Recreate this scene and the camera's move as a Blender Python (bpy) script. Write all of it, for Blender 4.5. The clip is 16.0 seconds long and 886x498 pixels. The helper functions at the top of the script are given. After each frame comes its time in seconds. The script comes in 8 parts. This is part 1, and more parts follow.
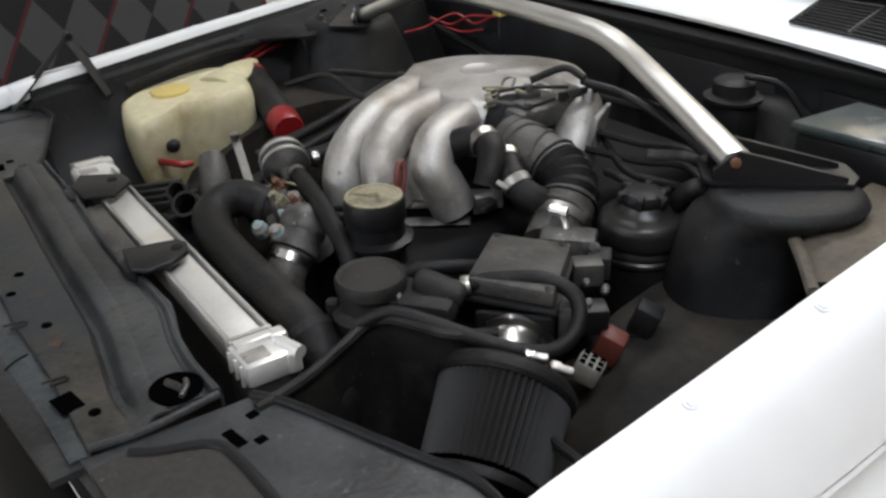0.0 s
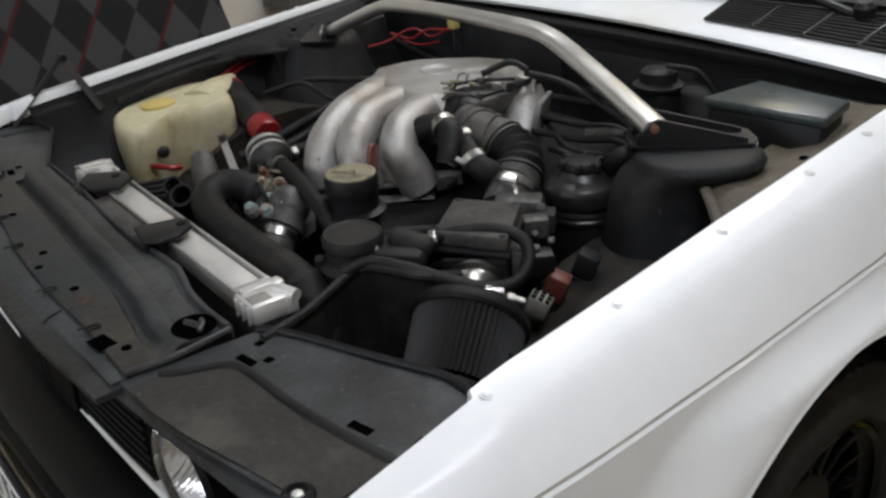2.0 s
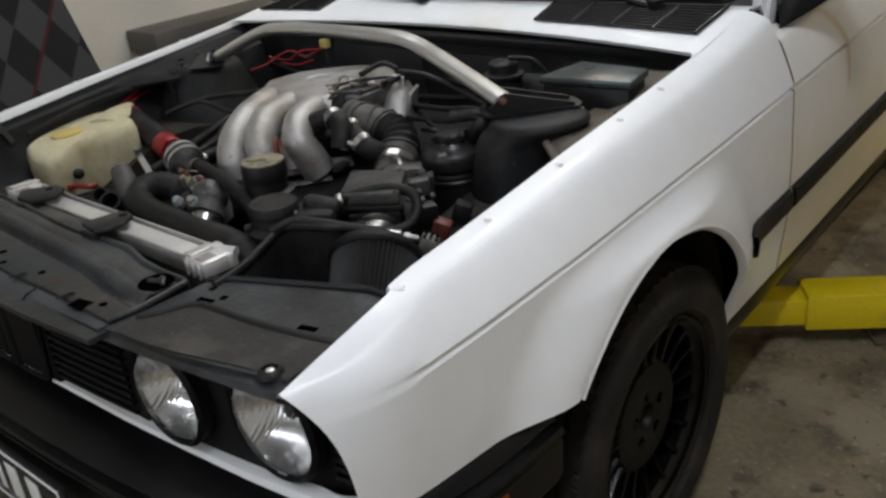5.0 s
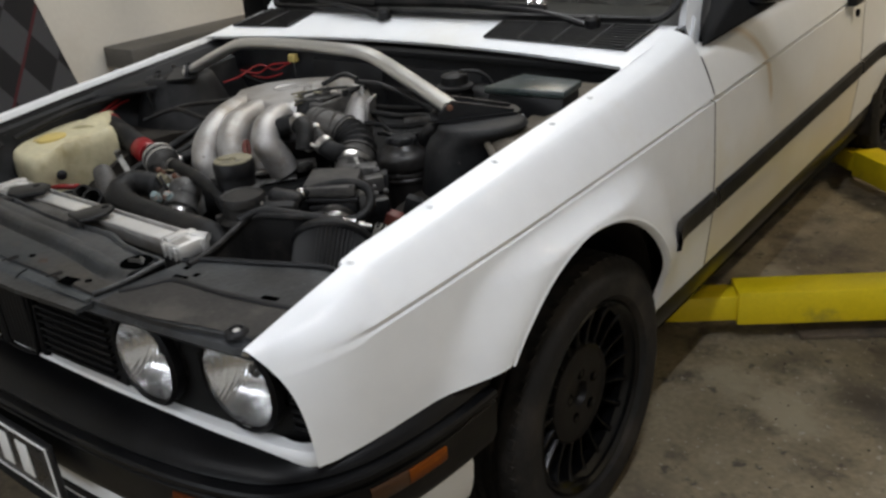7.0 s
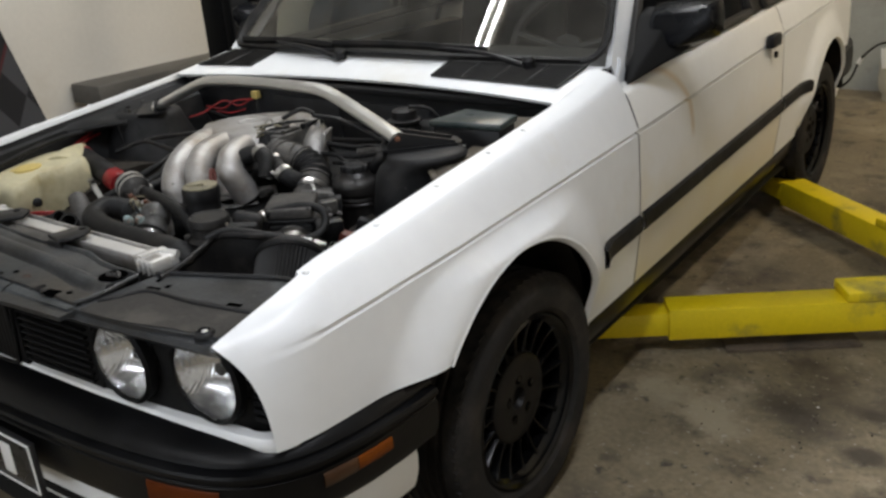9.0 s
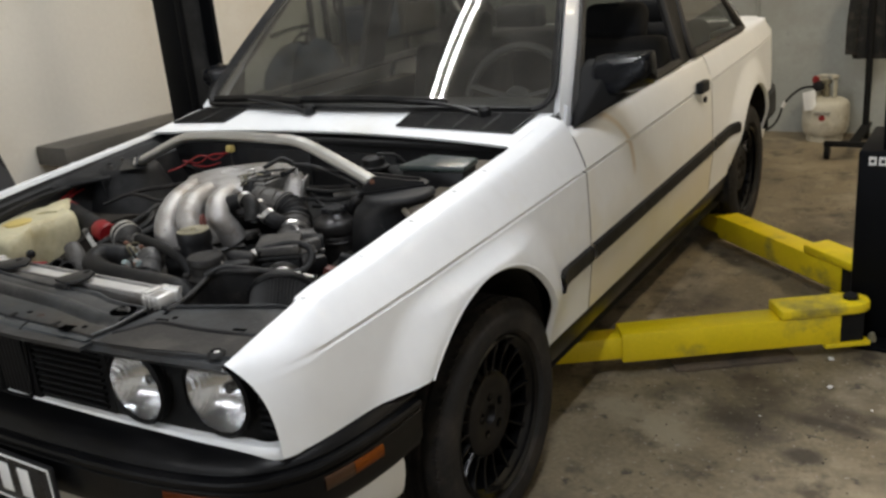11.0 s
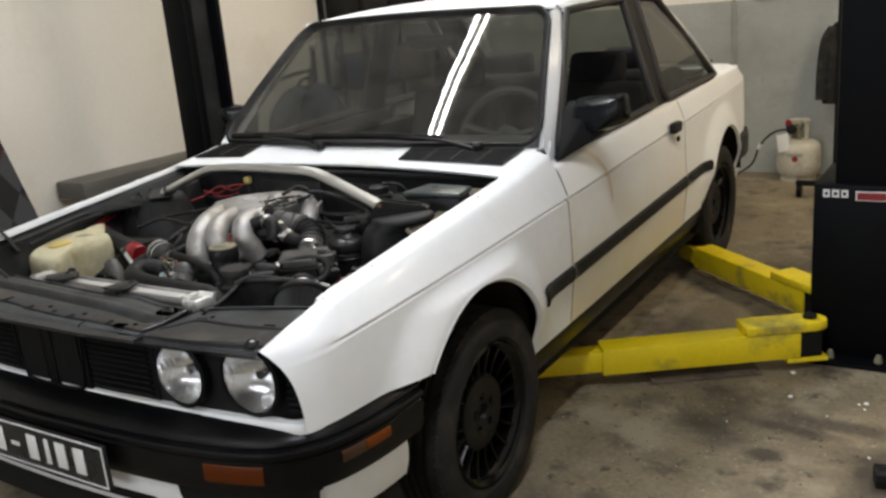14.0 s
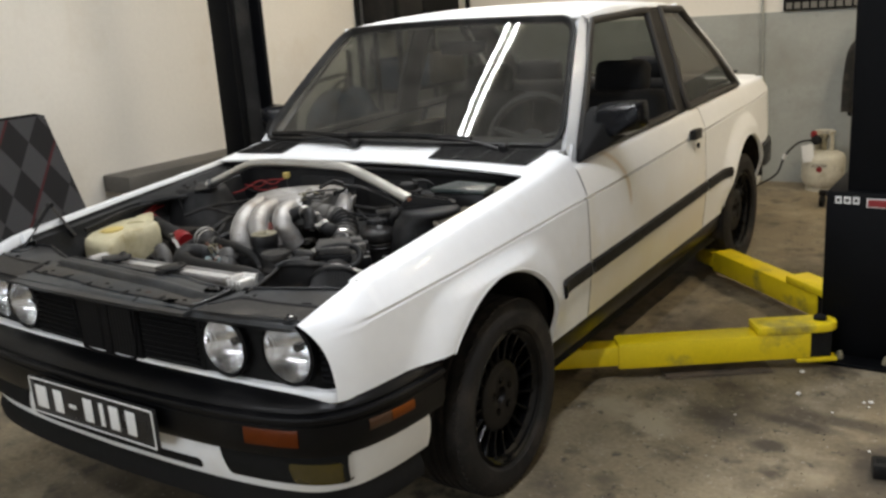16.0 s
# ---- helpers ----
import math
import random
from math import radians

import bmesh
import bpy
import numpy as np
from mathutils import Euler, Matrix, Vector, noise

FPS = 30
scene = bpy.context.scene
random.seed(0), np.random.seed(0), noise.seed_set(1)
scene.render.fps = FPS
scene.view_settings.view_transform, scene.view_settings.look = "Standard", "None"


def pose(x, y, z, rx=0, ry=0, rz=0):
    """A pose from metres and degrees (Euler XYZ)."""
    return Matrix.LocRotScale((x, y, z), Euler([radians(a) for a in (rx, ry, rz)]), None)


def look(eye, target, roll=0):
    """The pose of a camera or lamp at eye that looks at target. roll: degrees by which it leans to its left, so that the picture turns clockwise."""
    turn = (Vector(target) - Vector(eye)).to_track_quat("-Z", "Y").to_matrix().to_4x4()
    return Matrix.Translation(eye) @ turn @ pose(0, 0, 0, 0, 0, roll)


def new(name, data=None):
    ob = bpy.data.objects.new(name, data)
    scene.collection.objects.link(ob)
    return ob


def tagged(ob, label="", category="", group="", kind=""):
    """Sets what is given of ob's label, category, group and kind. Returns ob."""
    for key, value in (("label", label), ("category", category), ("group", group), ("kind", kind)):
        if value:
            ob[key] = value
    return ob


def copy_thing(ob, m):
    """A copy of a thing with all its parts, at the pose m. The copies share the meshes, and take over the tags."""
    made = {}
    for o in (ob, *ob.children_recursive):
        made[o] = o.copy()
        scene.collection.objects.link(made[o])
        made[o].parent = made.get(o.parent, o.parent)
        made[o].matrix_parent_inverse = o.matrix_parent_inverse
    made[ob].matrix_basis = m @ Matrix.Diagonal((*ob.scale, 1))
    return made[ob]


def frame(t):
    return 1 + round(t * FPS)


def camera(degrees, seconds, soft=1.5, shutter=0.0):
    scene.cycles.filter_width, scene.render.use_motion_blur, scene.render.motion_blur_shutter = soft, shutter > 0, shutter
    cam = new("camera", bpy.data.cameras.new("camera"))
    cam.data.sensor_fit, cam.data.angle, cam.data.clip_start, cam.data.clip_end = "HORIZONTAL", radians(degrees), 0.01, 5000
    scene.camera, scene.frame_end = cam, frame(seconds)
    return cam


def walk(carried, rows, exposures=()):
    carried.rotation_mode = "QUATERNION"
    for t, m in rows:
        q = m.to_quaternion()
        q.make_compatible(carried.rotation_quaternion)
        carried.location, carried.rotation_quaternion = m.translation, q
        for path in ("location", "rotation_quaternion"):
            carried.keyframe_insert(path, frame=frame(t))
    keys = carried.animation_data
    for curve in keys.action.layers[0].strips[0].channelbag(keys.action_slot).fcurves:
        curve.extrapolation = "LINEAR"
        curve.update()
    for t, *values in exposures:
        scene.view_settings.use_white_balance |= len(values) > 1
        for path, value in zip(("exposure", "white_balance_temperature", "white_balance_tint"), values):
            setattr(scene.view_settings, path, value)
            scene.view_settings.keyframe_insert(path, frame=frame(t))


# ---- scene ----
cam = camera(53.3, 16.0, 2.7)
PATH = [
    (0, (1.029, -0.793, 1.277), (-0.383, 0.251, 0.32), -2.3),
    (0.5, (1.074, -0.834, 1.274), (-0.339, 0.231, 0.342), -1.8),
    (1, (1.113, -0.862, 1.277), (-0.305, 0.206, 0.356), -2.4),
    (1.5, (1.153, -0.894, 1.276), (-0.258, 0.197, 0.371), -3.1),
    (2, (1.182, -0.919, 1.278), (-0.207, 0.207, 0.383), -3.6),
    (2.5, (1.214, -0.953, 1.284), (-0.14, 0.22, 0.395), -3.9),
    (3, (1.24, -0.987, 1.284), (-0.093, 0.22, 0.41), -4.2),
    (3.5, (1.271, -1.029, 1.276), (-0.037, 0.218, 0.421), -4.8),
    (4, (1.306, -1.078, 1.283), (0.042, 0.214, 0.428), -5.4),
    (6.5, (1.487, -1.252, 1.302), (0.308, 0.14, 0.483), -5.7),
    (7, (1.526, -1.275, 1.309), (0.352, 0.13, 0.503), -5.1),
    (7.5, (1.57, -1.306, 1.32), (0.408, 0.116, 0.529), -4.7),
    (8, (1.604, -1.336, 1.329), (0.454, 0.105, 0.553), -4.5),
    (8.5, (1.643, -1.372, 1.331), (0.507, 0.094, 0.582), -4.5),
    (9, (1.665, -1.397, 1.342), (0.542, 0.085, 0.605), -4.4),
    (9.5, (1.692, -1.432, 1.356), (0.586, 0.074, 0.643), -4.3),
    (12, (1.763, -1.699, 1.375), (0.75, -0.081, 0.778), -5.8),
    (12.5, (1.784, -1.738, 1.383), (0.779, -0.112, 0.796), -5.6),
    (13, (1.809, -1.774, 1.384), (0.808, -0.14, 0.811), -5.1),
    (13.5, (1.846, -1.81, 1.386), (0.84, -0.174, 0.828), -5.0),
    (14, (1.884, -1.857, 1.388), (0.846, -0.234, 0.85), -4.9),
    (14.5, (1.91, -1.888, 1.392), (0.849, -0.278, 0.864), -4.4),
    (15, (1.951, -1.936, 1.395), (0.872, -0.336, 0.871), -3.8),
    (15.5, (1.966, -1.965, 1.389), (0.881, -0.37, 0.861), -3.8),
    (16, (1.99, -2.0, 1.394), (0.894, -0.409, 0.874), -4.0),
]
walk(cam, [(t, look(eye, target, roll)) for t, eye, target, roll in PATH], exposures=[(0, -0.02, 6380, 10.5), (2, -0.40, 6380, 10.5), (4, -0.60, 6380, 10.5), (6.5, -0.38, 6400, 10.5), (8, -0.28, 6440, 10), (9.5, -0.2, 6470, 10), (12, -0.12, 6500, 10), (14, -0.06, 6500, 10), (16, 0.0, 6500, 10)])

# ---- light ----
world = bpy.data.worlds.new("garage_world")
scene.world = world
world.use_nodes = True
world.node_tree.nodes["Background"].inputs[0].default_value = (0.55, 0.6, 0.7, 1)
world.node_tree.nodes["Background"].inputs[1].default_value = 0.02


def tube_lamp(name, x, y, z, sx, sy, watts, colour, turn=0.0):
    data = bpy.data.lights.new(name, "AREA")
    data.shape, data.size, data.size_y, data.energy, data.color = "RECTANGLE", sx, sy, watts, colour
    ob = new(name, data)
    ob.matrix_world = pose(x, y, z, 0, 0, turn)
    return ob


COOL, WARM = (0.96, 0.98, 1.0), (1.0, 0.80, 0.54)
TUBE_X, TUBE_Y, TUBE_TURN = -0.355, 1.30, -11.7
for side in (-0.042, 0.042):
    lamp = tube_lamp("ceiling_tube_light_lamp", TUBE_X, TUBE_Y, 2.95, 0.03, 2.4, 28, COOL)
    lamp.matrix_world = pose(TUBE_X, TUBE_Y, 2.95, 0, 0, TUBE_TURN) @ pose(side, 0, 0)
# Only the pair above is seen, mirrored in the windscreen; these are placed unseen.
tube_lamp("side_tube_light_lamp", 1.50, -0.70, 2.95, 0.11, 1.2, 42, (0.885, 0.92, 1.0))
# This tube is added to light the nose.
tube_lamp("added_front_tube_lamp", 0.1, -2.6, 2.95, 2.4, 0.11, 22, (0.885, 0.92, 1.0))
# Unseen front fill; the window round it is added to give it a source.
front_fill = tube_lamp("added_front_fill_lamp", 0.2, -4.5, 1.55, 3.0, 1.1, 29, (0.885, 0.92, 1.0))
front_fill.matrix_world = pose(0.2, -4.5, 1.55, 90, 0, 0)
tube_lamp("rear_tube_light_lamp", 2.30, 2.7, 2.95, 0.11, 1.2, 49, (1.0, 0.84, 0.61))
# Added to brighten the left wall; no tube is seen there.
tube_lamp("added_corner_tube_lamp", -1.1, 3.4, 2.95, 0.11, 1.2, 20, WARM)

# ---- materials ----


def mat(name, colour, rough=0.5, metal=0.0, vary=0.2, scale=6.0, fine=70.0, bump=0.15, coat=0.0, tint=None, stain=0.0, spec=0.5):
    """A surface with blotches (scale), grain (fine) and fine relief; tint: a second colour for worn or dirty patches, as much as stain says."""
    m = bpy.data.materials.new(name)
    m.use_nodes = True
    nt = m.node_tree
    b = nt.nodes["Principled BSDF"]
    b.inputs["Metallic"].default_value = metal
    b.inputs["Specular IOR Level"].default_value = spec
    b.inputs["Coat Weight"].default_value = coat
    b.inputs["Coat Roughness"].default_value = 0.08
    co = nt.nodes.new("ShaderNodeTexCoord")
    big, small = nt.nodes.new("ShaderNodeTexNoise"), nt.nodes.new("ShaderNodeTexNoise")
    for n, s, d in ((big, scale, 5), (small, fine, 3)):
        n.inputs["Scale"].default_value, n.inputs["Detail"].default_value = s, d
        nt.links.new(co.outputs["Object"], n.inputs["Vector"])
    mix = nt.nodes.new("ShaderNodeMix")
    mix.data_type = "RGBA"
    lo = [c * (1 - vary) for c in colour]
    hi = [min(1.0, c * (1 + vary)) for c in colour]
    mix.inputs["A"].default_value, mix.inputs["B"].default_value = (*lo, 1), (*hi, 1)
    add = nt.nodes.new("ShaderNodeMath")
    add.operation = "MULTIPLY_ADD"
    add.inputs[1].default_value = 0.45
    sub = nt.nodes.new("ShaderNodeMath")
    sub.operation = "MULTIPLY"
    sub.inputs[1].default_value = 0.55
    nt.links.new(big.outputs["Fac"], sub.inputs[0])
    nt.links.new(small.outputs["Fac"], add.inputs[0])
    nt.links.new(sub.outputs[0], add.inputs[2])
    ramp = nt.nodes.new("ShaderNodeMapRange")
    ramp.inputs["From Min"].default_value, ramp.inputs["From Max"].default_value = 0.32, 0.68
    nt.links.new(add.outputs[0], ramp.inputs["Value"])
    nt.links.new(ramp.outputs[0], mix.inputs["Factor"])
    out = mix.outputs["Result"]
    if tint:
        blot = nt.nodes.new("ShaderNodeTexNoise")
        blot.inputs["Scale"].default_value, blot.inputs["Detail"].default_value = scale * 0.6, 8
        blot.inputs["Roughness"].default_value = 0.65
        nt.links.new(co.outputs["Object"], blot.inputs["Vector"])
        edge = nt.nodes.new("ShaderNodeMapRange")
        edge.inputs["From Min"].default_value, edge.inputs["From Max"].default_value = 0.62 - 0.3 * stain, 0.74 - 0.2 * stain
        nt.links.new(blot.outputs["Fac"], edge.inputs["Value"])
        second = nt.nodes.new("ShaderNodeMix")
        second.data_type = "RGBA"
        second.inputs["B"].default_value = (*tint, 1)
        nt.links.new(out, second.inputs["A"])
        nt.links.new(edge.outputs[0], second.inputs["Factor"])
        out = second.outputs["Result"]
    nt.links.new(out, b.inputs["Base Color"])
    rr = nt.nodes.new("ShaderNodeMapRange")
    rr.inputs["To Min"].default_value, rr.inputs["To Max"].default_value = max(0.02, rough - 0.12 * (rough > 0.15)), min(1.0, rough + 0.12)
    nt.links.new(big.outputs["Fac"], rr.inputs["Value"])
    nt.links.new(rr.outputs[0], b.inputs["Roughness"])
    if bump:
        bp = nt.nodes.new("ShaderNodeBump")
        bp.inputs["Strength"].default_value, bp.inputs["Distance"].default_value = bump, 0.002
        nt.links.new(small.outputs["Fac"], bp.inputs["Height"])
        nt.links.new(bp.outputs[0], b.inputs["Normal"])
    return m


def layered(m, layers):
    """Lays patches of other colours over a surface: (scale, detail, from, full, colour) of each."""
    nt = m.node_tree
    b = nt.nodes["Principled BSDF"]
    link = b.inputs["Base Color"].links[0].from_socket
    co = nt.nodes.new("ShaderNodeTexCoord")
    for scale, detail, lo, hi, colour in layers:
        n, r, x = (nt.nodes.new("ShaderNode" + k) for k in ("TexNoise", "MapRange", "Mix"))
        n.inputs["Scale"].default_value, n.inputs["Detail"].default_value, n.inputs["Roughness"].default_value = scale, detail, 0.62
        r.inputs["From Min"].default_value, r.inputs["From Max"].default_value, r.inputs["To Max"].default_value = lo, hi, 0.85
        x.data_type = "RGBA"
        x.inputs["B"].default_value = (*colour, 1)
        nt.links.new(co.outputs["Object"], n.inputs["Vector"])
        nt.links.new(n.outputs["Fac"], r.inputs["Value"])
        nt.links.new(r.outputs[0], x.inputs["Factor"])
        nt.links.new(link, x.inputs["A"])
        link = x.outputs["Result"]
    nt.links.new(link, b.inputs["Base Color"])
    return m


def wavy(m, scale, distance):
    """Adds slow dents under the fine relief of a pressed sheet."""
    nt = m.node_tree
    co, n, bp = (nt.nodes.new("ShaderNode" + k) for k in ("TexCoord", "TexNoise", "Bump"))
    n.inputs["Scale"].default_value, n.inputs["Detail"].default_value = scale, 3
    bp.inputs["Strength"].default_value, bp.inputs["Distance"].default_value = 1.0, distance
    nt.links.new(co.outputs["Object"], n.inputs["Vector"])
    nt.links.new(n.outputs["Fac"], bp.inputs["Height"])
    fine = [k for k in nt.nodes if k.type == "BUMP" and k != bp]
    nt.links.new(bp.outputs[0], fine[0].inputs["Normal"] if fine else nt.nodes["Principled BSDF"].inputs["Normal"])
    return m


def glow(name, colour, strength):
    m = bpy.data.materials.new(name)
    m.use_nodes = True
    b = m.node_tree.nodes["Principled BSDF"]
    b.inputs["Base Color"].default_value = (*colour, 1)
    b.inputs["Emission Color"].default_value = (*colour, 1)
    b.inputs["Emission Strength"].default_value = strength
    return m


def glass(name, colour=(0.9, 0.95, 0.93), rough=0.0, clear=0.75, dust=0.0):
    """Thin pane: a clear sheet with a mirror's gloss at its surface."""
    m = bpy.data.materials.new(name)
    m.use_nodes = True
    nt = m.node_tree
    nt.nodes.remove(nt.nodes["Principled BSDF"])
    see, gloss, mix, fr, steep, base = (nt.nodes.new("ShaderNode" + k) for k in ("BsdfTransparent", "BsdfGlossy", "MixShader", "LayerWeight", "Math", "Math"))
    see.inputs["Color"].default_value = (*[c * clear for c in colour], 1)
    gloss.inputs["Roughness"].default_value = rough
    steep.operation, steep.inputs[1].default_value = "POWER", 4.5
    base.operation, base.inputs[1].default_value, base.inputs[2].default_value = "MULTIPLY_ADD", 0.85, 0.05
    fr.inputs["Blend"].default_value = 0.5
    nt.links.new(fr.outputs["Facing"], steep.inputs[0])
    nt.links.new(steep.outputs[0], base.inputs[0])
    nt.links.new(base.outputs[0], mix.inputs["Fac"])
    film, both_sides = nt.nodes.new("ShaderNodeBsdfDiffuse"), nt.nodes.new("ShaderNodeMixShader")
    film.inputs["Color"].default_value = (0.55, 0.52, 0.46, 1)
    spot, co, amount = nt.nodes.new("ShaderNodeTexNoise"), nt.nodes.new("ShaderNodeTexCoord"), nt.nodes.new("ShaderNodeMapRange")
    spot.inputs["Scale"].default_value, spot.inputs["Detail"].default_value = 9.0, 6
    amount.inputs["From Min"].default_value, amount.inputs["From Max"].default_value = 0.3, 0.75
    amount.inputs["To Min"].default_value, amount.inputs["To Max"].default_value = dust * 0.5, dust * 1.5
    nt.links.new(co.outputs["Object"], spot.inputs["Vector"])
    nt.links.new(spot.outputs["Fac"], amount.inputs["Value"])
    nt.links.new(amount.outputs[0], both_sides.inputs["Fac"])
    nt.links.new(see.outputs[0], both_sides.inputs[1])
    nt.links.new(film.outputs[0], both_sides.inputs[2])
    nt.links.new(both_sides.outputs[0], mix.inputs[1])
    nt.links.new(gloss.outputs[0], mix.inputs[2])
    nt.links.new(mix.outputs[0], nt.nodes["Material Output"].inputs["Surface"])
    return m


PAINT = mat("white_car_paint", (0.785, 0.80, 0.81), 0.42, vary=0.03, scale=3, fine=25, bump=0.0, coat=0.15, tint=(0.73, 0.72, 0.68), stain=0.25)


def door_paint():
    """White paint; the lower half's yellow-brown tint paints in dirt and the floor's reflection."""
    m = mat("stained_tinted_white_paint", (0.80, 0.80, 0.78), 0.42, vary=0.03, scale=3, fine=25, bump=0.0, coat=0.15, tint=(0.74, 0.71, 0.62), stain=0.28)
    nt = m.node_tree
    b = nt.nodes["Principled BSDF"]
    link = b.inputs["Base Color"].links[0].from_socket
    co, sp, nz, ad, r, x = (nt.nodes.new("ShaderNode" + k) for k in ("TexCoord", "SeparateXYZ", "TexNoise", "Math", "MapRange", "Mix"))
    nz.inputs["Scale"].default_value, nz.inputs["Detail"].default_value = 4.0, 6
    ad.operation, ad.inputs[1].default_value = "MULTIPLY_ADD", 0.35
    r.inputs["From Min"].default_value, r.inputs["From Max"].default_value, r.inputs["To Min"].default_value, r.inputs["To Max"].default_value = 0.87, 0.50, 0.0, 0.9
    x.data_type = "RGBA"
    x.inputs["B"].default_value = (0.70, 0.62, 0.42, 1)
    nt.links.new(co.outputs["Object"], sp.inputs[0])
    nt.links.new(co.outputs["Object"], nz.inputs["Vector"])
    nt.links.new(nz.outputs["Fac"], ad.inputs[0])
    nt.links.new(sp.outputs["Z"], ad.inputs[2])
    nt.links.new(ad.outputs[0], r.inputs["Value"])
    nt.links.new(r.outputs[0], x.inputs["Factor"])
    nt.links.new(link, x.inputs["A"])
    # a brown run mark that bends down from the mirror's foot
    def step(op, p, q=None, k=None):
        n = nt.nodes.new("ShaderNodeMath")
        n.operation = op
        for i, v in enumerate((p, q, k)):
            if v is None:
                continue
            if isinstance(v, (int, float)):
                n.inputs[i].default_value = v
            else:
                nt.links.new(v, n.inputs[i])
        return n.outputs[0]
    dy, dz = step("SUBTRACT", sp.outputs["Y"], RUN[0]), step("SUBTRACT", sp.outputs["Z"], RUN[1])
    d = step("SQRT", step("ADD", step("MULTIPLY", dy, dy), step("MULTIPLY", dz, dz)))
    near = step("SUBTRACT", 1.0, step("DIVIDE", step("ABSOLUTE", step("SUBTRACT", d, RUN[2])), 0.020))
    mask = step("MAXIMUM", near, 0.0)
    for side in (dy, dz):
        fade = step("MULTIPLY", side, 25.0)
        fade = step("MINIMUM", step("MAXIMUM", fade, 0.0), 1.0)
        mask = step("MULTIPLY", mask, fade)
    mask = step("MULTIPLY", mask, step("MULTIPLY", nz.outputs["Fac"], 1.3))
    x2 = nt.nodes.new("ShaderNodeMix")
    x2.data_type = "RGBA"
    x2.inputs["B"].default_value = (0.52, 0.36, 0.17, 1)
    nt.links.new(mask, x2.inputs["Factor"])
    nt.links.new(x.outputs["Result"], x2.inputs["A"])
    nt.links.new(x2.outputs["Result"], b.inputs["Base Color"])
    return m


RUN = (-0.565, 0.66, 0.24)
DOORPAINT = door_paint()
BAY = mat("dirty_black_bay_paint", (0.0060, 0.0062, 0.0067), 0.52, vary=0.4, scale=9, fine=90, bump=0.3, tint=(0.0125, 0.012, 0.0115), stain=0.42, spec=0.28)
TOWER = mat("dusty_dark_grey_metal", (0.0085, 0.0087, 0.0093), 0.6, vary=0.35, scale=10, fine=120, bump=0.25, tint=(0.019, 0.018, 0.017), stain=0.45, spec=0.26)
APRON = mat("mud_coated_metal", (0.105, 0.088, 0.064), 0.85, vary=0.3, scale=12, fine=120, bump=0.5, tint=(0.05, 0.045, 0.04), stain=0.35)
GRIMYALLOY = mat("grimy_cast_aluminium", (0.10, 0.098, 0.094), 0.55, metal=0.3, vary=0.35, scale=22, fine=120, bump=0.3, tint=(0.03, 0.028, 0.026), stain=0.5)
NOSE = layered(mat("worn_black_nose_steel", (0.0138, 0.0144, 0.0154), 0.42, vary=0.5, scale=14, fine=130, bump=0.4, spec=0.42), ((5.0, 10, 0.46, 0.66, (0.050, 0.0535, 0.0565)), (11.0, 10, 0.52, 0.72, (0.052, 0.051, 0.050)), (120.0, 4, 0.62, 0.70, (0.09, 0.095, 0.095)), (60.0, 8, 0.56, 0.70, (0.007, 0.007, 0.0075)), (24.0, 7, 0.70, 0.75, (0.08, 0.034, 0.018)), (7.0, 12, 0.62, 0.70, (0.048, 0.052, 0.055))))
wavy(NOSE, 9.0, 0.0016)
HOUSING = layered(mat("dusty_underseal", (0.014, 0.0125, 0.011), 0.8, vary=0.3, scale=10, fine=90, bump=0.4, spec=0.2), ((7.0, 8, 0.42, 0.62, (0.040, 0.034, 0.027)),))
METER = mat("dusty_grey_meter_plastic", (0.034, 0.032, 0.030), 0.6, vary=0.4, scale=18, fine=140, bump=0.3, tint=(0.075, 0.069, 0.061), stain=0.6, spec=0.3)
SHELF = layered(mat("dust_coated_steel", (0.034, 0.0315, 0.028), 0.75, vary=0.3, scale=12, fine=140, bump=0.35, spec=0.25), ((9.0, 9, 0.52, 0.68, (0.075, 0.068, 0.058)), (20.0, 8, 0.58, 0.70, (0.02, 0.0195, 0.019)), (60.0, 4, 0.64, 0.72, (0.11, 0.10, 0.085))))
CUFF = mat("dusty_grey_rubber", (0.068, 0.063, 0.057), 0.55, vary=0.35, scale=22, fine=160, bump=0.3, tint=(0.025, 0.023, 0.021), stain=0.45)
PLASTIC = mat("black_plastic", (0.0075, 0.0075, 0.0082), 0.45, vary=0.3, scale=12, fine=180, bump=0.15, spec=0.3)
DULL = mat("dusty_black_plastic", (0.0080, 0.0078, 0.0078), 0.60, vary=0.45, scale=14, fine=140, bump=0.35, tint=(0.018, 0.0165, 0.015), stain=0.42, spec=0.28)
RUBBER = mat("black_rubber", (0.0062, 0.0061, 0.0062), 0.56, vary=0.45, scale=16, fine=160, bump=0.35, tint=(0.0165, 0.0150, 0.0138), stain=0.4, spec=0.24)
TYRE = mat("worn_tyre_rubber", (0.0158, 0.0148, 0.0138), 0.8, vary=0.35, scale=14, fine=150, bump=0.4, tint=(0.036, 0.031, 0.026), stain=0.45, spec=0.2)
# Shade inside holes, put into the colour of flat discs and plates.
HOLE = mat("open_hole_darkness", (0.0012, 0.0012, 0.0012), 0.95, vary=0.1, bump=0.0, spec=0.0)
VOID = mat("grimy_black_underside", (0.006, 0.006, 0.006), 0.8, vary=0.3, scale=8, fine=60, bump=0.3, spec=0.2)
ALLOY = mat("cast_aluminium", (0.39, 0.378, 0.362), 0.46, metal=0.65, vary=0.2, scale=14, fine=320, bump=0.5, tint=(0.26, 0.235, 0.20), stain=0.45)
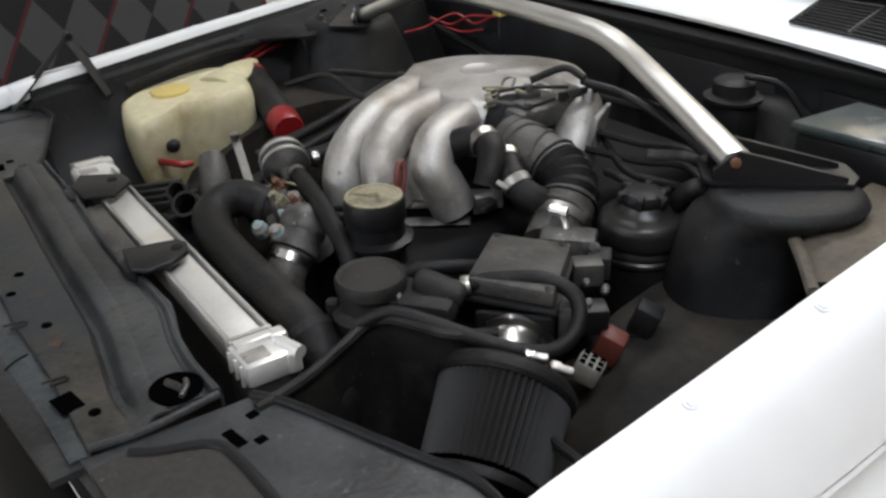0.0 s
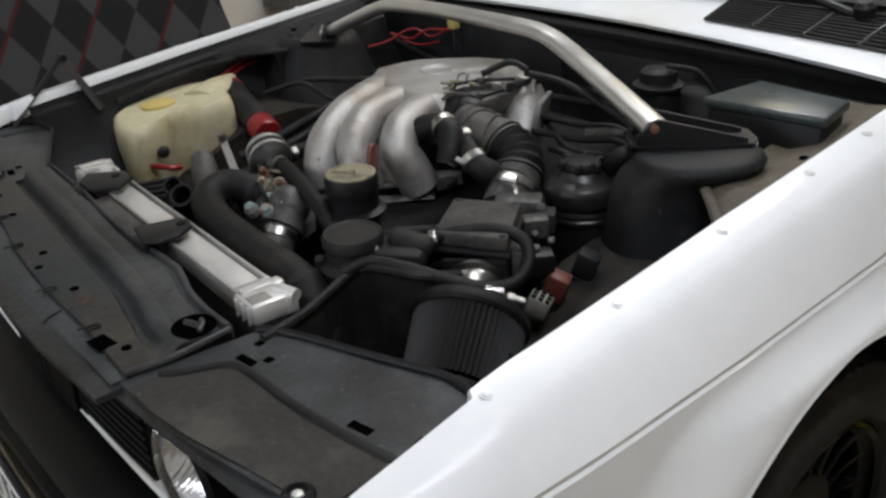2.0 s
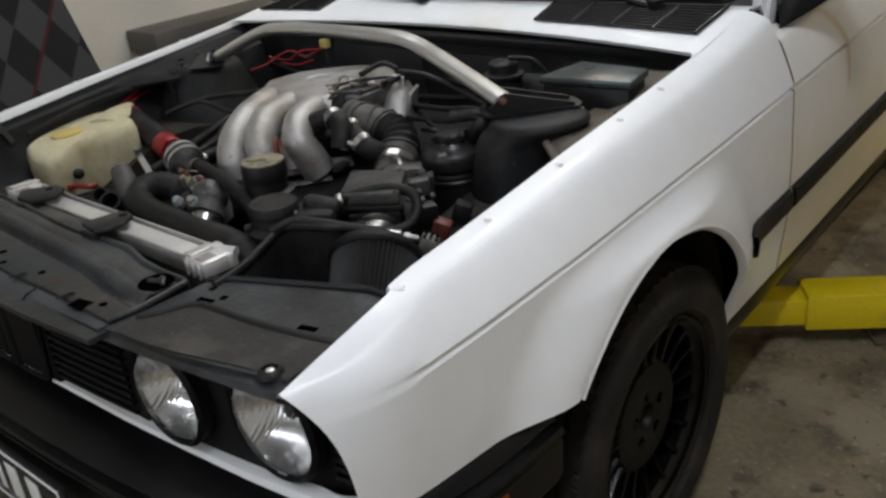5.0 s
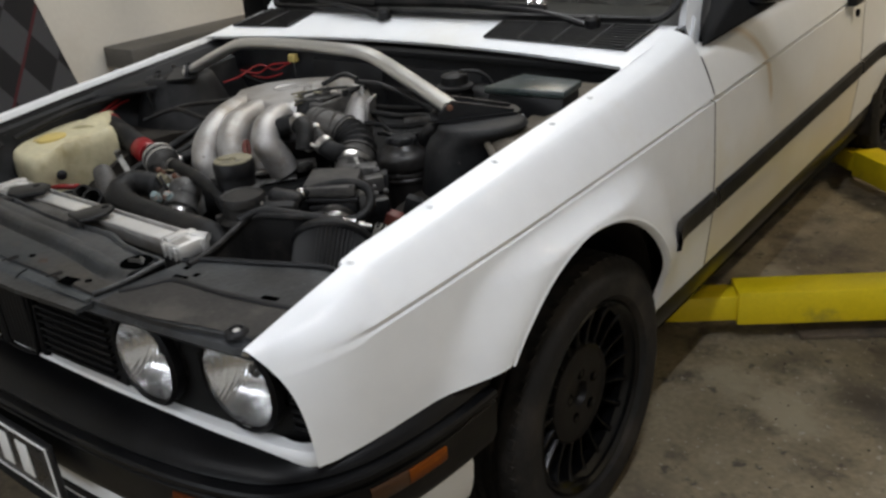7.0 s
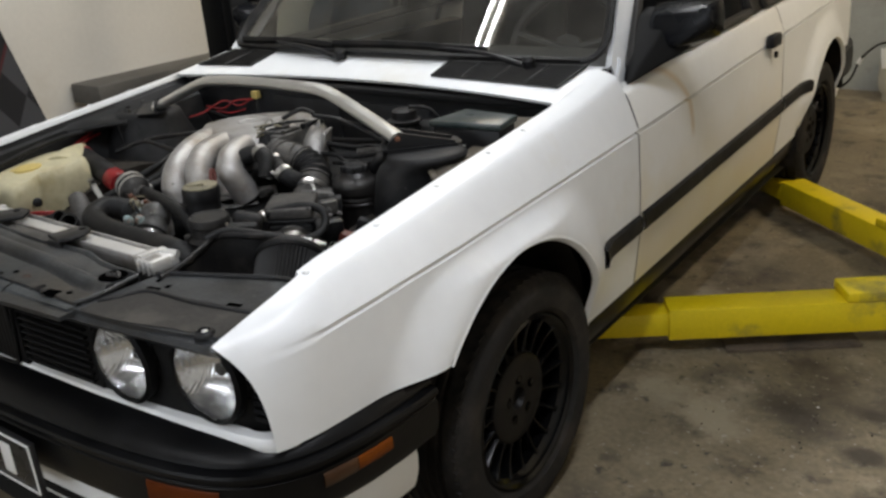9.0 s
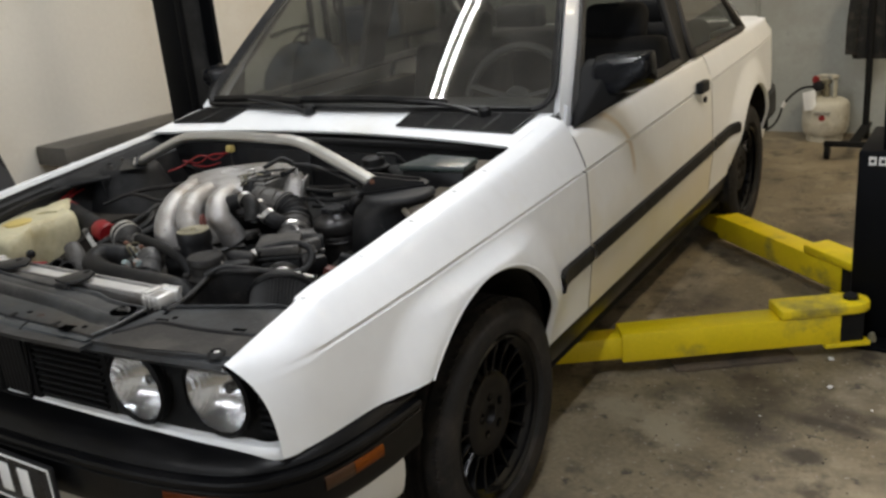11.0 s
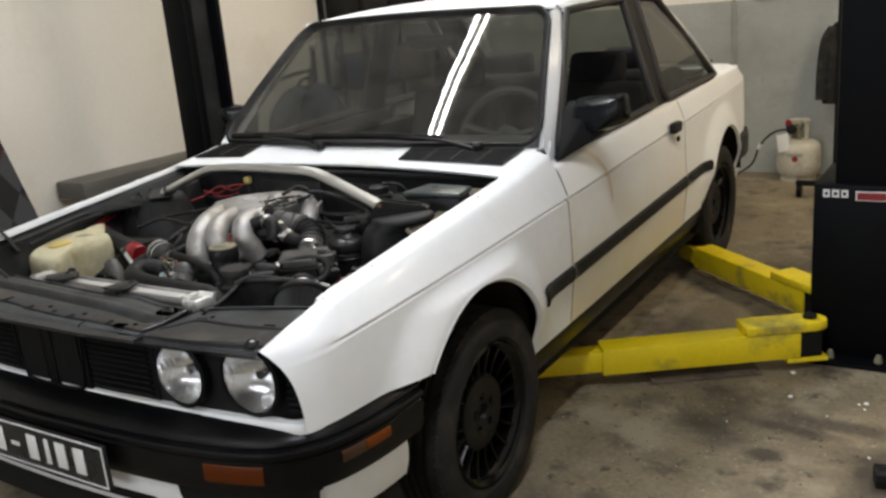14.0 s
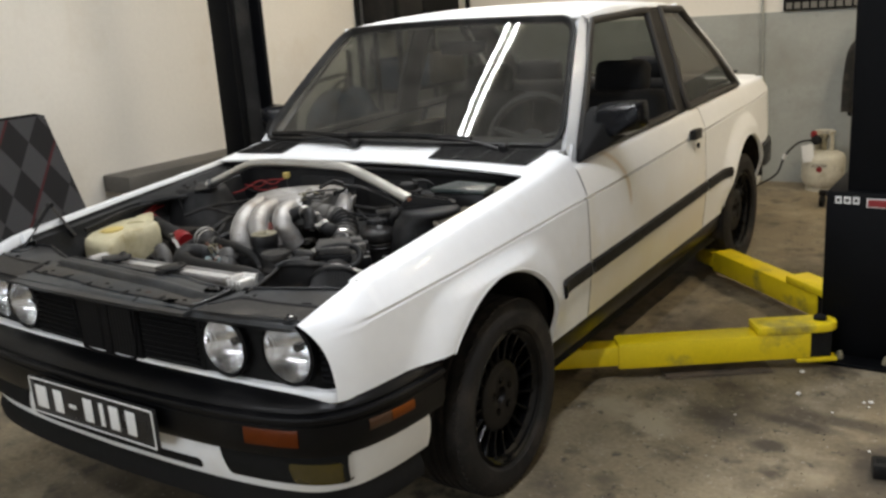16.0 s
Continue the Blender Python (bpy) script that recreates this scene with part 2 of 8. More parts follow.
TANK = mat("brushed_radiator_aluminium", (0.68, 0.67, 0.645), 0.36, metal=0.55, vary=0.08, scale=16, fine=220, bump=0.1, tint=(0.62, 0.57, 0.48), stain=0.3)
CHROME = mat("bright_steel", (0.46, 0.45, 0.43), 0.30, metal=1.0, vary=0.08, scale=20, fine=150, bump=0.05)
BAR = mat("satin_brace_aluminium", (0.66, 0.65, 0.62), 0.34, metal=0.85, vary=0.06, scale=20, fine=300, bump=0.02)
CREAM = mat("yellowed_translucent_plastic", (0.52, 0.475, 0.31), 0.42, vary=0.16, scale=11, fine=60, bump=0.12, tint=(0.36, 0.29, 0.14), stain=0.42)
CAPY = mat("yellow_cap_plastic", (0.55, 0.43, 0.14), 0.5, vary=0.12, bump=0.05)
RED = mat("red_plastic", (0.22, 0.010, 0.012), 0.4, vary=0.12, bump=0.05)
REDDULL = mat("faded_red_plastic", (0.11, 0.026, 0.018), 0.5, vary=0.2, bump=0.1)
BRASS = mat("yellow_zinc_lid", (0.27, 0.245, 0.165), 0.5, metal=0.3, vary=0.25, scale=40, fine=200, bump=0.2, tint=(0.09, 0.08, 0.06), stain=0.5)
YELLOW = mat("yellow_lift_paint", (0.74, 0.57, 0.008), 0.42, vary=0.08, scale=7, fine=90, bump=0.12, tint=(0.26, 0.215, 0.05), stain=0.24)
BLACKPOST = mat("black_lift_paint", (0.0022, 0.0025, 0.0033), 0.5, vary=0.3, scale=5, fine=60, bump=0.1, spec=0.10)
AMBER = mat("amber_lens", (0.15, 0.036, 0.0015), 0.3, vary=0.15, bump=0.0, spec=0.2)
ORANGE = mat("red_orange_lens", (0.080, 0.016, 0.001), 0.35, vary=0.15, bump=0.0, spec=0.15)
FOG = mat("yellow_fog_lens", (0.045, 0.033, 0.003), 0.25, vary=0.15, bump=0.0, coat=0.4)
FABRIC = mat("black_seat_cloth", (0.005, 0.005, 0.0055), 0.9, vary=0.2, scale=20, fine=300, bump=0.4)
BATTERY = mat("dusty_green_grey_lid", (0.030, 0.042, 0.041), 0.30, vary=0.25, scale=14, fine=140, bump=0.15, tint=(0.080, 0.086, 0.076), stain=0.4)
LINER = mat("grey_headliner", (0.16, 0.155, 0.14), 0.9, vary=0.1, scale=10, fine=150, bump=0.2)
DASH = mat("dark_dash_vinyl", (0.022, 0.021, 0.0195), 0.6, vary=0.2, scale=12, fine=220, bump=0.3)
PLATEW = mat("white_plate_paint", (0.75, 0.75, 0.73), 0.4, vary=0.05, bump=0.0)
PLATEB = mat("black_plate_enamel", (0.012, 0.012, 0.013), 0.3, vary=0.1, bump=0.0)
REFLECTOR = mat("lamp_reflector", (0.90, 0.91, 0.92), 0.13, metal=1.0, vary=0.1, scale=30, fine=90, bump=0.35)
# dust films, drips and chips over the plain parts of the bay
layered(DULL, ((16.0, 9, 0.54, 0.66, (0.026, 0.0235, 0.021)), (42.0, 8, 0.60, 0.68, (0.0035, 0.0034, 0.0034)), (170.0, 3, 0.66, 0.72, (0.070, 0.064, 0.056))))
layered(RUBBER, ((20.0, 9, 0.55, 0.66, (0.022, 0.0195, 0.0175)), (60.0, 7, 0.60, 0.68, (0.0035, 0.0034, 0.0034)), (210.0, 3, 0.68, 0.73, (0.055, 0.050, 0.045))))
layered(TOWER, ((9.0, 10, 0.52, 0.66, (0.020, 0.0205, 0.0215)), (30.0, 8, 0.58, 0.68, (0.0045, 0.0046, 0.005)), (130.0, 4, 0.65, 0.72, (0.060, 0.056, 0.050))))
layered(BAY, ((7.0, 10, 0.54, 0.66, (0.018, 0.0178, 0.0175)), (26.0, 8, 0.58, 0.68, (0.0035, 0.0037, 0.0042)), (140.0, 4, 0.66, 0.72, (0.055, 0.051, 0.046))))
layered(GRIMYALLOY, ((30.0, 9, 0.50, 0.62, (0.030, 0.027, 0.024)), (90.0, 4, 0.62, 0.70, (0.26, 0.25, 0.235))))
layered(METER, ((24.0, 9, 0.56, 0.68, (0.016, 0.015, 0.0142)), (120.0, 4, 0.64, 0.72, (0.12, 0.11, 0.098))))
layered(CUFF, ((28.0, 8, 0.54, 0.66, (0.022, 0.020, 0.018)), (150.0, 3, 0.65, 0.72, (0.13, 0.12, 0.105))))
layered(ALLOY, ((13.0, 9, 0.58, 0.72, (0.24, 0.215, 0.185)), (70.0, 6, 0.64, 0.71, (0.16, 0.15, 0.138))))

FLOORM = layered(mat("stained_concrete", (0.212, 0.174, 0.112), 0.62, vary=0.32, scale=3.2, fine=60, bump=0.5, tint=(0.075, 0.062, 0.048), stain=0.42), ((0.8, 9, 0.50, 0.64, (0.060, 0.045, 0.031)), (2.3, 8, 0.51, 0.63, (0.31, 0.266, 0.185)), (5.0, 7, 0.56, 0.66, (0.055, 0.043, 0.031)), (17.0, 6, 0.60, 0.68, (0.045, 0.037, 0.029)), (48.0, 3, 0.63, 0.70, (0.36, 0.33, 0.28))))


def oil_spots(m, spots):
    """Dark stains of a given place (x, y), half length, half width and turn on the floor."""
    nt = m.node_tree
    b = nt.nodes["Principled BSDF"]
    link = b.inputs["Base Color"].links[0].from_socket
    co, nz = nt.nodes.new("ShaderNodeTexCoord"), nt.nodes.new("ShaderNodeTexNoise")
    nz.inputs["Scale"].default_value, nz.inputs["Detail"].default_value = 9.0, 7
    nt.links.new(co.outputs["Object"], nz.inputs["Vector"])
    for x, y, rx, ry, turn, deep in spots:
        mp, ln, ad, r, mx = (nt.nodes.new("ShaderNode" + k) for k in ("Mapping", "VectorMath", "Math", "MapRange", "Mix"))
        mp.vector_type = "TEXTURE"
        mp.inputs["Location"].default_value, mp.inputs["Rotation"].default_value, mp.inputs["Scale"].default_value = (x, y, 0), (0, 0, radians(turn)), (rx, ry, 1000)
        ln.operation = "LENGTH"
        ad.operation, ad.inputs[1].default_value = "MULTIPLY_ADD", 1.6
        r.inputs["From Min"].default_value, r.inputs["From Max"].default_value, r.inputs["To Min"].default_value, r.inputs["To Max"].default_value = 1.2, 2.1, deep, 0.0
        mx.data_type = "RGBA"
        mx.inputs["B"].default_value = (0.035, 0.028, 0.021, 1)
        nt.links.new(co.outputs["Object"], mp.inputs["Vector"])
        nt.links.new(mp.outputs[0], ln.inputs[0])
        nt.links.new(nz.outputs["Fac"], ad.inputs[0])
        nt.links.new(ln.outputs["Value"], ad.inputs[2])
        nt.links.new(ad.outputs[0], r.inputs["Value"])
        nt.links.new(r.outputs[0], mx.inputs["Factor"])
        nt.links.new(link, mx.inputs["A"])
        link = mx.outputs["Result"]
    nt.links.new(link, b.inputs["Base Color"])
    return m


oil_spots(FLOORM, ((1.43, 0.82, 0.16, 0.035, -5, 0.8), (1.37, 0.63, 0.06, 0.04, 0, 0.85), (1.12, 0.77, 0.10, 0.05, 10, 0.55), (0.95, 1.65, 0.35, 0.25, 20, 0.25), (1.58, 0.89, 0.15, 0.05, 0, 0.7), (1.70, 0.60, 0.14, 0.25, 0, 0.75), (1.0, 0.2, 0.05, 0.05, 0, 0.6), (1.55, 0.35, 0.10, 0.05, 40, 0.55), (0.95, -0.55, 0.12, 0.09, 10, 0.6), (-0.9, -1.3, 0.4, 0.25, 60, 0.6), (1.3, 2.6, 0.4, 0.2, 10, 0.6)))
WALLW = mat("cream_painted_wall", (0.74, 0.71, 0.64), 0.7, vary=0.04, scale=1.5, fine=40, bump=0.12, tint=(0.66, 0.61, 0.52), stain=0.3)
WALLG = mat("grey_green_painted_wall", (0.33, 0.345, 0.32), 0.55, vary=0.08, scale=1.6, fine=40, bump=0.12, tint=(0.26, 0.26, 0.23), stain=0.4)
layered(WALLG, ((1.3, 8, 0.50, 0.68, (0.284, 0.297, 0.275)), (3.5, 9, 0.56, 0.70, (0.373, 0.390, 0.362)), (9.0, 8, 0.62, 0.72, (0.238, 0.248, 0.230))))
CEIL = mat("grey_ceiling_boards", (0.28, 0.27, 0.25), 0.8, vary=0.1, scale=1.5, fine=30, bump=0.15)
GLASSM = glass("windscreen_glass", (0.86, 0.9, 0.86), clear=0.70, dust=0.050)
SIDEGLASS = glass("side_window_glass", (0.82, 0.86, 0.82), clear=0.44, dust=0.008)
LENS = glass("headlamp_lens", (0.97, 0.98, 1.0), rough=0.04, clear=0.95, dust=0.03)
TUBE = glow("fluorescent_tube", (1.0, 0.97, 0.9), 9.0)

# ---- mesh helpers ----
ORIGIN = {}


def finish(name, bm, material, smooth=True, angle=40):
    bmesh.ops.recalc_face_normals(bm, faces=bm.faces[:])
    me = bpy.data.meshes.new(name)
    bm.to_mesh(me)
    bm.free()
    for p in me.polygons:
        p.use_smooth = smooth
    if smooth:
        me.set_sharp_from_angle(angle=radians(angle))
    me.materials.append(material)
    return me


def thing(name, at, label, category, group="", kind=""):
    ob = new(name)
    ob.location = at
    ORIGIN[ob] = Vector(at)
    ob.empty_display_size = 0.05
    return tagged(ob, label, category, group, kind)


def part(name, bm, material, parent, label="", angle=40):
    """One mesh object, built in the world's coordinates, under a thing or a part."""
    o = ORIGIN[parent]
    bmesh.ops.translate(bm, vec=-o, verts=bm.verts[:])
    ob = new(name, finish(name, bm, material, True, angle))
    ob.parent = parent
    ORIGIN[ob] = o
    return tagged(ob, label)


def solo(name, bm, material, label, category, group="", kind="", angle=40):
    ob = new(name, finish(name, bm, material, True, angle))
    ORIGIN[ob] = Vector((0, 0, 0))
    return tagged(ob, label, category, group, kind)


def box(x0, x1, y0, y1, z0, z1, bevel=0.0, seg=2, m=None, bm=None):
    out = bm or bmesh.new()
    b = bmesh.new()
    bmesh.ops.create_cube(b, size=1)
    bmesh.ops.transform(b, matrix=Matrix.Translation(((x0 + x1) / 2, (y0 + y1) / 2, (z0 + z1) / 2)) @ Matrix.Diagonal((x1 - x0, y1 - y0, z1 - z0, 1)), verts=b.verts[:])
    if bevel:
        bmesh.ops.bevel(b, geom=b.edges[:], offset=bevel, segments=seg, affect="EDGES", profile=0.5)
    if m is not None:
        bmesh.ops.transform(b, matrix=m, verts=b.verts[:])
    join(out, b)
    return out


def join(bm, other):
    base = {}
    for v in other.verts:
        base[v] = bm.verts.new(v.co)
    for f in other.faces:
        try:
            bm.faces.new([base[v] for v in f.verts])
        except ValueError:
            pass
    other.free()
    return bm


def frame_of(a, b):
    """A matrix with its z axis from a to b and its origin at a."""
    d = Vector(b) - Vector(a)
    return Matrix.Translation(a) @ d.to_track_quat("Z", "Y").to_matrix().to_4x4()


def lathe(profile, a=(0, 0, 0), b=(0, 0, 1), n=28, bm=None, caps=True):
    """Turns (radius, height) pairs round the axis from a towards b."""
    bm = bm or bmesh.new()
    m = frame_of(a, b)
    rings = []
    for r, h in profile:
        rings.append([bm.verts.new(m @ Vector((r * math.cos(2 * math.pi * k / n), r * math.sin(2 * math.pi * k / n), h))) for k in range(n)])
    for p, q in zip(rings, rings[1:]):
        for k in range(n):
            bm.faces.new((p[k], p[(k + 1) % n], q[(k + 1) % n], q[k]))
    if caps:
        for ring in (rings[0], rings[-1]):
            bm.faces.new(ring)
    return bm


def smooth_path(pts, steps=6):
    pts = [Vector(p) for p in pts]
    if len(pts) == 2 or steps == 1:
        return pts
    out = []
    ext = [2 * pts[0] - pts[1]] + pts + [2 * pts[-1] - pts[-2]]
    for k in range(1, len(ext) - 2):
        p0, p1, p2, p3 = ext[k - 1 : k + 3]
        for s in range(steps):
            t = s / steps
            out.append(0.5 * (2 * p1 + (p2 - p0) * t + (2 * p0 - 5 * p1 + 4 * p2 - p3) * t * t + (3 * p1 - p0 - 3 * p2 + p3) * t**3))
    out.append(pts[-1])
    return out


def tube(pts, r, n=12, steps=6, bm=None, radii=None, caps=True, flat=1.0, up=(0, 0, 1)):
    """A round (or flattened) bar along a smooth path; radii: one for each given point."""
    bm = bm or bmesh.new()
    path = smooth_path(pts, steps)
    rs = [r] * len(path)
    if radii:
        rs = [float(v) for v in np.interp(np.linspace(0, len(radii) - 1, len(path)), range(len(radii)), radii)]
    side = None
    rings = []
    for k, p in enumerate(path):
        d = (path[min(k + 1, len(path) - 1)] - path[max(k - 1, 0)]).normalized()
        if side is None:
            side = d.cross(Vector(up))
            if side.length < 0.05:
                side = d.cross(Vector((1, 0, 0)))
        side = (side - d * side.dot(d)).normalized()
        other = side.cross(d)
        rings.append([bm.verts.new(p + rs[k] * (math.cos(2 * math.pi * j / n) * side + flat * math.sin(2 * math.pi * j / n) * other)) for j in range(n)])
    for p, q in zip(rings, rings[1:]):
        for j in range(n):
            bm.faces.new((p[j], p[(j + 1) % n], q[(j + 1) % n], q[j]))
    if caps:
        bm.faces.new(rings[0][::-1])
        bm.faces.new(rings[-1])
    return bm


def sheet(rows, bm=None, thick=0.0):
    """A skin over rows of points, with a second skin behind it where thick is given (metres, along -normal)."""
    bm = bm or bmesh.new()
    vs = [[bm.verts.new(p) for p in row] for row in rows]
    faces = []
    for a, b in zip(vs, vs[1:]):
        for k in range(len(a) - 1):
            quad = (a[k], a[k + 1], b[k + 1], b[k])
            if len({tuple(v.co) for v in quad}) > 2:
                faces.append(bm.faces.new(quad))
    if thick:
        bmesh.ops.recalc_face_normals(bm, faces=bm.faces[:])
        bmesh.ops.solidify(bm, geom=bm.faces[:], thickness=thick)
    return bm


def slab(outline, z0, z1, bm=None, bevel=0.0):
    """A plate of the given outline (x, y) between two heights."""
    b = bmesh.new()
    f = b.faces.new([b.verts.new((x, y, z0)) for x, y in outline])
    top = bmesh.ops.extrude_face_region(b, geom=[f])
    bmesh.ops.translate(b, vec=(0, 0, z1 - z0), verts=[v for v in top["geom"] if isinstance(v, bmesh.types.BMVert)])
    if bevel:
        bmesh.ops.bevel(b, geom=b.edges[:], offset=bevel, segments=2, affect="EDGES", profile=0.5)
    return join(bm or bmesh.new(), b)


def mirrored(bm):
    """The same shape on the other flank of the car."""
    b = bm.copy()
    bmesh.ops.scale(b, vec=(-1, 1, 1), verts=b.verts[:])
    return b


def lerp(table, v):
    xs, ys = zip(*table)
    return float(np.interp(v, xs, ys))


def ramp01(v):
    v = min(1.0, max(0.0, v))
    return v * v * (3 - 2 * v)

# ---- the garage ----
FLOOR_Z, CEIL_Z = 0.0, 3.05
XL, XR, YB, YF = -2.55, 3.4, 4.75, -4.6
solo("floor", box(XL, XR, YF, YB, -0.12, 0.0), FLOORM, "worn grey-brown concrete floor with oil stains and grit", "floor", kind="structure")
solo("ceiling", box(XL - 0.15, XR + 0.15, YF - 0.15, YB + 0.15, CEIL_Z, CEIL_Z + 0.12), CEIL, "plain grey garage ceiling boards", "ceiling", kind="structure")
solo("wall_left", box(XL - 0.15, XL, YF, YB, -0.1, CEIL_Z), WALLW, "cream painted plaster wall beside the lift", "wall", kind="structure")
solo("wall_right", box(XR, XR + 0.15, YF, YB, -0.1, CEIL_Z), WALLW, "cream painted garage wall", "wall", kind="structure")
solo("wall_front", box(XL, XR, YF - 0.15, YF, -0.1, CEIL_Z), WALLW, "cream painted garage wall", "wall", kind="structure")
solo("wall_back", box(XL, XR, YB, YB + 0.15, 1.225, CEIL_Z), WALLW, "cream upper part of the back wall", "wall", kind="structure")
solo("wall_back_dado", box(XL, XR, YB - 0.012, YB + 0.15, -0.1, 1.225), WALLG, "grey-green painted lower back wall", "wall", kind="structure")

# Added window out of view; its pane glows to light the car's front.
wn = thing("added_window", (0.2, YF, 1.55), "added unseen frosted window with a white frame, glowing to light the nose", "window", kind="structure")
part("pane", box(-1.28, 1.68, YF + 0.004, YF + 0.012, 1.0, 2.1), glow("added_window_glow", (0.84, 0.92, 1.0), 1.6), wn, "frosted pane")
for x0, x1, z0, z1 in ((-1.36, 1.76, 2.1, 2.18), (-1.36, 1.76, 0.92, 1.0), (-1.36, -1.28, 1.0, 2.1), (1.68, 1.76, 1.0, 2.1), (0.17, 0.23, 1.0, 2.1)):
    part("window_frame", box(x0, x1, YF + 0.002, YF + 0.05, z0, z1, 0.004), WALLW, wn)


def fixture(x, y0, y1, lit):
    t = thing("ceiling_light", (x, (y0 + y1) / 2, 3.02), "white twin-tube fluorescent ceiling light, switched on", "lamp", "fluorescent ceiling lights")
    part("lamp_tray", box(x - 0.09, x + 0.09, y0 - 0.04, y1 + 0.04, 3.0, 3.05, 0.006), WALLW, t)
    for dx in (-0.042, 0.042):
        part("tube", tube([(x + dx, y0, 2.972), (x + dx, y1, 2.972)], 0.016, 12, 1), lit, t, "glowing white fluorescent tube")
        for yy in (y0, y1):
            part("socket", box(x + dx - 0.014, x + dx + 0.014, yy - 0.012, yy + 0.012, 2.95, 3.0, 0.003), PLASTIC, t)
    return t


main = fixture(TUBE_X, TUBE_Y - 1.2, TUBE_Y + 1.2, TUBE)
main.matrix_world = pose(TUBE_X, TUBE_Y, 3.02, 0, 0, TUBE_TURN)
# These fixtures are out of view, added to go with their lamps.
fixture(1.50, -1.3, -0.1, TUBE)
cross = fixture(0.1, -1.2, 1.2, TUBE)
cross.matrix_world = pose(0.1, -2.6, 3.02, 0, 0, 90)
fixture(2.30, 2.1, 3.3, TUBE)
fixture(-1.1, 2.8, 4.0, TUBE)

# ---- the car: flank shape ----
ARCH_F, ARCH_R, ARCH_Z, RAD = -0.012, 2.535, 0.352, 0.347


def crease_z(y):
    return lerp([(-0.68, 0.722), (-0.55, 0.728), (-0.42, 0.736), (-0.27, 0.742), (-0.1, 0.748), (0.1, 0.755), (0.32, 0.763), (0.62, 0.771), (0.9, 0.780), (1.4, 0.794), (1.65, 0.801), (2.0, 0.813), (2.4, 0.826), (3.1, 0.838), (3.4, 0.841)], y)


def half_width(y):
    return lerp([(-0.68, 0.706), (-0.66, 0.726), (-0.64, 0.740), (-0.60, 0.753), (-0.55, 0.762), (-0.42, 0.774), (-0.2, 0.783), (0.3, 0.788), (0.8, 0.784), (1.7, 0.772), (2.3, 0.762), (2.75, 0.748), (3.1, 0.72), (3.3, 0.68), (3.42, 0.61)], y)


def edge_z(y):
    """Height of the inner edge of the flank: bonnet line, belt line, boot line."""
    return lerp([(-0.68, 0.750), (-0.605, 0.769), (-0.55, 0.782), (-0.49, 0.797), (-0.45, 0.805), (-0.36, 0.813), (-0.26, 0.823), (-0.1, 0.840), (0.0, 0.849), (0.15, 0.863), (0.36, 0.884), (0.50, 0.905), (0.597, 0.922), (0.603, 0.876), (0.72, 0.884), (1.6, 0.908), (2.6, 0.93), (3.1, 0.925), (3.42, 0.89)], y)


def edge_x(y):
    return lerp([(-0.68, 0.676), (-0.492, 0.684), (-0.486, 0.674), (0.36, 0.680), (0.50, 0.676), (0.597, 0.672), (0.603, 0.714), (1.0, 0.715), (2.3, 0.70), (2.75, 0.68), (3.1, 0.66), (3.42, 0.57)], y)


def flank(y, z):
    """Half width of the flank below the crease, with the wheel flares."""
    x = half_width(y) + lerp([(0.24, -0.035), (0.34, -0.012), (0.5, 0.006), (0.62, 0.006), (crease_z(y), 0.0)], z) * (1.0 if y > -0.3 else ramp01((y + 0.66) / 0.3))
    for yc, amount in ((ARCH_F, 0.038), (ARCH_R, 0.032)):
        d = math.hypot(y - yc, z - ARCH_Z) - RAD
        x += amount * ramp01(1 - d / 0.125) * ramp01((crease_z(y) - 0.008 - z) / 0.050) * ramp01((z - 0.36) / 0.20)
    return x


def bottom_z(y, low, front=0.563):
    z = low
    if y < ARCH_F - 0.28:
        z = front
    if y > ARCH_R + 0.25:
        z = 0.475
    for yc in (ARCH_F, ARCH_R):
        if abs(y - yc) < RAD:
            z = max(front if yc == ARCH_F and y < yc - 0.2 else 0.0, ARCH_Z + math.sqrt(RAD**2 - (y - yc) ** 2))
    return z


def column(y, low, front_of=None):
    """Points of one upright section, from the lower edge over the crease to the inner edge."""
    pts = []
    zc, zb = crease_z(y), bottom_z(y, low)
    zb = min(zb, zc - 0.04)
    soft = 1 - ramp01((y + 0.690) / 0.11)
    for k in range(25):
        z = zb + (zc - 0.006 - zb) * k / 24
        yy = front_of(z, y) if front_of else y
        pts.append(Vector((flank(yy, z) - 0.012 * soft * max(0.0, 1 - (zc - z) / 0.17) ** 1.7, yy, z)))
    w, ze, xe = half_width(y) - 0.012 * soft, edge_z(y), edge_x(y)
    yy = front_of(zc, y) if front_of else y
    deep = (0.0038 + 0.0082 * ramp01((y - 0.55) / 0.08)) * ramp01((y + 0.645) / 0.22)
    for dx, dz in ((-deep, -0.003), (-deep, 0.003), (0.0, 0.006)):
        pts.append(Vector((w + dx, yy, zc + dz)))
    h = ze - zc
    for u, v in ((0.12, 0.25), (0.24, 0.47), (0.36, 0.675), (0.45, 0.805), (0.51, 0.868), (0.58, 0.910), (0.78, 0.965), (1.0, 1.0)):
        z = zc + 0.006 + (h - 0.006) * v
        yy = front_of(z, y) if front_of else y
        pts.append(Vector((w + (xe - w) * u, yy, z)))
    # towards the lamp the section relaxes into one rounded curve
    blend = 1 - ramp01((y + 0.685) / 0.15)
    if blend > 0 and front_of:
        soft_pts = [p.copy() for p in pts]
        for k in range(70):
            soft_pts = soft_pts[:1] + [(p + q * 2 + r) / 4 for p, q, r in zip(soft_pts, soft_pts[1:], soft_pts[2:])] + soft_pts[-1:]
        pts = [p.lerp(q, blend) for p, q in zip(pts, soft_pts)]
    return pts


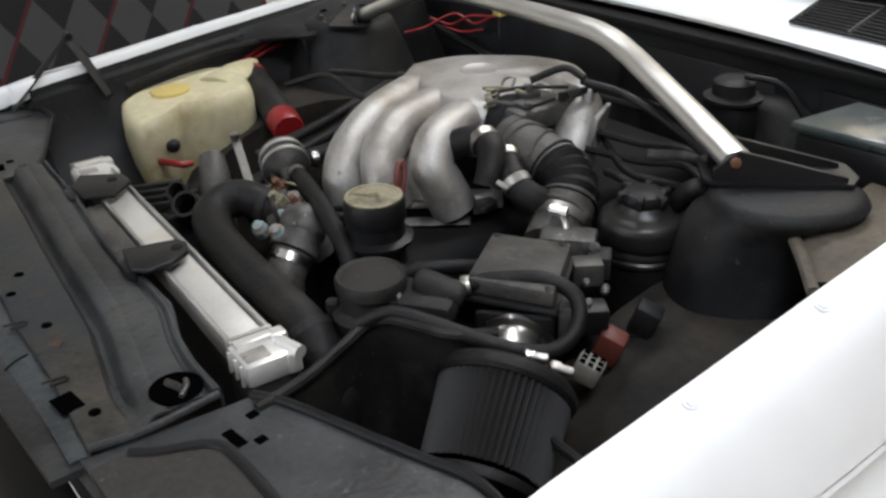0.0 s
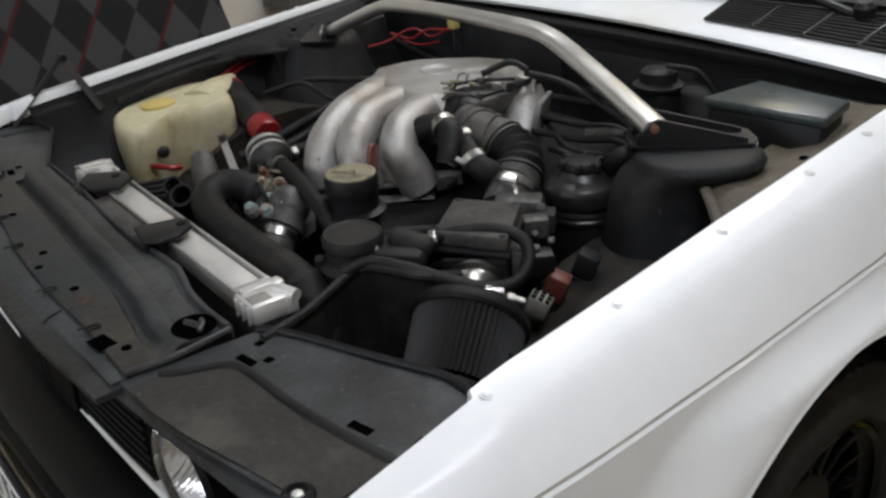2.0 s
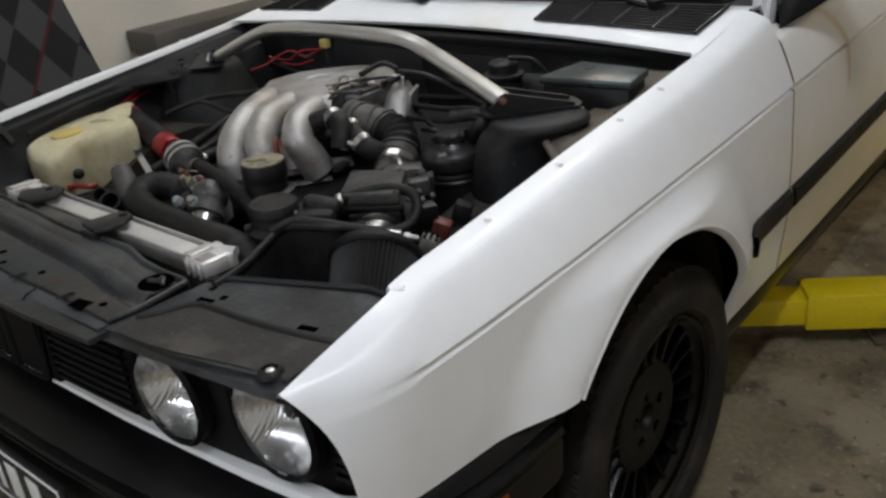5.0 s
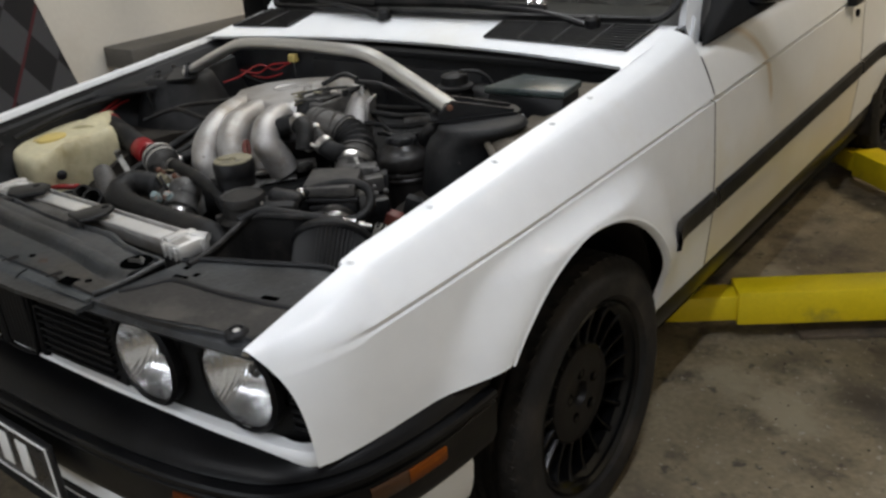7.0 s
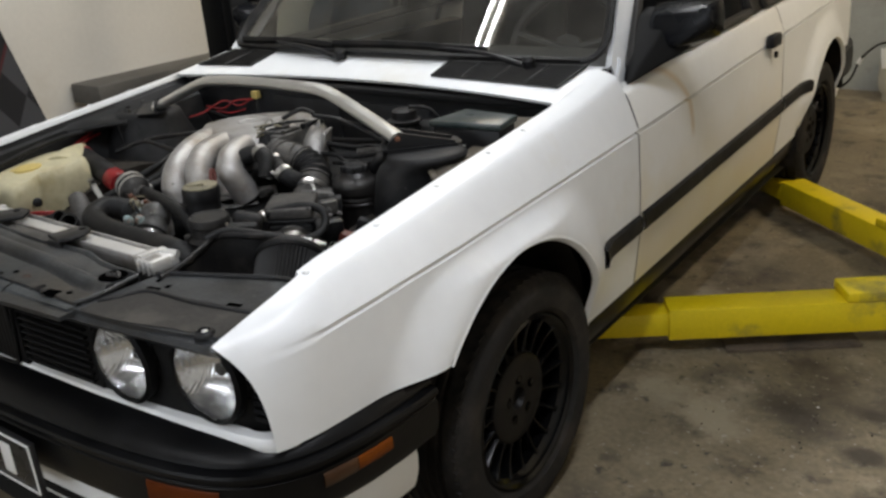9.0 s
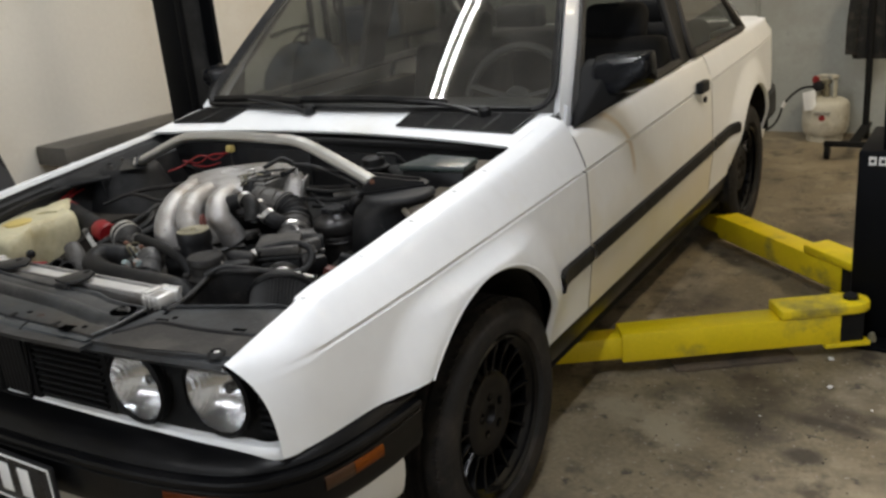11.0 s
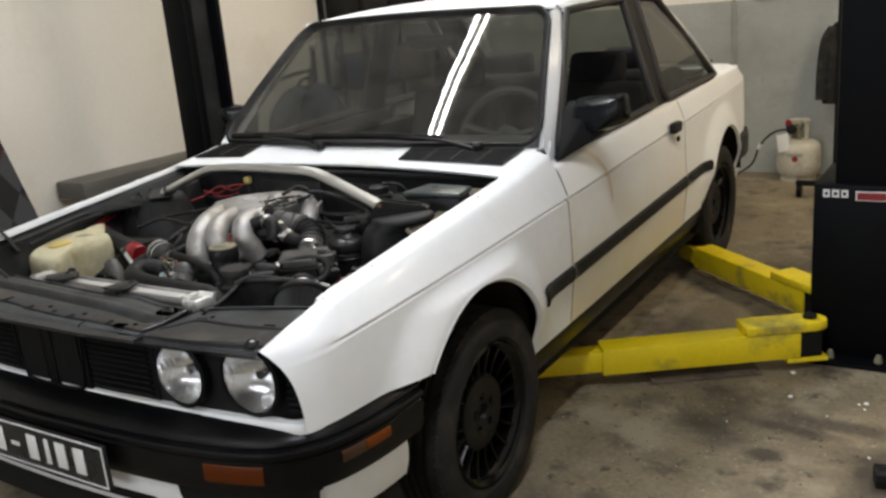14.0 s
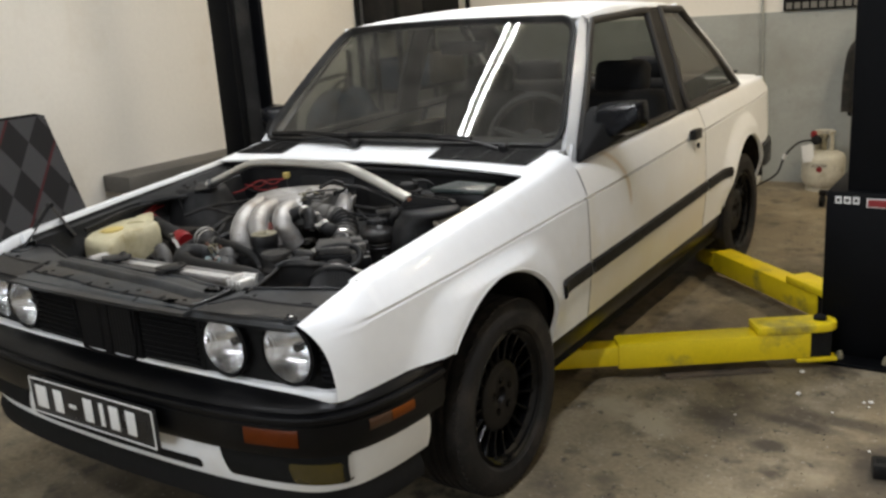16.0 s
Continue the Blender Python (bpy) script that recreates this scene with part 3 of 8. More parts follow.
def spread(y0, y1, n, extra=()):
    ys = set(np.linspace(y0, y1, n).round(4)) | {round(e, 4) for e in extra if y0 < e < y1}
    return sorted(ys)


def arch_marks(yc):
    out = []
    for a in np.linspace(0, math.pi, 41):
        out.append(yc + RAD * math.cos(a) * 0.9999)
    return out


def arch_lip(yc, a0, a1):
    """The rolled edge that turns inwards round a wheel arch."""
    rows = []
    for a in np.linspace(a0, a1, 48):
        y, z = yc + RAD * math.cos(a), ARCH_Z + RAD * math.sin(a)
        x = flank(y, z)
        c, s = math.cos(a), math.sin(a)
        rows.append([Vector((x, y, z)), Vector((x + 0.002, y - 0.006 * c, z - 0.006 * s)), Vector((x - 0.004, y - 0.012 * c, z - 0.012 * s)), Vector((x - 0.012, y - 0.014 * c, z - 0.014 * s))])
    return rows


def lamp_edge(z, y):
    """Leans the fender's front edge round the headlamp panel."""
    lean = 0.030 * ramp01((0.754 - z) / 0.06) + 0.008 * ramp01((0.70 - z) / 0.1)
    return y + lean * max(0.0, 1 - (y + 0.678) / 0.35)


car = thing("car", (0, 1.3, 0.0), "white two-door saloon car without bonnet, black wheels", "car")


def both(name, bm, material, label="", angle=40, parent=None):
    other = mirrored(bm)
    return part(name, bm, material, parent or car, label, angle), part(name, other, material, parent or car, label, angle)


# front fenders
ys = spread(-0.678, 0.597, 44, arch_marks(ARCH_F) + [-0.492, -0.486])
b = sheet([column(y, 0.360, lamp_edge) for y in ys])
sheet(arch_lip(ARCH_F, 0.0, math.pi - 0.655), b)
sheet([[Vector((edge_x(y), y, edge_z(y))), Vector((edge_x(y) - 0.004, y, edge_z(y) - 0.006)), Vector((edge_x(y) - 0.004, y, edge_z(y) - 0.03))] for y in ys if y > -0.66], b)
both("front_fender", b, PAINT, "white steel fender, slightly stained", 35)
# bolt heads along the bonnet line
for y in (-0.48, -0.30, -0.12, 0.06, 0.2):
    for sgn in (1, -1):
        part("fender_bolt", lathe([(0.0075, 0), (0.0073, 0.0010), (0.0048, 0.0015), (0.0044, 0.0030), (0.001, 0.0032)], (sgn * (edge_x(y) + 0.016), y, edge_z(y) - 0.0015), (sgn * (edge_x(y) + 0.10), y, edge_z(y) + 0.4), 10), PAINT, car)
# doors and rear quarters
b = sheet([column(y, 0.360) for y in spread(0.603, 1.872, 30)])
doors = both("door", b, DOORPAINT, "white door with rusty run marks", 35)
ys = spread(1.878, 3.42, 40, arch_marks(ARCH_R))
b = sheet([column(y, 0.362) for y in ys])
sheet(arch_lip(ARCH_R, 0.0, math.pi), b)
both("rear_quarter", b, PAINT, "", 35)
# dark backing behind the door gaps
b = bmesh.new()
for y in (0.60, 1.875):
    sheet([[p + Vector((-0.012, dy, 0)) for p in column(y, 0.360)] for dy in (-0.02, 0.02)], b)
both("door_jamb", b, VOID)
# sills, black
b = sheet([[Vector((half_width(y) + dx, y, z)) for dx, z in ((-0.20, 0.245), (-0.075, 0.255), (-0.046, 0.268), (-0.026, 0.292), (-0.0145, 0.326), (-0.0135, 0.342), (-0.017, 0.354), (-0.032, 0.376))] for y in spread(0.325, 2.22, 14)])
both("sill", b, mat("worn_black_sill_paint", (0.0045, 0.0045, 0.0048), 0.34, vary=0.3, scale=8, fine=90, bump=0.15, tint=(0.014, 0.012, 0.009), stain=0.3, spec=0.28), "worn glossy black painted sill")
# side mouldings
for y0, y1 in ((0.352, 0.592), (0.608, 1.866), (1.884, 2.205)):
    rows = []
    for y in spread(y0, y1, 10):
        z = 0.528 + 0.018 * (y - 0.35)
        x = flank(y, z)
        rows.append([Vector((x - 0.002, y, z - 0.025)), Vector((x + 0.011, y, z - 0.020)), Vector((x + 0.014, y, z)), Vector((x + 0.011, y, z + 0.020)), Vector((x - 0.002, y, z + 0.025))])
    both("side_moulding", sheet(rows), DULL, "grey-black rubbing strip")
# door handle and lock
for d, s in zip(doors, (1, -1)):
    bm_ = box(0.772, 0.800, 1.655, 1.745, 0.795, 0.838, 0.006)
    part("door_handle", bm_ if s > 0 else mirrored(bm_), PLASTIC, d, "black plastic handle")
    bm_ = lathe([(0.012, 0), (0.012, 0.008), (0.008, 0.01)], (0.784, 1.725, 0.765), (0.9, 1.725, 0.765), 12)
    part("lock", bm_ if s > 0 else mirrored(bm_), PLASTIC, d)

# greenhouse
ROOF_F, ROOF_R = 1.085, 2.16


def roof_z(x, y):
    return 1.400 - 0.032 * (x / 0.56) ** 2 - 0.05 * max(0.0, (1.45 - y) / 0.3) ** 2 * 0.35 - 0.07 * max(0.0, (y - 1.8) / 0.32) ** 2 * 0.6


def screen_point(u, v):
    """Windscreen: u from -1 to 1 across, v from 0 at the foot to 1 at the top."""
    w = 0.692 - 0.145 * v
    y = 0.625 + 0.441 * v - 0.085 * (1 - u * u) * (1 - 0.35 * v)
    z = 0.925 + 0.411 * v + 0.012 * (1 - u * u) + 0.012 * math.sin(math.pi * v)
    return Vector((w * u, y, z))


rows = [[screen_point(u, 0.99) + Vector((0.014 * u, 0.004, 0.004)) for u in np.linspace(-1, 1, 25)]]
rows.append([p + Vector((0, 0.008, 0.009)) for p in rows[0]])
for t in np.linspace(0, 1, 20) ** 1.4:
    row = []
    for k, u in enumerate(np.linspace(-1, 1, 25)):
        y = rows[0][k].y + 0.035
        y += (ROOF_R - y) * t
        row.append(Vector((0.56 * u, y, roof_z(0.56 * u, y))))
    rows.append(row)
part("roof", sheet(rows, thick=0.01), PAINT, car)
b = bmesh.new()
sheet([[Vector((0.56, y, roof_z(0.56, y))), Vector((0.578, y, roof_z(0.56, y) - 0.012)), Vector((0.586, y, roof_z(0.56, y) - 0.03))] for y in np.linspace(ROOF_F, ROOF_R, 16)], b, 0.0)
both("roof_rail", b, PAINT)
# A pillars
foot, head = Vector((0.700, 0.590, 0.885)), Vector((0.556, 1.085, 1.345))
rows = []
for k in range(9):
    t = k / 8
    c = foot.lerp(head, t) + Vector((0.012 * math.sin(math.pi * t), 0, 0.01 * math.sin(math.pi * t)))
    e = screen_point(1.0, min(1.0, max(0.0, (c.z - 0.925) / 0.411)))
    rows.append([e + Vector((-0.014, 0.010, -0.012)), e + Vector((0.006, 0.004, 0.001)), Vector((max(c.x + 0.004, e.x + 0.012), e.y + 0.022, c.z - 0.006)), c + Vector((0.014, 0.03, -0.016)), c + Vector((0.012, 0.075 - 0.03 * t, -0.02))])
both("a_pillar", sheet(rows, thick=0.01), PAINT)
# C pillars with the rear window's flank
rows = []
for k in range(9):
    t = k / 8
    a = Vector((0.580, 2.04, 1.345)).lerp(Vector((0.705, 2.66, 0.925)), t)
    c = Vector((0.50, 2.19, 1.352)).lerp(Vector((0.60, 2.86, 0.935)), t)
    a.x += 0.012 * math.sin(math.pi * t)
    a.z += 0.014 * math.sin(math.pi * t)
    c.z += 0.018 * math.sin(math.pi * t)
    rows.append([a, a.lerp(c, 0.35) + Vector((0.012, 0, 0.006)), a.lerp(c, 0.7) + Vector((0.008, 0, 0.006)), c])
both("c_pillar", sheet(rows, thick=0.01), PAINT)
# boot lid and tail
b = sheet([[Vector((x, y, lerp([(2.7, 0.935), (2.95, 0.945), (3.3, 0.935), (3.42, 0.90)], y) - 0.02 * (x / 0.69) ** 2)) for x in np.linspace(-edge_x(y), edge_x(y), 15)] for y in np.linspace(2.70, 3.42, 12)])
part("boot_lid", b, PAINT, car)
part("tail_panel", box(-0.62, 0.62, 3.40, 3.43, 0.42, 0.90, 0.01), PAINT, car)
part("boot_spoiler", box(-0.52, 0.52, 3.1, 3.26, 0.936, 0.952, 0.006), PLASTIC, car)
b = sheet([[Vector((x, y, z)) for x, y, z in ((w - 0.02, yy, 0.578), (w + 0.010, yy, 0.566), (w + 0.016, yy, 0.535), (w + 0.016, yy, 0.455), (w - 0.03, yy, 0.42))] for w, yy in ((0.745, 2.92), (0.742, 3.02), (0.730, 3.14), (0.700, 3.27), (0.655, 3.37), (0.56, 3.45), (0.40, 3.49), (0.0, 3.52))])
both("rear_bumper", b, PLASTIC, "black plastic rear bumper")
# white corner below the rear bumper, behind the wheel
b = sheet([[Vector((x, y, z)) for x, z in ((0.738 - 0.10 * (y - 2.9), 0.480), (0.736 - 0.10 * (y - 2.9), 0.40), (0.722 - 0.10 * (y - 2.9), 0.335), (0.70 - 0.10 * (y - 2.9), 0.328))] for y in spread(2.905, 3.06, 5)], thick=0.003)
both("rear_valance", b, PAINT, "white lower corner of the tail")
# windows
SEAL = mat("window_rubber", (0.022, 0.020, 0.018), 0.55, vary=0.2, bump=0.1)


def rounded(n, u0, v0, v1, ru, rv):
    """A closed loop on the windscreen: half width u0, from v0 to v1, with rounded corners."""
    loop = []
    for cu, cv, a0 in ((u0 - ru, v0 + rv, -0.5), (u0 - ru, v1 - rv, 0.0), (ru - u0, v1 - rv, 0.5), (ru - u0, v0 + rv, 1.0)):
        for k in range(n + 1):
            a = math.pi * (a0 + 0.5 * k / n)
            loop.append((cu + ru * math.cos(a), cv + rv * math.sin(a)))
    return loop


def screen_width(v):
    """Half width of the glass at a height, narrowing in its rounded corners."""
    d = max(0.0, 0.13 - (v - 0.03), 0.10 - (0.985 - v)) / (0.13 if v < 0.5 else 0.10)
    return 0.975 - 0.075 * (1 - math.sqrt(max(0.0, 1 - min(1.0, d) ** 2)))


wg = part("windscreen", sheet([[screen_point(u * screen_width(v), v) for u in np.linspace(-1, 1, 25)] for v in 0.03 + 0.955 * (0.5 - 0.5 * np.cos(np.linspace(0, math.pi, 24)))]), GLASSM, car, "dusty tinted windscreen")
wg.visible_shadow = False
rim = rounded(6, 0.985, 0.018, 0.99, 0.085, 0.14)
dense = []
for p, q in zip(rim, rim[1:] + rim[:1]):
    n = max(1, int(math.dist(p, q) / 0.09))
    dense += [screen_point(p[0] + (q[0] - p[0]) * k / n, p[1] + (q[1] - p[1]) * k / n) for k in range(n)]
part("windscreen_seal", tube(dense + dense[:1], 0.017, 8, 1, caps=False, flat=0.55), RUBBER, car, "black rubber windscreen seal")


def side_pane(corners, name, frame_r=0.010, opened=False):
    c = [Vector(p) for p in corners]
    n = 10
    rows = [[(c[0].lerp(c[1], s)).lerp(c[3].lerp(c[2], s), t) + Vector((0.012 * math.sin(math.pi * t), 0, 0)) for s in np.linspace(0, 1, n)] for t in np.linspace(0, 1, n)]
    if opened:
        o = part(name, mirrored(sheet(rows)), SIDEGLASS, car, "tinted side window")
        o.visible_shadow = False
    else:
        for o in both(name, sheet(rows), SIDEGLASS, "tinted side window"):
            o.visible_shadow = False
    loop = []
    for a, d in zip(c, c[1:] + c[:1]):
        for s in (0.04, 0.35, 0.65, 0.96):
            loop.append(a.lerp(d, s) + Vector((0.004, 0, 0)))
    loop.append(loop[0])
    both(name + "_frame", tube(loop, frame_r, 8, 2, caps=False), SEAL, "dark window frame")


side_pane([(0.720, 0.685, 0.893), (0.722, 1.610, 0.922), (0.588, 1.635, 1.340), (0.576, 1.112, 1.322)], "door_window", 0.0155, True)
side_pane([(0.722, 1.755, 0.926), (0.707, 2.55, 0.938), (0.588, 2.05, 1.330), (0.588, 1.785, 1.340)], "quarter_window", 0.017)
b = sheet([[Vector((0.720, 1.60, 0.905)), Vector((0.727, 1.68, 0.907)), Vector((0.722, 1.765, 0.91))], [Vector((0.668, 1.615, 1.11)), Vector((0.675, 1.69, 1.11)), Vector((0.670, 1.78, 1.11))], [Vector((0.590, 1.63, 1.350)), Vector((0.595, 1.70, 1.350)), Vector((0.590, 1.80, 1.348))]], thick=0.012)
both("b_pillar", b, DULL, "dark door pillar trim")
both("belt_trim", tube([(edge_x(y) + 0.004, y, edge_z(y) + 0.004) for y in (0.78, 1.2, 1.6, 2.1, 2.58)], 0.010, 8, 3), SEAL)
b = sheet([[Vector((x, y, z)) for x in np.linspace(-w, w, 13)] for y, z, w in ((2.16, 1.325, 0.49), (2.42, 1.17, 0.54), (2.82, 0.95, 0.585))])
o = part("rear_window", b, SIDEGLASS, car)
o.visible_shadow = False

# cowl between bonnet and windscreen
def cowl_y(x, t):
    front = 0.395 - 0.02 * (x / 0.68) ** 2 + 0.04 * (1 - (x / 0.68) ** 2)
    back = 0.545 + 0.085 * (x / 0.68) ** 2
    return front + (back - front) * t


def cowl_z(x, t):
    return 0.888 + 0.034 * t + 0.010 * (1 - (x / 0.68) ** 2) - 0.004 * (t == 0)


rows = [[Vector((x, cowl_y(x, t), cowl_z(x, t))) for x in np.linspace(-0.683, 0.683, 41)] for t in (0, 0.06, 0.2, 0.4, 0.6, 0.8, 1.0)]
rows.insert(0, [p + Vector((0, 0.004, -0.007)) for p in rows[0]])
for sgn in (1, -1):
    fillet = [[Vector((sgn * (0.632 + 0.05 * math.cos(a)), 0.338 + 0.05 * math.sin(a), 0.8835 + 0.003 * math.sin(a))), Vector((sgn * 0.684, 0.392, 0.8875))] for a in np.linspace(-0.05, math.pi / 2 + 0.05, 10)]
    fillet = [[p, q, q + Vector((0, 0, -0.02))] for p, q in fillet]
    part("cowl_corner", sheet(fillet), PAINT, car)
part("cowl_panel", sheet(rows), PAINT, car, "white cowl panel below the windscreen")


def cowl_grille(x0, x1):
    g = part("cowl_grille", sheet([[Vector((x, cowl_y(x, t), cowl_z(x, t) + 0.0025)) for x in np.linspace(x0, x1, 14)] for t in (0.30, 0.5, 0.7, 0.93)]), VOID, car, "black plastic ventilation grille with thin slats")
    for t in np.linspace(0.30, 0.93, 10):
        pts = [Vector((x, cowl_y(x, t), cowl_z(x, t) + 0.0045)) for x in np.linspace(x0, x1, 8)]
        part("slat", tube(pts, 0.0032, 6, 1, flat=0.7), DULL, g)
    for x in np.linspace(x0, x1, max(3, int((x1 - x0) / 0.09) + 1)):
        part("bar", tube([Vector((x, cowl_y(x, t), cowl_z(x, t) + 0.005)) for t in (0.29, 0.6, 0.94)], 0.0045, 6, 1, flat=0.7), PLASTIC, g)


cowl_grille(0.262, 0.640)
cowl_grille(-0.655, -0.43)


def wiper(base, mid, tip, a, c):
    w = part("wiper", tube([base, mid, tip], 0.008, 8, 6, radii=[0.012, 0.009, 0.006], flat=0.7), PLASTIC, car, "black wiper arm")
    part("wiper_blade", tube([a, Vector(a).lerp(Vector(c), 0.5) + Vector((0, 0, 0.006)), c], 0.009, 6, 6, flat=1.4), RUBBER, w)
    part("wiper_pivot", lathe([(0.018, 0), (0.018, 0.02), (0.010, 0.028)], base, Vector(base) + Vector((0, -0.2, 1)), 12), PLASTIC, w)


wiper((0.50, 0.565, 0.925), (0.35, 0.57, 0.955), (0.12, 0.575, 0.965), (0.36, 0.585, 0.957), (-0.16, 0.555, 0.967))
wiper((-0.11, 0.525, 0.930), (-0.25, 0.54, 0.955), (-0.42, 0.58, 0.960), (-0.16, 0.55, 0.962), (-0.62, 0.62, 0.955))

# mirrors
GLOSSB = mat("gloss_black_plastic", (0.004, 0.0045, 0.006), 0.26, vary=0.15, scale=6, fine=60, bump=0.0, spec=0.2)


def hull(points, bevel, seg=3):
    b = bmesh.new()
    for p in points:
        b.verts.new(p)
    bmesh.ops.convex_hull(b, input=b.verts[:])
    bmesh.ops.dissolve_limit(b, angle_limit=radians(4), verts=b.verts[:], edges=b.edges[:])
    bmesh.ops.bevel(b, geom=b.edges[:], offset=bevel, segments=seg, affect="EDGES", profile=0.5)
    return b


MIRROR_FRONT = ((0.742, 1.030), (0.903, 1.054), (0.908, 1.006), (0.822, 0.955), (0.732, 0.926))
MIRROR_BACK = ((0.712, 1.042), (0.734, 1.056), (0.905, 1.068), (0.913, 0.998), (0.905, 0.970), (0.822, 0.938), (0.712, 0.900))
shell = [(x, 0.752 - 0.10 * (x - 0.84), z) for x, z in MIRROR_FRONT] + [(x, 0.845 - 0.10 * (x - 0.84), z) for x, z in MIRROR_BACK]
dm = part("door_mirror", hull(shell, 0.014), GLOSSB, car, "gloss black door mirror", 50)
part("mirror_glass", hull([(0.738 + 0.158 * i, 0.8475 + 0.002 * k - 0.10 * (0.165 * i - 0.075), 0.935 + 0.035 * i + 0.105 * j - 0.015 * i * j) for i in (0, 1) for j in (0, 1) for k in (0, 1)], 0.0005, 1), CHROME, dm, "mirror glass")
far = [(-0.73 - 0.45 * (x - 0.73), y, 0.92 + 0.9 * (z - 0.92)) for x, y, z in shell]
part("door_mirror", hull(far, 0.010), GLOSSB, car, "gloss black door mirror", 50)
foot = ((0.722, 0.640, 0.872), (0.742, 0.650, 0.880), (0.730, 0.870, 0.893), (0.742, 0.860, 0.895), (0.684, 0.86, 1.040), (0.690, 0.800, 1.020), (0.830, 0.800, 0.942), (0.830, 0.835, 0.945), (0.790, 0.800, 1.040), (0.790, 0.840, 1.040))
both("mirror_base", hull(foot, 0.006, 2), VOID, "matt black mirror foot", 50)

# interior
part("dashboard", sheet([[Vector((x, y, z)) for x in np.linspace(-0.68, 0.68, 9)] for y, z in ((0.60, 0.905), (0.72, 0.915), (0.88, 0.92), (0.96, 0.895), (0.98, 0.80), (0.94, 0.62))], thick=0.01), DASH, car)
sw = part("steering_wheel", tube([(0.36 + 0.185 * math.cos(a), 1.02 + 0.185 * math.sin(a) * 0.38, 0.885 + 0.185 * math.sin(a) * 0.92) for a in np.linspace(0, 2 * math.pi, 33)], 0.014, 8, 1, caps=False), DASH, car, "black steering wheel")
b = lathe([(0.05, 0), (0.05, 0.03)], (0.36, 1.02, 0.885), (0.36, 2, 0.48), 16)
for a in (0.25, math.pi - 0.25, -math.pi / 2):
    tube([(0.36, 1.02, 0.885), (0.36 + 0.18 * math.cos(a), 1.02 + 0.18 * math.sin(a) * 0.38, 0.885 + 0.18 * math.sin(a) * 0.92)], 0.014, 6, 1, b)
part("wheel_hub_pad", b, DASH, sw)


def seat(x):
    s = part("seat", box(x - 0.25, x + 0.25, 1.30, 1.80, 0.38, 0.55, 0.05, 3), FABRIC, car, "dark cloth front seat")
    b = box(x - 0.24, x + 0.24, -0.07, 0.07, 0, 0.52, 0.05, 3, pose(0, 1.80, 0.48, -14))
    part("backrest", b, FABRIC, s)
    part("headrest", box(x - 0.13, x + 0.13, -0.05, 0.05, 0.50, 0.655, 0.04, 3, pose(0, 1.80, 0.48, -14)), FABRIC, s)


seat(0.36)
seat(-0.36)
part("rear_bench", box(-0.6, 0.6, 2.25, 2.5, 0.4, 0.995, 0.05, 3), FABRIC, car)
part("parcel_shelf", box(-0.6, 0.6, 2.45, 2.80, 0.925, 0.945, 0.005), FABRIC, car)
for sx in (-0.33, 0.33):
    part("rear_headrest", box(sx - 0.13, sx + 0.13, 2.38, 2.48, 0.97, 1.10, 0.035, 3), FABRIC, car)
b = sheet([[Vector((0.560, 2.06, 1.325)), Vector((0.49, 2.17, 1.325))], [Vector((0.645, 2.36, 1.13)), Vector((0.55, 2.50, 1.13))], [Vector((0.69, 2.64, 0.935)), Vector((0.59, 2.82, 0.935))]])
both("pillar_trim", b, DASH)
part("headliner", sheet([[Vector((x, y, roof_z(x, y) - 0.03)) for x in np.linspace(-0.55, 0.55, 7)] for y in np.linspace(ROOF_F, ROOF_R, 5)]), LINER, car)
part("inner_mirror", box(-0.11, 0.11, 1.13, 1.15, 1.215, 1.27, 0.008), PLASTIC, car)
part("underbody", box(-0.70, 0.70, 0.48, 2.95, 0.19, 0.34, 0.02), VOID, car)
b = box(0.60, 0.70, 0.5, 1.9, 0.34, 0.85)
both("door_card", b, DASH)

# ---- nose of the car ----
def nose_y(x):
    return -0.716 + 0.040 * (abs(x) / 0.66) ** 2


# lower white strip under the lamps
rows = []
half = smooth_path([(0, -0.693, 0), (0.3, -0.686, 0), (0.52, -0.673, 0), (0.62, -0.662, 0), (0.68, -0.653, 0), (0.712, -0.645, 0), (0.732, -0.632, 0), (0.744, -0.612, 0), (0.749, -0.590, 0)], 5)
for p in [Vector((-q.x, q.y, 0)) for q in half[:0:-1]] + half:
    back = Vector((0, 1, 0)).lerp(Vector((-1 if p.x > 0 else 1, 0.6, 0)), ramp01((abs(p.x) - 0.64) / 0.09)).normalized()
    rows.append([p + back * o + Vector((0, 0, z)) for o, z in ((0.04, 0.550), (0.002, 0.556), (0, 0.562), (0, 0.575), (0.004, 0.580), (0.022, 0.583))])
part("nose_strip", sheet(rows), PAINT, car, "white strip below the grille")
# recessed black lamp and grille panel
LAMPS = ((0.430, -0.694, 0.068), (0.604, -0.662, 0.073), (-0.400, -0.694, 0.068), (-0.578, -0.662, 0.073))
rows = [[Vector((x, nose_y(x) + 0.036 + 0.030 * ramp01((abs(x) - 0.62) / 0.1), z)) for x in np.linspace(-0.715, 0.715, 181)] for z in np.linspace(0.565, 0.747, 29)]
b = sheet(rows)
gone = [f for f in b.faces if any(math.hypot(f.calc_center_median().x - lx, f.calc_center_median().z - 0.662) < r + 0.002 for lx, ly, r in LAMPS)]
bmesh.ops.delete(b, geom=gone, context="FACES")
part("grille_panel", b, VOID, car, "black lamp and grille panel")
# upper edge of the nose, dark worn steel
rows = []
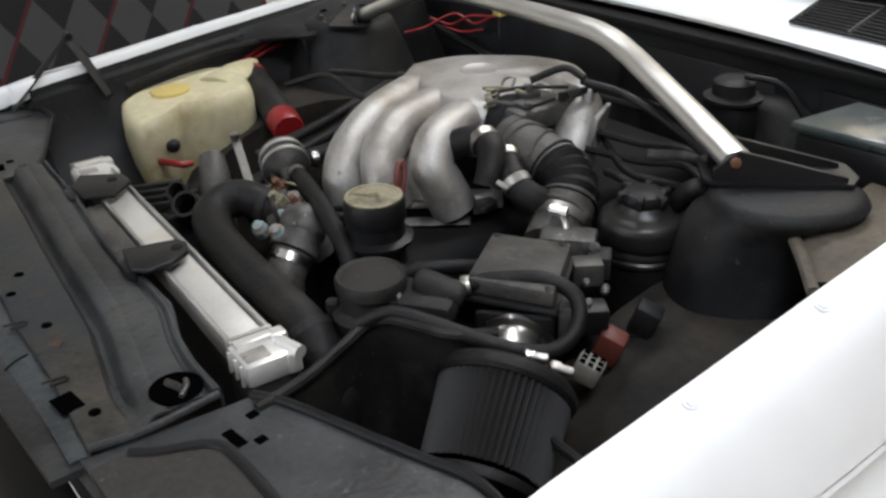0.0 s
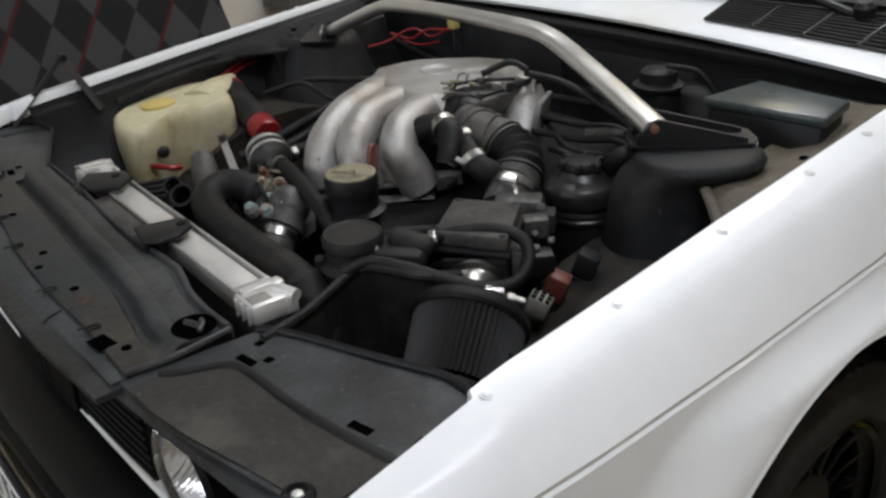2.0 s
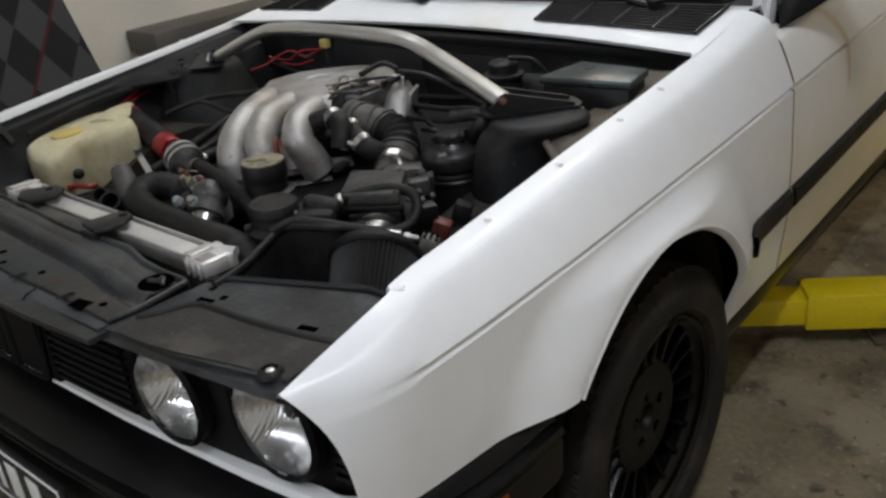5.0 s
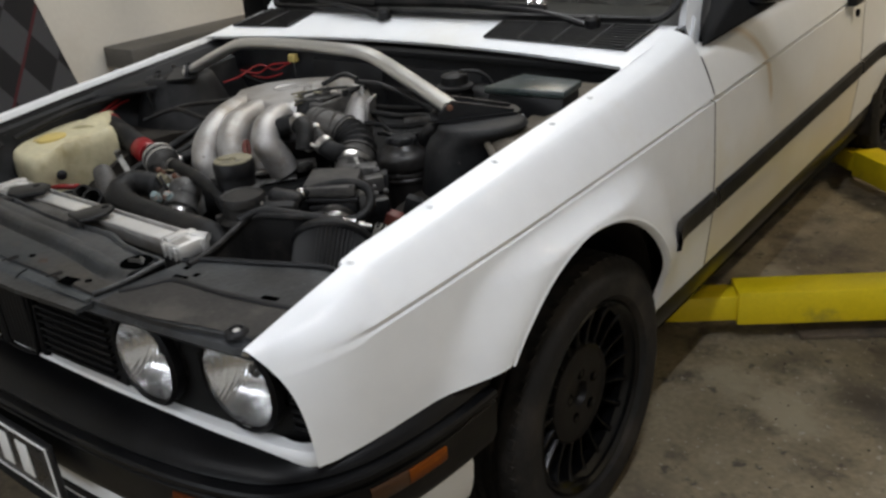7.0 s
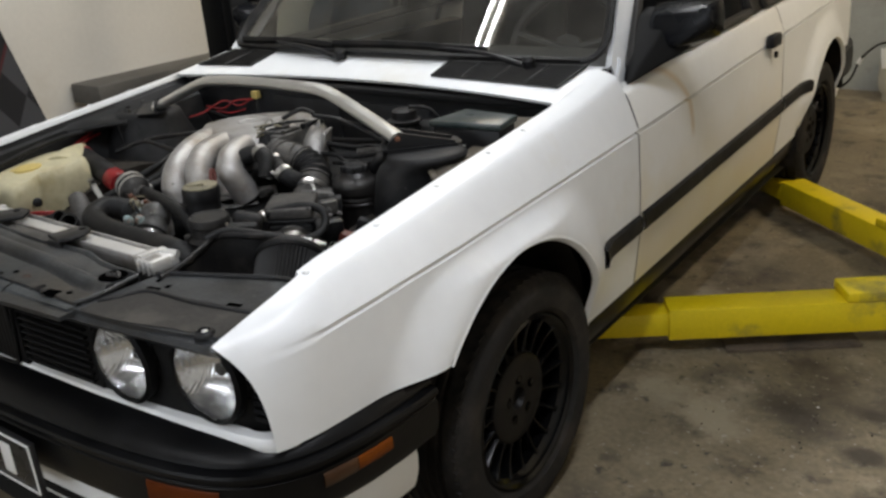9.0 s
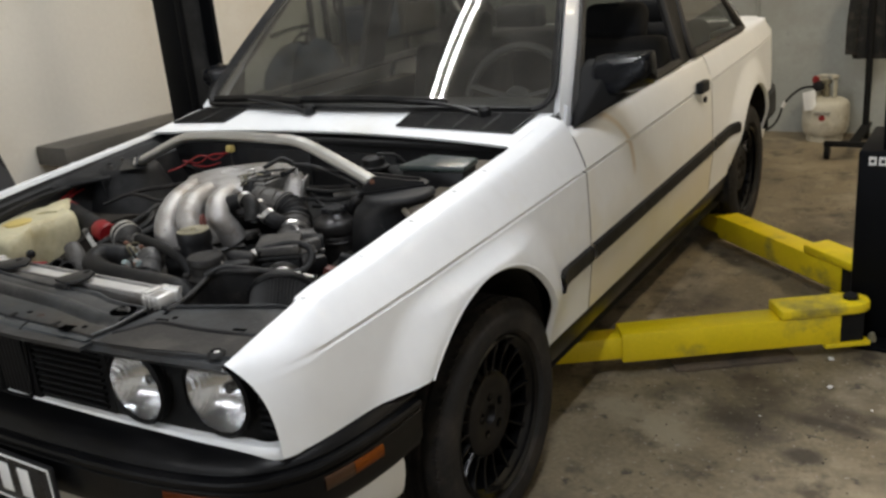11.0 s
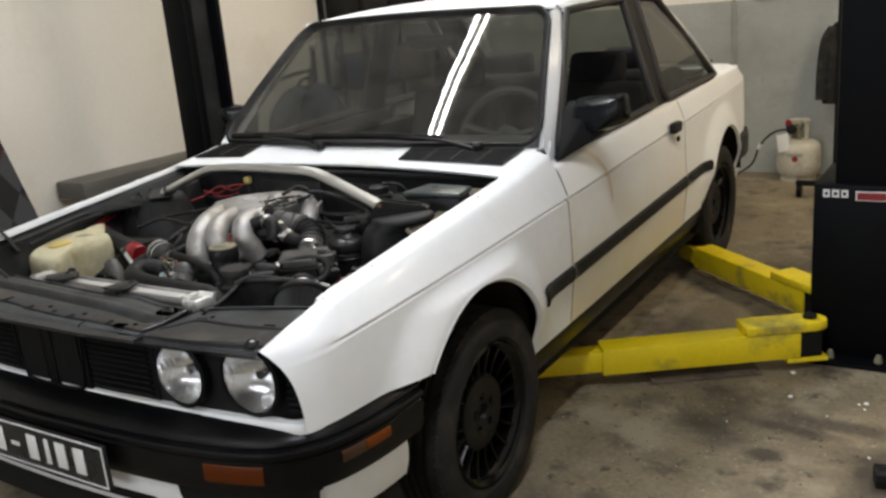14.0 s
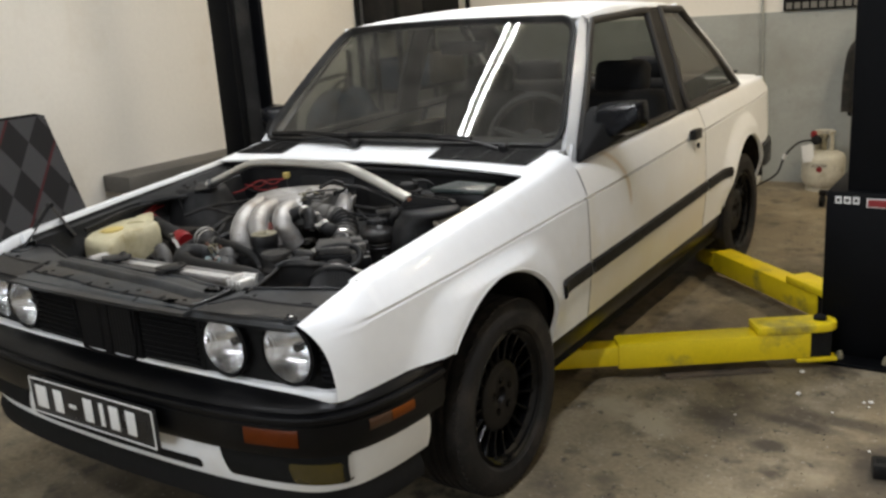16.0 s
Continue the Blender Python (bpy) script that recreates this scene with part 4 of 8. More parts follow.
for x in np.linspace(-0.665, 0.665, 41):
    y = nose_y(x)
    rows.append([Vector((x, y + 0.028, 0.715)), Vector((x, y + 0.012, 0.722)), Vector((x, y, 0.735)), Vector((x, y + 0.004, 0.744)), Vector((x, y + 0.025, 0.748)), Vector((x, y + 0.07, 0.750))])
part("nose_edge", sheet(rows), NOSE, car, "scuffed black upper nose edge")
# grille slats
NOSEPLASTIC = mat("matt_black_grille_plastic", (0.0030, 0.0030, 0.0034), 0.55, vary=0.25, scale=12, fine=180, bump=0.1, spec=0.16)
for s in (1, -1):
    for z in np.linspace(0.598, 0.712, 9):
        part("grille_slat", tube([(s * x, nose_y(x) + 0.026, z) for x in (0.14, 0.24, 0.335)], 0.0048, 6, 2, flat=0.6), NOSEPLASTIC, car)
    for z in np.linspace(0.598, 0.70, 8):
        part("grille_slat", tube([(s * x, nose_y(x) + 0.052, z) for x in (0.682, 0.712)], 0.0045, 6, 1), NOSEPLASTIC, car)
part("grille_divider", box(-0.014, 0.014, nose_y(0) + 0.020, nose_y(0) + 0.05, 0.566, 0.744, 0.003), NOSEPLASTIC, car)
part("grille_backing", box(-0.345, 0.345, -0.672, -0.664, 0.560, 0.745), VOID, car)
# kidney grille: two tall black frames with upright bars
for s in (1, -1):
    loop = [(s * 0.012, 0.745), (s * 0.118, 0.742), (s * 0.128, 0.70), (s * 0.112, 0.60), (s * 0.095, 0.582), (s * 0.020, 0.580), (s * 0.010, 0.60)]
    pts = [Vector((x - 0.004, nose_y(x) + 0.022, z - 0.003)) for x, z in loop]
    k = part("kidney_grille", tube(pts + [pts[0]], 0.0035, 8, 4, caps=False), NOSEPLASTIC, car, "matt black kidney grille")
    for x in np.linspace(0.028, 0.105, 7):
        part("grille_bar", tube([(s * x, nose_y(x) + 0.022, 0.588), (s * x, nose_y(x) + 0.022, 0.734)], 0.004, 6, 1, flat=2.0), NOSEPLASTIC, k)
    part("grille_bezel", box(s * 0.067 - 0.062, s * 0.067 + 0.062, nose_y(0) + 0.026, nose_y(0) + 0.037, 0.580, 0.738, 0.004), NOSEPLASTIC, k)


def headlight(x, y, r, z=0.662):
    h = part("headlight", lathe([(r + 0.008, -0.010), (r + 0.010, 0.006), (r + 0.004, 0.012), (r, 0.008)], (x, y + 0.02, z), (x, y - 1, z), 32, caps=False), NOSEPLASTIC, car, "round headlamp with fluted glass")
    part("reflector", lathe([(0.010, -0.062), (r * 0.3, -0.058), (r * 0.55, -0.047), (r * 0.75, -0.031), (r * 0.90, -0.013), (r, 0.004)], (x, y + 0.02, z), (x, y - 1, z), 32, caps=False), REFLECTOR, h, "bright reflector bowl")
    part("bulb_shield", lathe([(0.004, -0.05), (0.011, -0.045), (0.011, -0.025), (0.004, -0.02)], (x, y + 0.02, z), (x, y - 1, z), 12), DULL, h)
    b = lathe([(r - 0.001, 0.004), (r * 0.86, 0.014), (r * 0.6, 0.021), (r * 0.3, 0.0245), (0.002, 0.0255)], (x, y + 0.02, z), (x, y - 1, z), 32, caps=False)
    o = part("lens", b, LENSRIB, h, "clear fluted lens")
    o.visible_shadow = False


def ribbed_lens():
    m = LENS.copy()
    m.name = "fluted_headlamp_lens"
    nt = m.node_tree
    co, wv, bp = (nt.nodes.new("ShaderNode" + k) for k in ("TexCoord", "TexWave", "Bump"))
    wv.inputs["Scale"].default_value, wv.inputs["Distortion"].default_value = 55.0, 2.5
    wv.bands_direction = "X"
    bp.inputs["Strength"].default_value, bp.inputs["Distance"].default_value = 0.8, 0.003
    nt.links.new(co.outputs["Object"], wv.inputs["Vector"])
    nt.links.new(wv.outputs["Fac"], bp.inputs["Height"])
    for n in nt.nodes:
        if n.type in ("BSDF_GLOSSY", "FRESNEL"):
            nt.links.new(bp.outputs[0], n.inputs["Normal"])
    return m


LENSRIB = ribbed_lens()
# the lens flutes break the bowl's reflections into upright streaks
nt = REFLECTOR.node_tree
co, wv, bp = (nt.nodes.new("ShaderNode" + k) for k in ("TexCoord", "TexWave", "Bump"))
wv.inputs["Scale"].default_value, wv.inputs["Distortion"].default_value, wv.inputs["Detail Scale"].default_value = 62.0, 0.3, 0.6
wv.bands_direction = "X"
bp.inputs["Strength"].default_value, bp.inputs["Distance"].default_value = 0.35, 0.0012
nt.links.new(co.outputs["Object"], wv.inputs["Vector"])
nt.links.new(wv.outputs["Fac"], bp.inputs["Height"])
nt.links.new(bp.outputs[0], nt.nodes["Principled BSDF"].inputs["Normal"])
for x, y, r in LAMPS:
    headlight(x, y, r)

# bumper: black, wrapping round to the wheel arch
def bumper_path(off=0.0):
    """Plan line of the bumper's face, from the middle to the flank."""
    raw = [(0.0, -0.775), (0.25, -0.769), (0.45, -0.755), (0.60, -0.730), (0.70, -0.690), (0.765, -0.615), (0.795, -0.52), (0.808, -0.42), (0.812, -0.322)]
    pts = smooth_path([(x, y, 0) for x, y in raw], 6)
    return [(p.x, p.y) for p in pts]


def bumper_rows(profile, sgn, upto=None):
    rows = []
    pl = bumper_path()
    for k, (x, y) in enumerate(pl):
        if upto is not None and y > upto:
            break
        a, c = pl[max(k - 1, 0)], pl[min(k + 1, len(pl) - 1)]
        d = Vector((c[0] - a[0], c[1] - a[1])).normalized()
        nx, ny = d.y, -d.x
        rows.append([Vector((sgn * (x + nx * o), y + ny * o, z)) for o, z in profile])
    return rows


BUMP = [(-0.11, 0.535), (-0.10, 0.5755), (-0.082, 0.5755), (-0.035, 0.563), (-0.016, 0.551), (-0.011, 0.543), (-0.012, 0.538), (0.001, 0.5355), (0.004, 0.531), (0.004, 0.524), (-0.004, 0.520), (-0.004, 0.515), (0.0, 0.512), (0.0, 0.50), (-0.002, 0.455), (-0.012, 0.432), (-0.05, 0.425)]
rows = bumper_rows(BUMP, -1)[::-1] + bumper_rows(BUMP, 1)[1:]
part("front_bumper", sheet(rows), mat("satin_black_bumper", (0.0021, 0.0022, 0.0026), 0.34, vary=0.4, scale=7, fine=130, bump=0.12, tint=(0.006, 0.006, 0.0065), stain=0.35, spec=0.2), car, "satin black plastic front bumper", 30)


def on_bumper(k0, k1, z0, z1, sgn, out=0.004):
    pl = bumper_path()
    n = len(pl) - 1
    rows = []
    for t in np.linspace(k0, k1, 9):
        i = min(int(t * n), n - 1)
        f = t * n - i
        x, y = pl[i][0] * (1 - f) + pl[i + 1][0] * f, pl[i][1] * (1 - f) + pl[i + 1][1] * f
        d = Vector((pl[i + 1][0] - pl[i][0], pl[i + 1][1] - pl[i][1])).normalized()
        nx, ny = d.y, -d.x
        rows.append([Vector((sgn * (x + nx * o), y + ny * o, z)) for o, z in ((-0.01, z0 - 0.001), (out * 0.4, z0), (out, z0 + 0.004), (out, z1 - 0.004), (out * 0.4, z1), (-0.01, z1 + 0.001))])
    return sheet(rows)


for s in (1, -1):
    part("turn_indicator", on_bumper(0.315, 0.455, 0.464, 0.506, s, 0.003), ORANGE, car, "dark orange indicator lens")
    sm = part("side_marker", on_bumper(0.665, 0.745, 0.478, 0.505, s, 0.003), mat("dark_brown_lens", (0.045, 0.018, 0.006), 0.3, vary=0.2, bump=0.0), car, "amber side marker with a dark brown front half")
    part("marker_lens", on_bumper(0.747, 0.84, 0.479, 0.504, s, 0.0032), AMBER, sm, "dull amber lens half")
# white valance with slot and fog lamp recess
VAL = [(-0.05, 0.435), (-0.035, 0.432), (-0.03, 0.40), (-0.032, 0.37), (-0.038, 0.345), (-0.045, 0.326), (-0.07, 0.320)]
rows = bumper_rows(VAL, -1, -0.34)[::-1] + bumper_rows(VAL, 1, -0.34)[1:]
part("front_valance", sheet(rows), PAINT, car, "white front valance", 30)
LIP = [(-0.07, 0.329), (-0.047, 0.325), (-0.034, 0.29), (-0.038, 0.262), (-0.06, 0.256)]
rows = bumper_rows(LIP, -1, -0.38)[::-1] + bumper_rows(LIP, 1, -0.38)[1:]
part("chin_spoiler", sheet(rows), VOID, car, "black rubber chin spoiler")


def inset(x0, x1, z0, z1, material, name, out, label="", slant=0.0, r=0.012):
    """A dark panel with rounded ends that follows the valance's face."""
    pl = smooth_path([(x, y, 0) for x, y in bumper_path()], 2)
    px, py = [p.x for p in pl], [p.y for p in pl]
    zs, offs = [0.332, 0.345, 0.37, 0.40, 0.432], [-0.046, -0.038, -0.032, -0.03, -0.035]
    half, zm, sgn = (z1 - z0) / 2, (z0 + z1) / 2, 1 if x0 + x1 > 0 else -1
    ends = [r * (1 - math.cos(a)) for a in np.linspace(0, math.pi / 2, 7)]
    xs = [x0 + e for e in ends] + list(np.linspace(x0 + r, x1 - r, 15))[1:-1] + [x1 - e for e in ends[::-1]]
    rows = []
    for x in xs:
        d = min(x - x0, x1 - x, r)
        h = half - r + math.sqrt(max(0.0, r * r - (r - d) ** 2))
        row = []
        for f, deep in ((-1.0, 0.012), (-1.0, 0), (-0.6, 0), (-0.2, 0), (0.2, 0), (0.6, 0), (1.0, 0), (1.0, 0.012)):
            z = zm + f * h
            xx = x + sgn * slant * (z - zm) * (1 - (abs(x) - min(abs(x0), abs(x1))) / abs(x1 - x0))
            y = float(np.interp(abs(xx), px, py))
            t = Vector((1, float(np.interp(abs(xx) + 0.01, px, py)) - y, 0)).normalized() if abs(xx) < 0.79 else Vector((0, 1, 0))
            t = Vector((0.01, t.y / max(t.x, 0.05) * 0.01, 0)).normalized()
            o = float(np.interp(z, zs, offs)) + out - deep
            row.append(Vector((xx + (1 if xx > 0 else -1) * t.y * o, y - t.x * o, z)))
        rows.append(row)
    return part(name, sheet(rows), material, car, label)


# Near-black plates draw the openings' shade; the lamp's shaded top is left off.
inset(-0.36, 0.352, 0.346, 0.373, VOID, "air_slot", 0.002, "black air intake slot")
for s in (1, -1):
    inset(*sorted((s * (0.43 if s > 0 else 0.375), s * 0.738)), 0.352, 0.431, VOID, "fog_light_recess", 0.002, "", -0.35, 0.010)
    inset(*sorted((s * 0.622, s * 0.730)), 0.355, 0.408, FOG, "fog_light", 0.005, "yellowed fog lamp", -0.2, 0.010)
# number plate with plain bars in place of its characters
PX, PZ = 0.014, -0.004
plate = part("number_plate", box(-0.252 + PX, 0.268 + PX, -0.797, -0.786, 0.412 + PZ, 0.520 + PZ, 0.003), PLATEB, car, "black number plate with white bars")
for x0, x1, z0, z1 in ((-0.246, 0.262, 0.514, 0.517), (-0.246, 0.262, 0.415, 0.418), (-0.249, -0.246, 0.415, 0.517), (0.262, 0.265, 0.415, 0.517)):
    part("plate_border", box(x0 + PX, x1 + PX, -0.800, -0.7975, z0 + PZ, z1 + PZ), PLATEW, plate)
for x, w in ((-0.20, 0.050), (-0.125, 0.036), (0.005, 0.036), (0.062, 0.016), (0.112, 0.036), (0.178, 0.036)):
    part("plate_bar", box(x - w / 2 + PX, x + w / 2 + PX, -0.800, -0.7975, 0.434 + PZ, 0.498 + PZ, 0.001), PLATEW, plate)
part("plate_bar", box(-0.078 + PX, -0.048 + PX, -0.800, -0.7975, 0.458 + PZ, 0.468 + PZ), PLATEW, plate)
for x in (-0.22, 0.235):
    part("plate_screw", lathe([(0.006, 0), (0.005, 0.002), (0.001, 0.003)], (x + PX, -0.797, 0.505 + PZ), (x + PX, -2, 0.505 + PZ), 10), DULL, plate)

# ---- wheels ----
def tyre_bm(R=0.292, r=0.203, half=0.094):
    prof = [(r, -half * 0.80), (r + 0.012, -half * 0.97), (r + 0.045, -half * 1.02), (R - 0.03, -half * 1.0), (R - 0.010, -half * 0.90), (R, -half * 0.70)]
    for g in (-0.42, -0.14, 0.14, 0.42):
        prof += [(R + 0.001, half * (g - 0.08)), (R - 0.007, half * (g - 0.06)), (R - 0.007, half * (g + 0.06)), (R + 0.001, half * (g + 0.08))]
    prof += [(R, half * 0.70), (R - 0.010, half * 0.90), (R - 0.03, half * 1.0), (r + 0.045, half * 1.02), (r + 0.012, half * 0.97), (r, half * 0.80)]
    return lathe(prof, (0, 0, 0), (1, 0, 0), 64, caps=False)


def make_wheel(x, y, z):
    """A wheel whose outer face looks along +x; built round its hub."""
    w = part("wheel", lathe([(0.156, -0.085), (0.166, -0.06), (0.179, 0.0), (0.183, 0.055), (0.199, 0.066), (0.204, 0.080), (0.197, 0.085), (0.189, 0.078)], (0, 0, 0), (1, 0, 0), 56, caps=False), WHEELM, car, "black multi-spoke alloy wheel")
    t = part("tyre", tyre_bm(), TYRE, w, "worn black tyre")
    b = bmesh.new()
    blocks = 68
    for k in range(blocks):
        a = 2 * math.pi * k / blocks
        m = Matrix.Rotation(a, 4, "X")
        for g, sgn in ((-0.066, 1), (0.066, -1)):
            box(g - 0.015, g + 0.015, -0.0085, 0.0085, 0.280, 0.2912, 0.0, 1, m @ Matrix.Rotation(sgn * 0.25, 4, "Z"), b)
    tagged(part("tread", b, TYRE, w), kind="stuff")
    part("wheel_well", lathe([(0.100, 0.022), (0.118, 0.006), (0.150, 0.0), (0.183, 0.006)], (0, 0, 0), (1, 0, 0), 56, caps=False), VOID, w)
    disc = part("wheel_disc", lathe([(0.0005, 0.034), (0.021, 0.034), (0.024, 0.040), (0.027, 0.050), (0.040, 0.053), (0.070, 0.056), (0.096, 0.055), (0.104, 0.051), (0.107, 0.043), (0.104, 0.020)], (0, 0, 0), (1, 0, 0), 56, caps=False), WHEELDISC, w, "dull brown-black hub face")
    for k in range(20):
        m = Matrix.Rotation(2 * math.pi * k / 20, 4, "X")
        rows = []
        for rr, lo, hi, wd in ((0.100, 0.008, 0.050, 0.0050), (0.122, 0.004, 0.049, 0.0040), (0.150, 0.004, 0.050, 0.0040), (0.176, 0.004, 0.056, 0.0052), (0.187, 0.010, 0.062, 0.0075)):
            rows.append([m @ Vector((lo, -wd - 0.002, rr)), m @ Vector((hi - 0.004, -wd, rr)), m @ Vector((hi, -wd * 0.4, rr)), m @ Vector((hi, wd * 0.4, rr)), m @ Vector((hi - 0.004, wd, rr)), m @ Vector((lo, wd + 0.002, rr))])
        part("spoke", sheet(rows), WHEELM, w)
    for k in range(5):
        a = 2 * math.pi * (k + 0.3) / 5
        c = Vector((0.0535, 0.052 * math.cos(a), 0.052 * math.sin(a)))
        part("bolt_hole", lathe([(0.0135, 0), (0.0125, 0.0016), (0.0115, 0.0008), (0.0005, 0.0006)], c, c + Vector((1, 0, 0)), 16, caps=False), HOLE, disc)
        part("wheel_bolt", lathe([(0.008, 0), (0.008, 0.003), (0.005, 0.004)], c, c + Vector((1, 0, 0)), 6), WHEELM, disc)
    return w


WHEELM = mat("black_wheel_paint", (0.0020, 0.0020, 0.0021), 0.22, vary=0.3, scale=20, fine=150, bump=0.15, tint=(0.007, 0.0058, 0.005), stain=0.25, spec=0.25)
WHEELDISC = mat("dull_brown_black_hub_paint", (0.0052, 0.0044, 0.0040), 0.5, vary=0.35, scale=25, fine=160, bump=0.2, tint=(0.011, 0.009, 0.0075), stain=0.4, spec=0.25)
ORIGIN[car] = Vector((0, 0, 0))
first = make_wheel(0, 0, 0)
ORIGIN[car] = Vector((0, 1.3, 0))


def place_wheel(ob, x, y, z, turn):
    ob.matrix_basis = Matrix.Translation(Vector((x, y - 1.3, z))) @ Matrix.Rotation(radians(turn), 4, "Z")


place_wheel(first, 0.695, 0.055, 0.291, 0)
for x, y, turn in ((-0.695, 0.055, 180), (0.662, 2.565, 0), (-0.662, 2.565, 180)):
    w = copy_thing(first, Matrix.Identity(4))
    place_wheel(w, x, y, 0.291, turn)
# wheel housings
for yc in (ARCH_F, ARCH_R):
    rows = [[Vector((x, yc + 0.362 * math.cos(a), ARCH_Z + 0.362 * math.sin(a))) for a in np.linspace(-0.35 if yc == ARCH_F else 0.16, math.pi + 0.35, 24)] for x in (0.44, 0.60, 0.765)]
    b = sheet(rows)
    sheet([[Vector((0.44, yc, 0.3))] * 24, [Vector((0.44, yc + 0.362 * math.cos(a), ARCH_Z + 0.362 * math.sin(a))) for a in np.linspace(-0.35 if yc == ARCH_F else 0.16, math.pi + 0.35, 24)]], b)
    both("wheel_housing", b, HOUSING)

# ---- engine bay structure ----
GRIMY = mat("grimy_cast_metal", (0.075, 0.072, 0.068), 0.5, metal=0.4, vary=0.35, scale=40, fine=220, bump=0.3, tint=(0.035, 0.033, 0.03), stain=0.45)
FIREWALL = mat("dusty_blue_black_bulkhead", (0.0175, 0.0182, 0.0198), 0.5, vary=0.4, scale=8, fine=110, bump=0.3, tint=(0.008, 0.008, 0.0085), stain=0.5, spec=0.35)
part("firewall", box(-0.70, 0.70, 0.425, 0.445, 0.30, 0.875), FIREWALL, car, "dusty blue-black bulkhead")
b = box(-0.69, 0.69, 0.405, 0.43, 0.858, 0.876, 0.005)
part("firewall_rail", b, VOID, car)
for x in (-0.30, 0.02, 0.36):
    part("bulkhead_plate", box(x, x + 0.26, 0.416, 0.427, 0.60, 0.835, 0.004), FIREWALL, car)
part("bay_floor", box(-0.62, 0.62, -0.62, 0.45, 0.22, 0.26), VOID, car)
# inner fenders, dropping from the bonnet line to the frame rails
rows = []
for y in np.linspace(-0.46, 0.42, 24):
    e = edge_z(y)
    rows.append([Vector((edge_x(y) - 0.003, y, e - 0.012)), Vector((0.668, y, e - 0.028)), Vector((0.655, y, e - 0.034)), Vector((0.650, y, e - 0.06)), Vector((0.635, y, e - 0.115)), Vector((0.605, y, e - 0.16)), Vector((0.57, y, e - 0.20)), Vector((0.545, y, 0.56)), Vector((0.53, y, 0.26))])
both("inner_fender", sheet(rows), BAY, "dirty black inner fender")
# muddy apron between tower and fender, with a rolled front edge
rows = []
for y in np.linspace(0.055, 0.36, 16):
    e = edge_z(y)
    sag = 0.018 * math.sin(math.pi * (y - 0.055) / 0.305)
    rows.append([Vector((0.666, y, e - 0.024)), Vector((0.645, y, e - 0.030)), Vector((0.62, y, e - 0.034 - sag * 0.3)), Vector((0.588, y, e - 0.034 - sag)), Vector((0.562, y, e - 0.050)), Vector((0.53, y, 0.68))])
for k, y in enumerate((0.020, -0.012, -0.040)):
    e = edge_z(y)
    xs = (0.549, 0.590, 0.626)[k]
    rows.insert(0, [Vector((0.666 + (xs - 0.666) * j / 5, y + (0.020, 0.018, 0.010)[k] * j / 5, e - 0.024 - (0.010, 0.018, 0.022)[k] * (j / 5) ** 0.7)) for j in range(6)])
for ap in both("apron", sheet(rows), APRON, "mud-stained apron"):
    sgn = 1 if ap.name == "apron" else -1
    if sgn < 0:
        ap.data.materials[0] = BAY
    part("apron_lip", tube([(sgn * x, y, z) for x, y, z in ((0.530, 0.064, 0.817), (0.547, 0.041, 0.816), (0.568, 0.026, 0.814), (0.587, 0.008, 0.812), (0.618, -0.022, 0.808), (0.648, -0.054, 0.804))], 0.0072, 8, 5), APRON if sgn > 0 else BAY, ap)
    part("apron_hole", lathe([(0.007, 0), (0.007, 0.002)], (sgn * 0.640, 0.150, 0.8310), (sgn * 0.640, 0.150, 2), 10), HOLE, ap)


def strut_tower(s):
    c = Vector((0.532, 0.055, 0)) if s > 0 else Vector((-0.572, 0.168, -0.016))
    if s > 0:
        rows = []
        for r, z, back in ((0.0005, 0.8445, -0.008), (0.045, 0.8445, -0.008), (0.064, 0.8430, -0.008), (0.072, 0.8395, -0.008), (0.0755, 0.834, -0.008), (0.0750, 0.829, -0.006), (0.072, 0.823, 0.002), (0.067, 0.814, 0.018), (0.065, 0.800, 0.028), (0.067, 0.77, 0.032), (0.073, 0.72, 0.034), (0.084, 0.66, 0.034), (0.100, 0.56, 0.034), (0.108, 0.50, 0.034)):
            ring = []
            for a in np.linspace(0, 2 * math.pi, 49):
                u = Vector((math.cos(a), math.sin(a), 0))
                k = u.dot(Vector((0.64, 0.77, 0)))
                ring.append(Vector((c.x - 0.74 * back, c.y - 0.67 * back, z)) + u * r + Vector((0.64, 0.77, 0)) * (0.013 * k * (1.5 - 0.5 * k * k)))
            rows.append(ring)
        t = part("strut_tower", sheet(rows[::-1]), TOWER, car, "dusty dark grey strut tower", 50)
    else:
        t = part("strut_tower", lathe([(0.200, 0.50), (0.180, 0.60), (0.148, 0.70), (0.117, 0.78), (0.104, 0.808), (0.0985, 0.824), (0.093, 0.836), (0.084, 0.843), (0.070, 0.845), (0.064, 0.836), (0.040, 0.834)], c, c + Vector((0, 0, 1)), 40), TOWER, car, "dusty dark grey strut tower")
    if s > 0:
        return t
    part("strut_mount", lathe([(0.062, 0.0), (0.060, 0.006), (0.035, 0.008), (0.030, 0.012), (0.012, 0.014)], c + Vector((0, 0, 0.832)), c + Vector((0, 0, 2)), 24), RUBBER, t)
    for k in range(3):
        a = 2 * math.pi * k / 3 + 0.6
        p = c + Vector((0.066 * math.cos(a), 0.066 * math.sin(a), 0.836))
        part("mount_nut", lathe([(0.009, 0), (0.009, 0.010), (0.005, 0.011), (0.005, 0.022)], p, p + Vector((0, 0, 1)), 6), GRIMY, t)
    return t


strut_tower(1)
strut_tower(-1)

RUSTY = mat("rusty_steel", (0.13, 0.055, 0.03), 0.75, vary=0.35, scale=40, fine=300, bump=0.4)
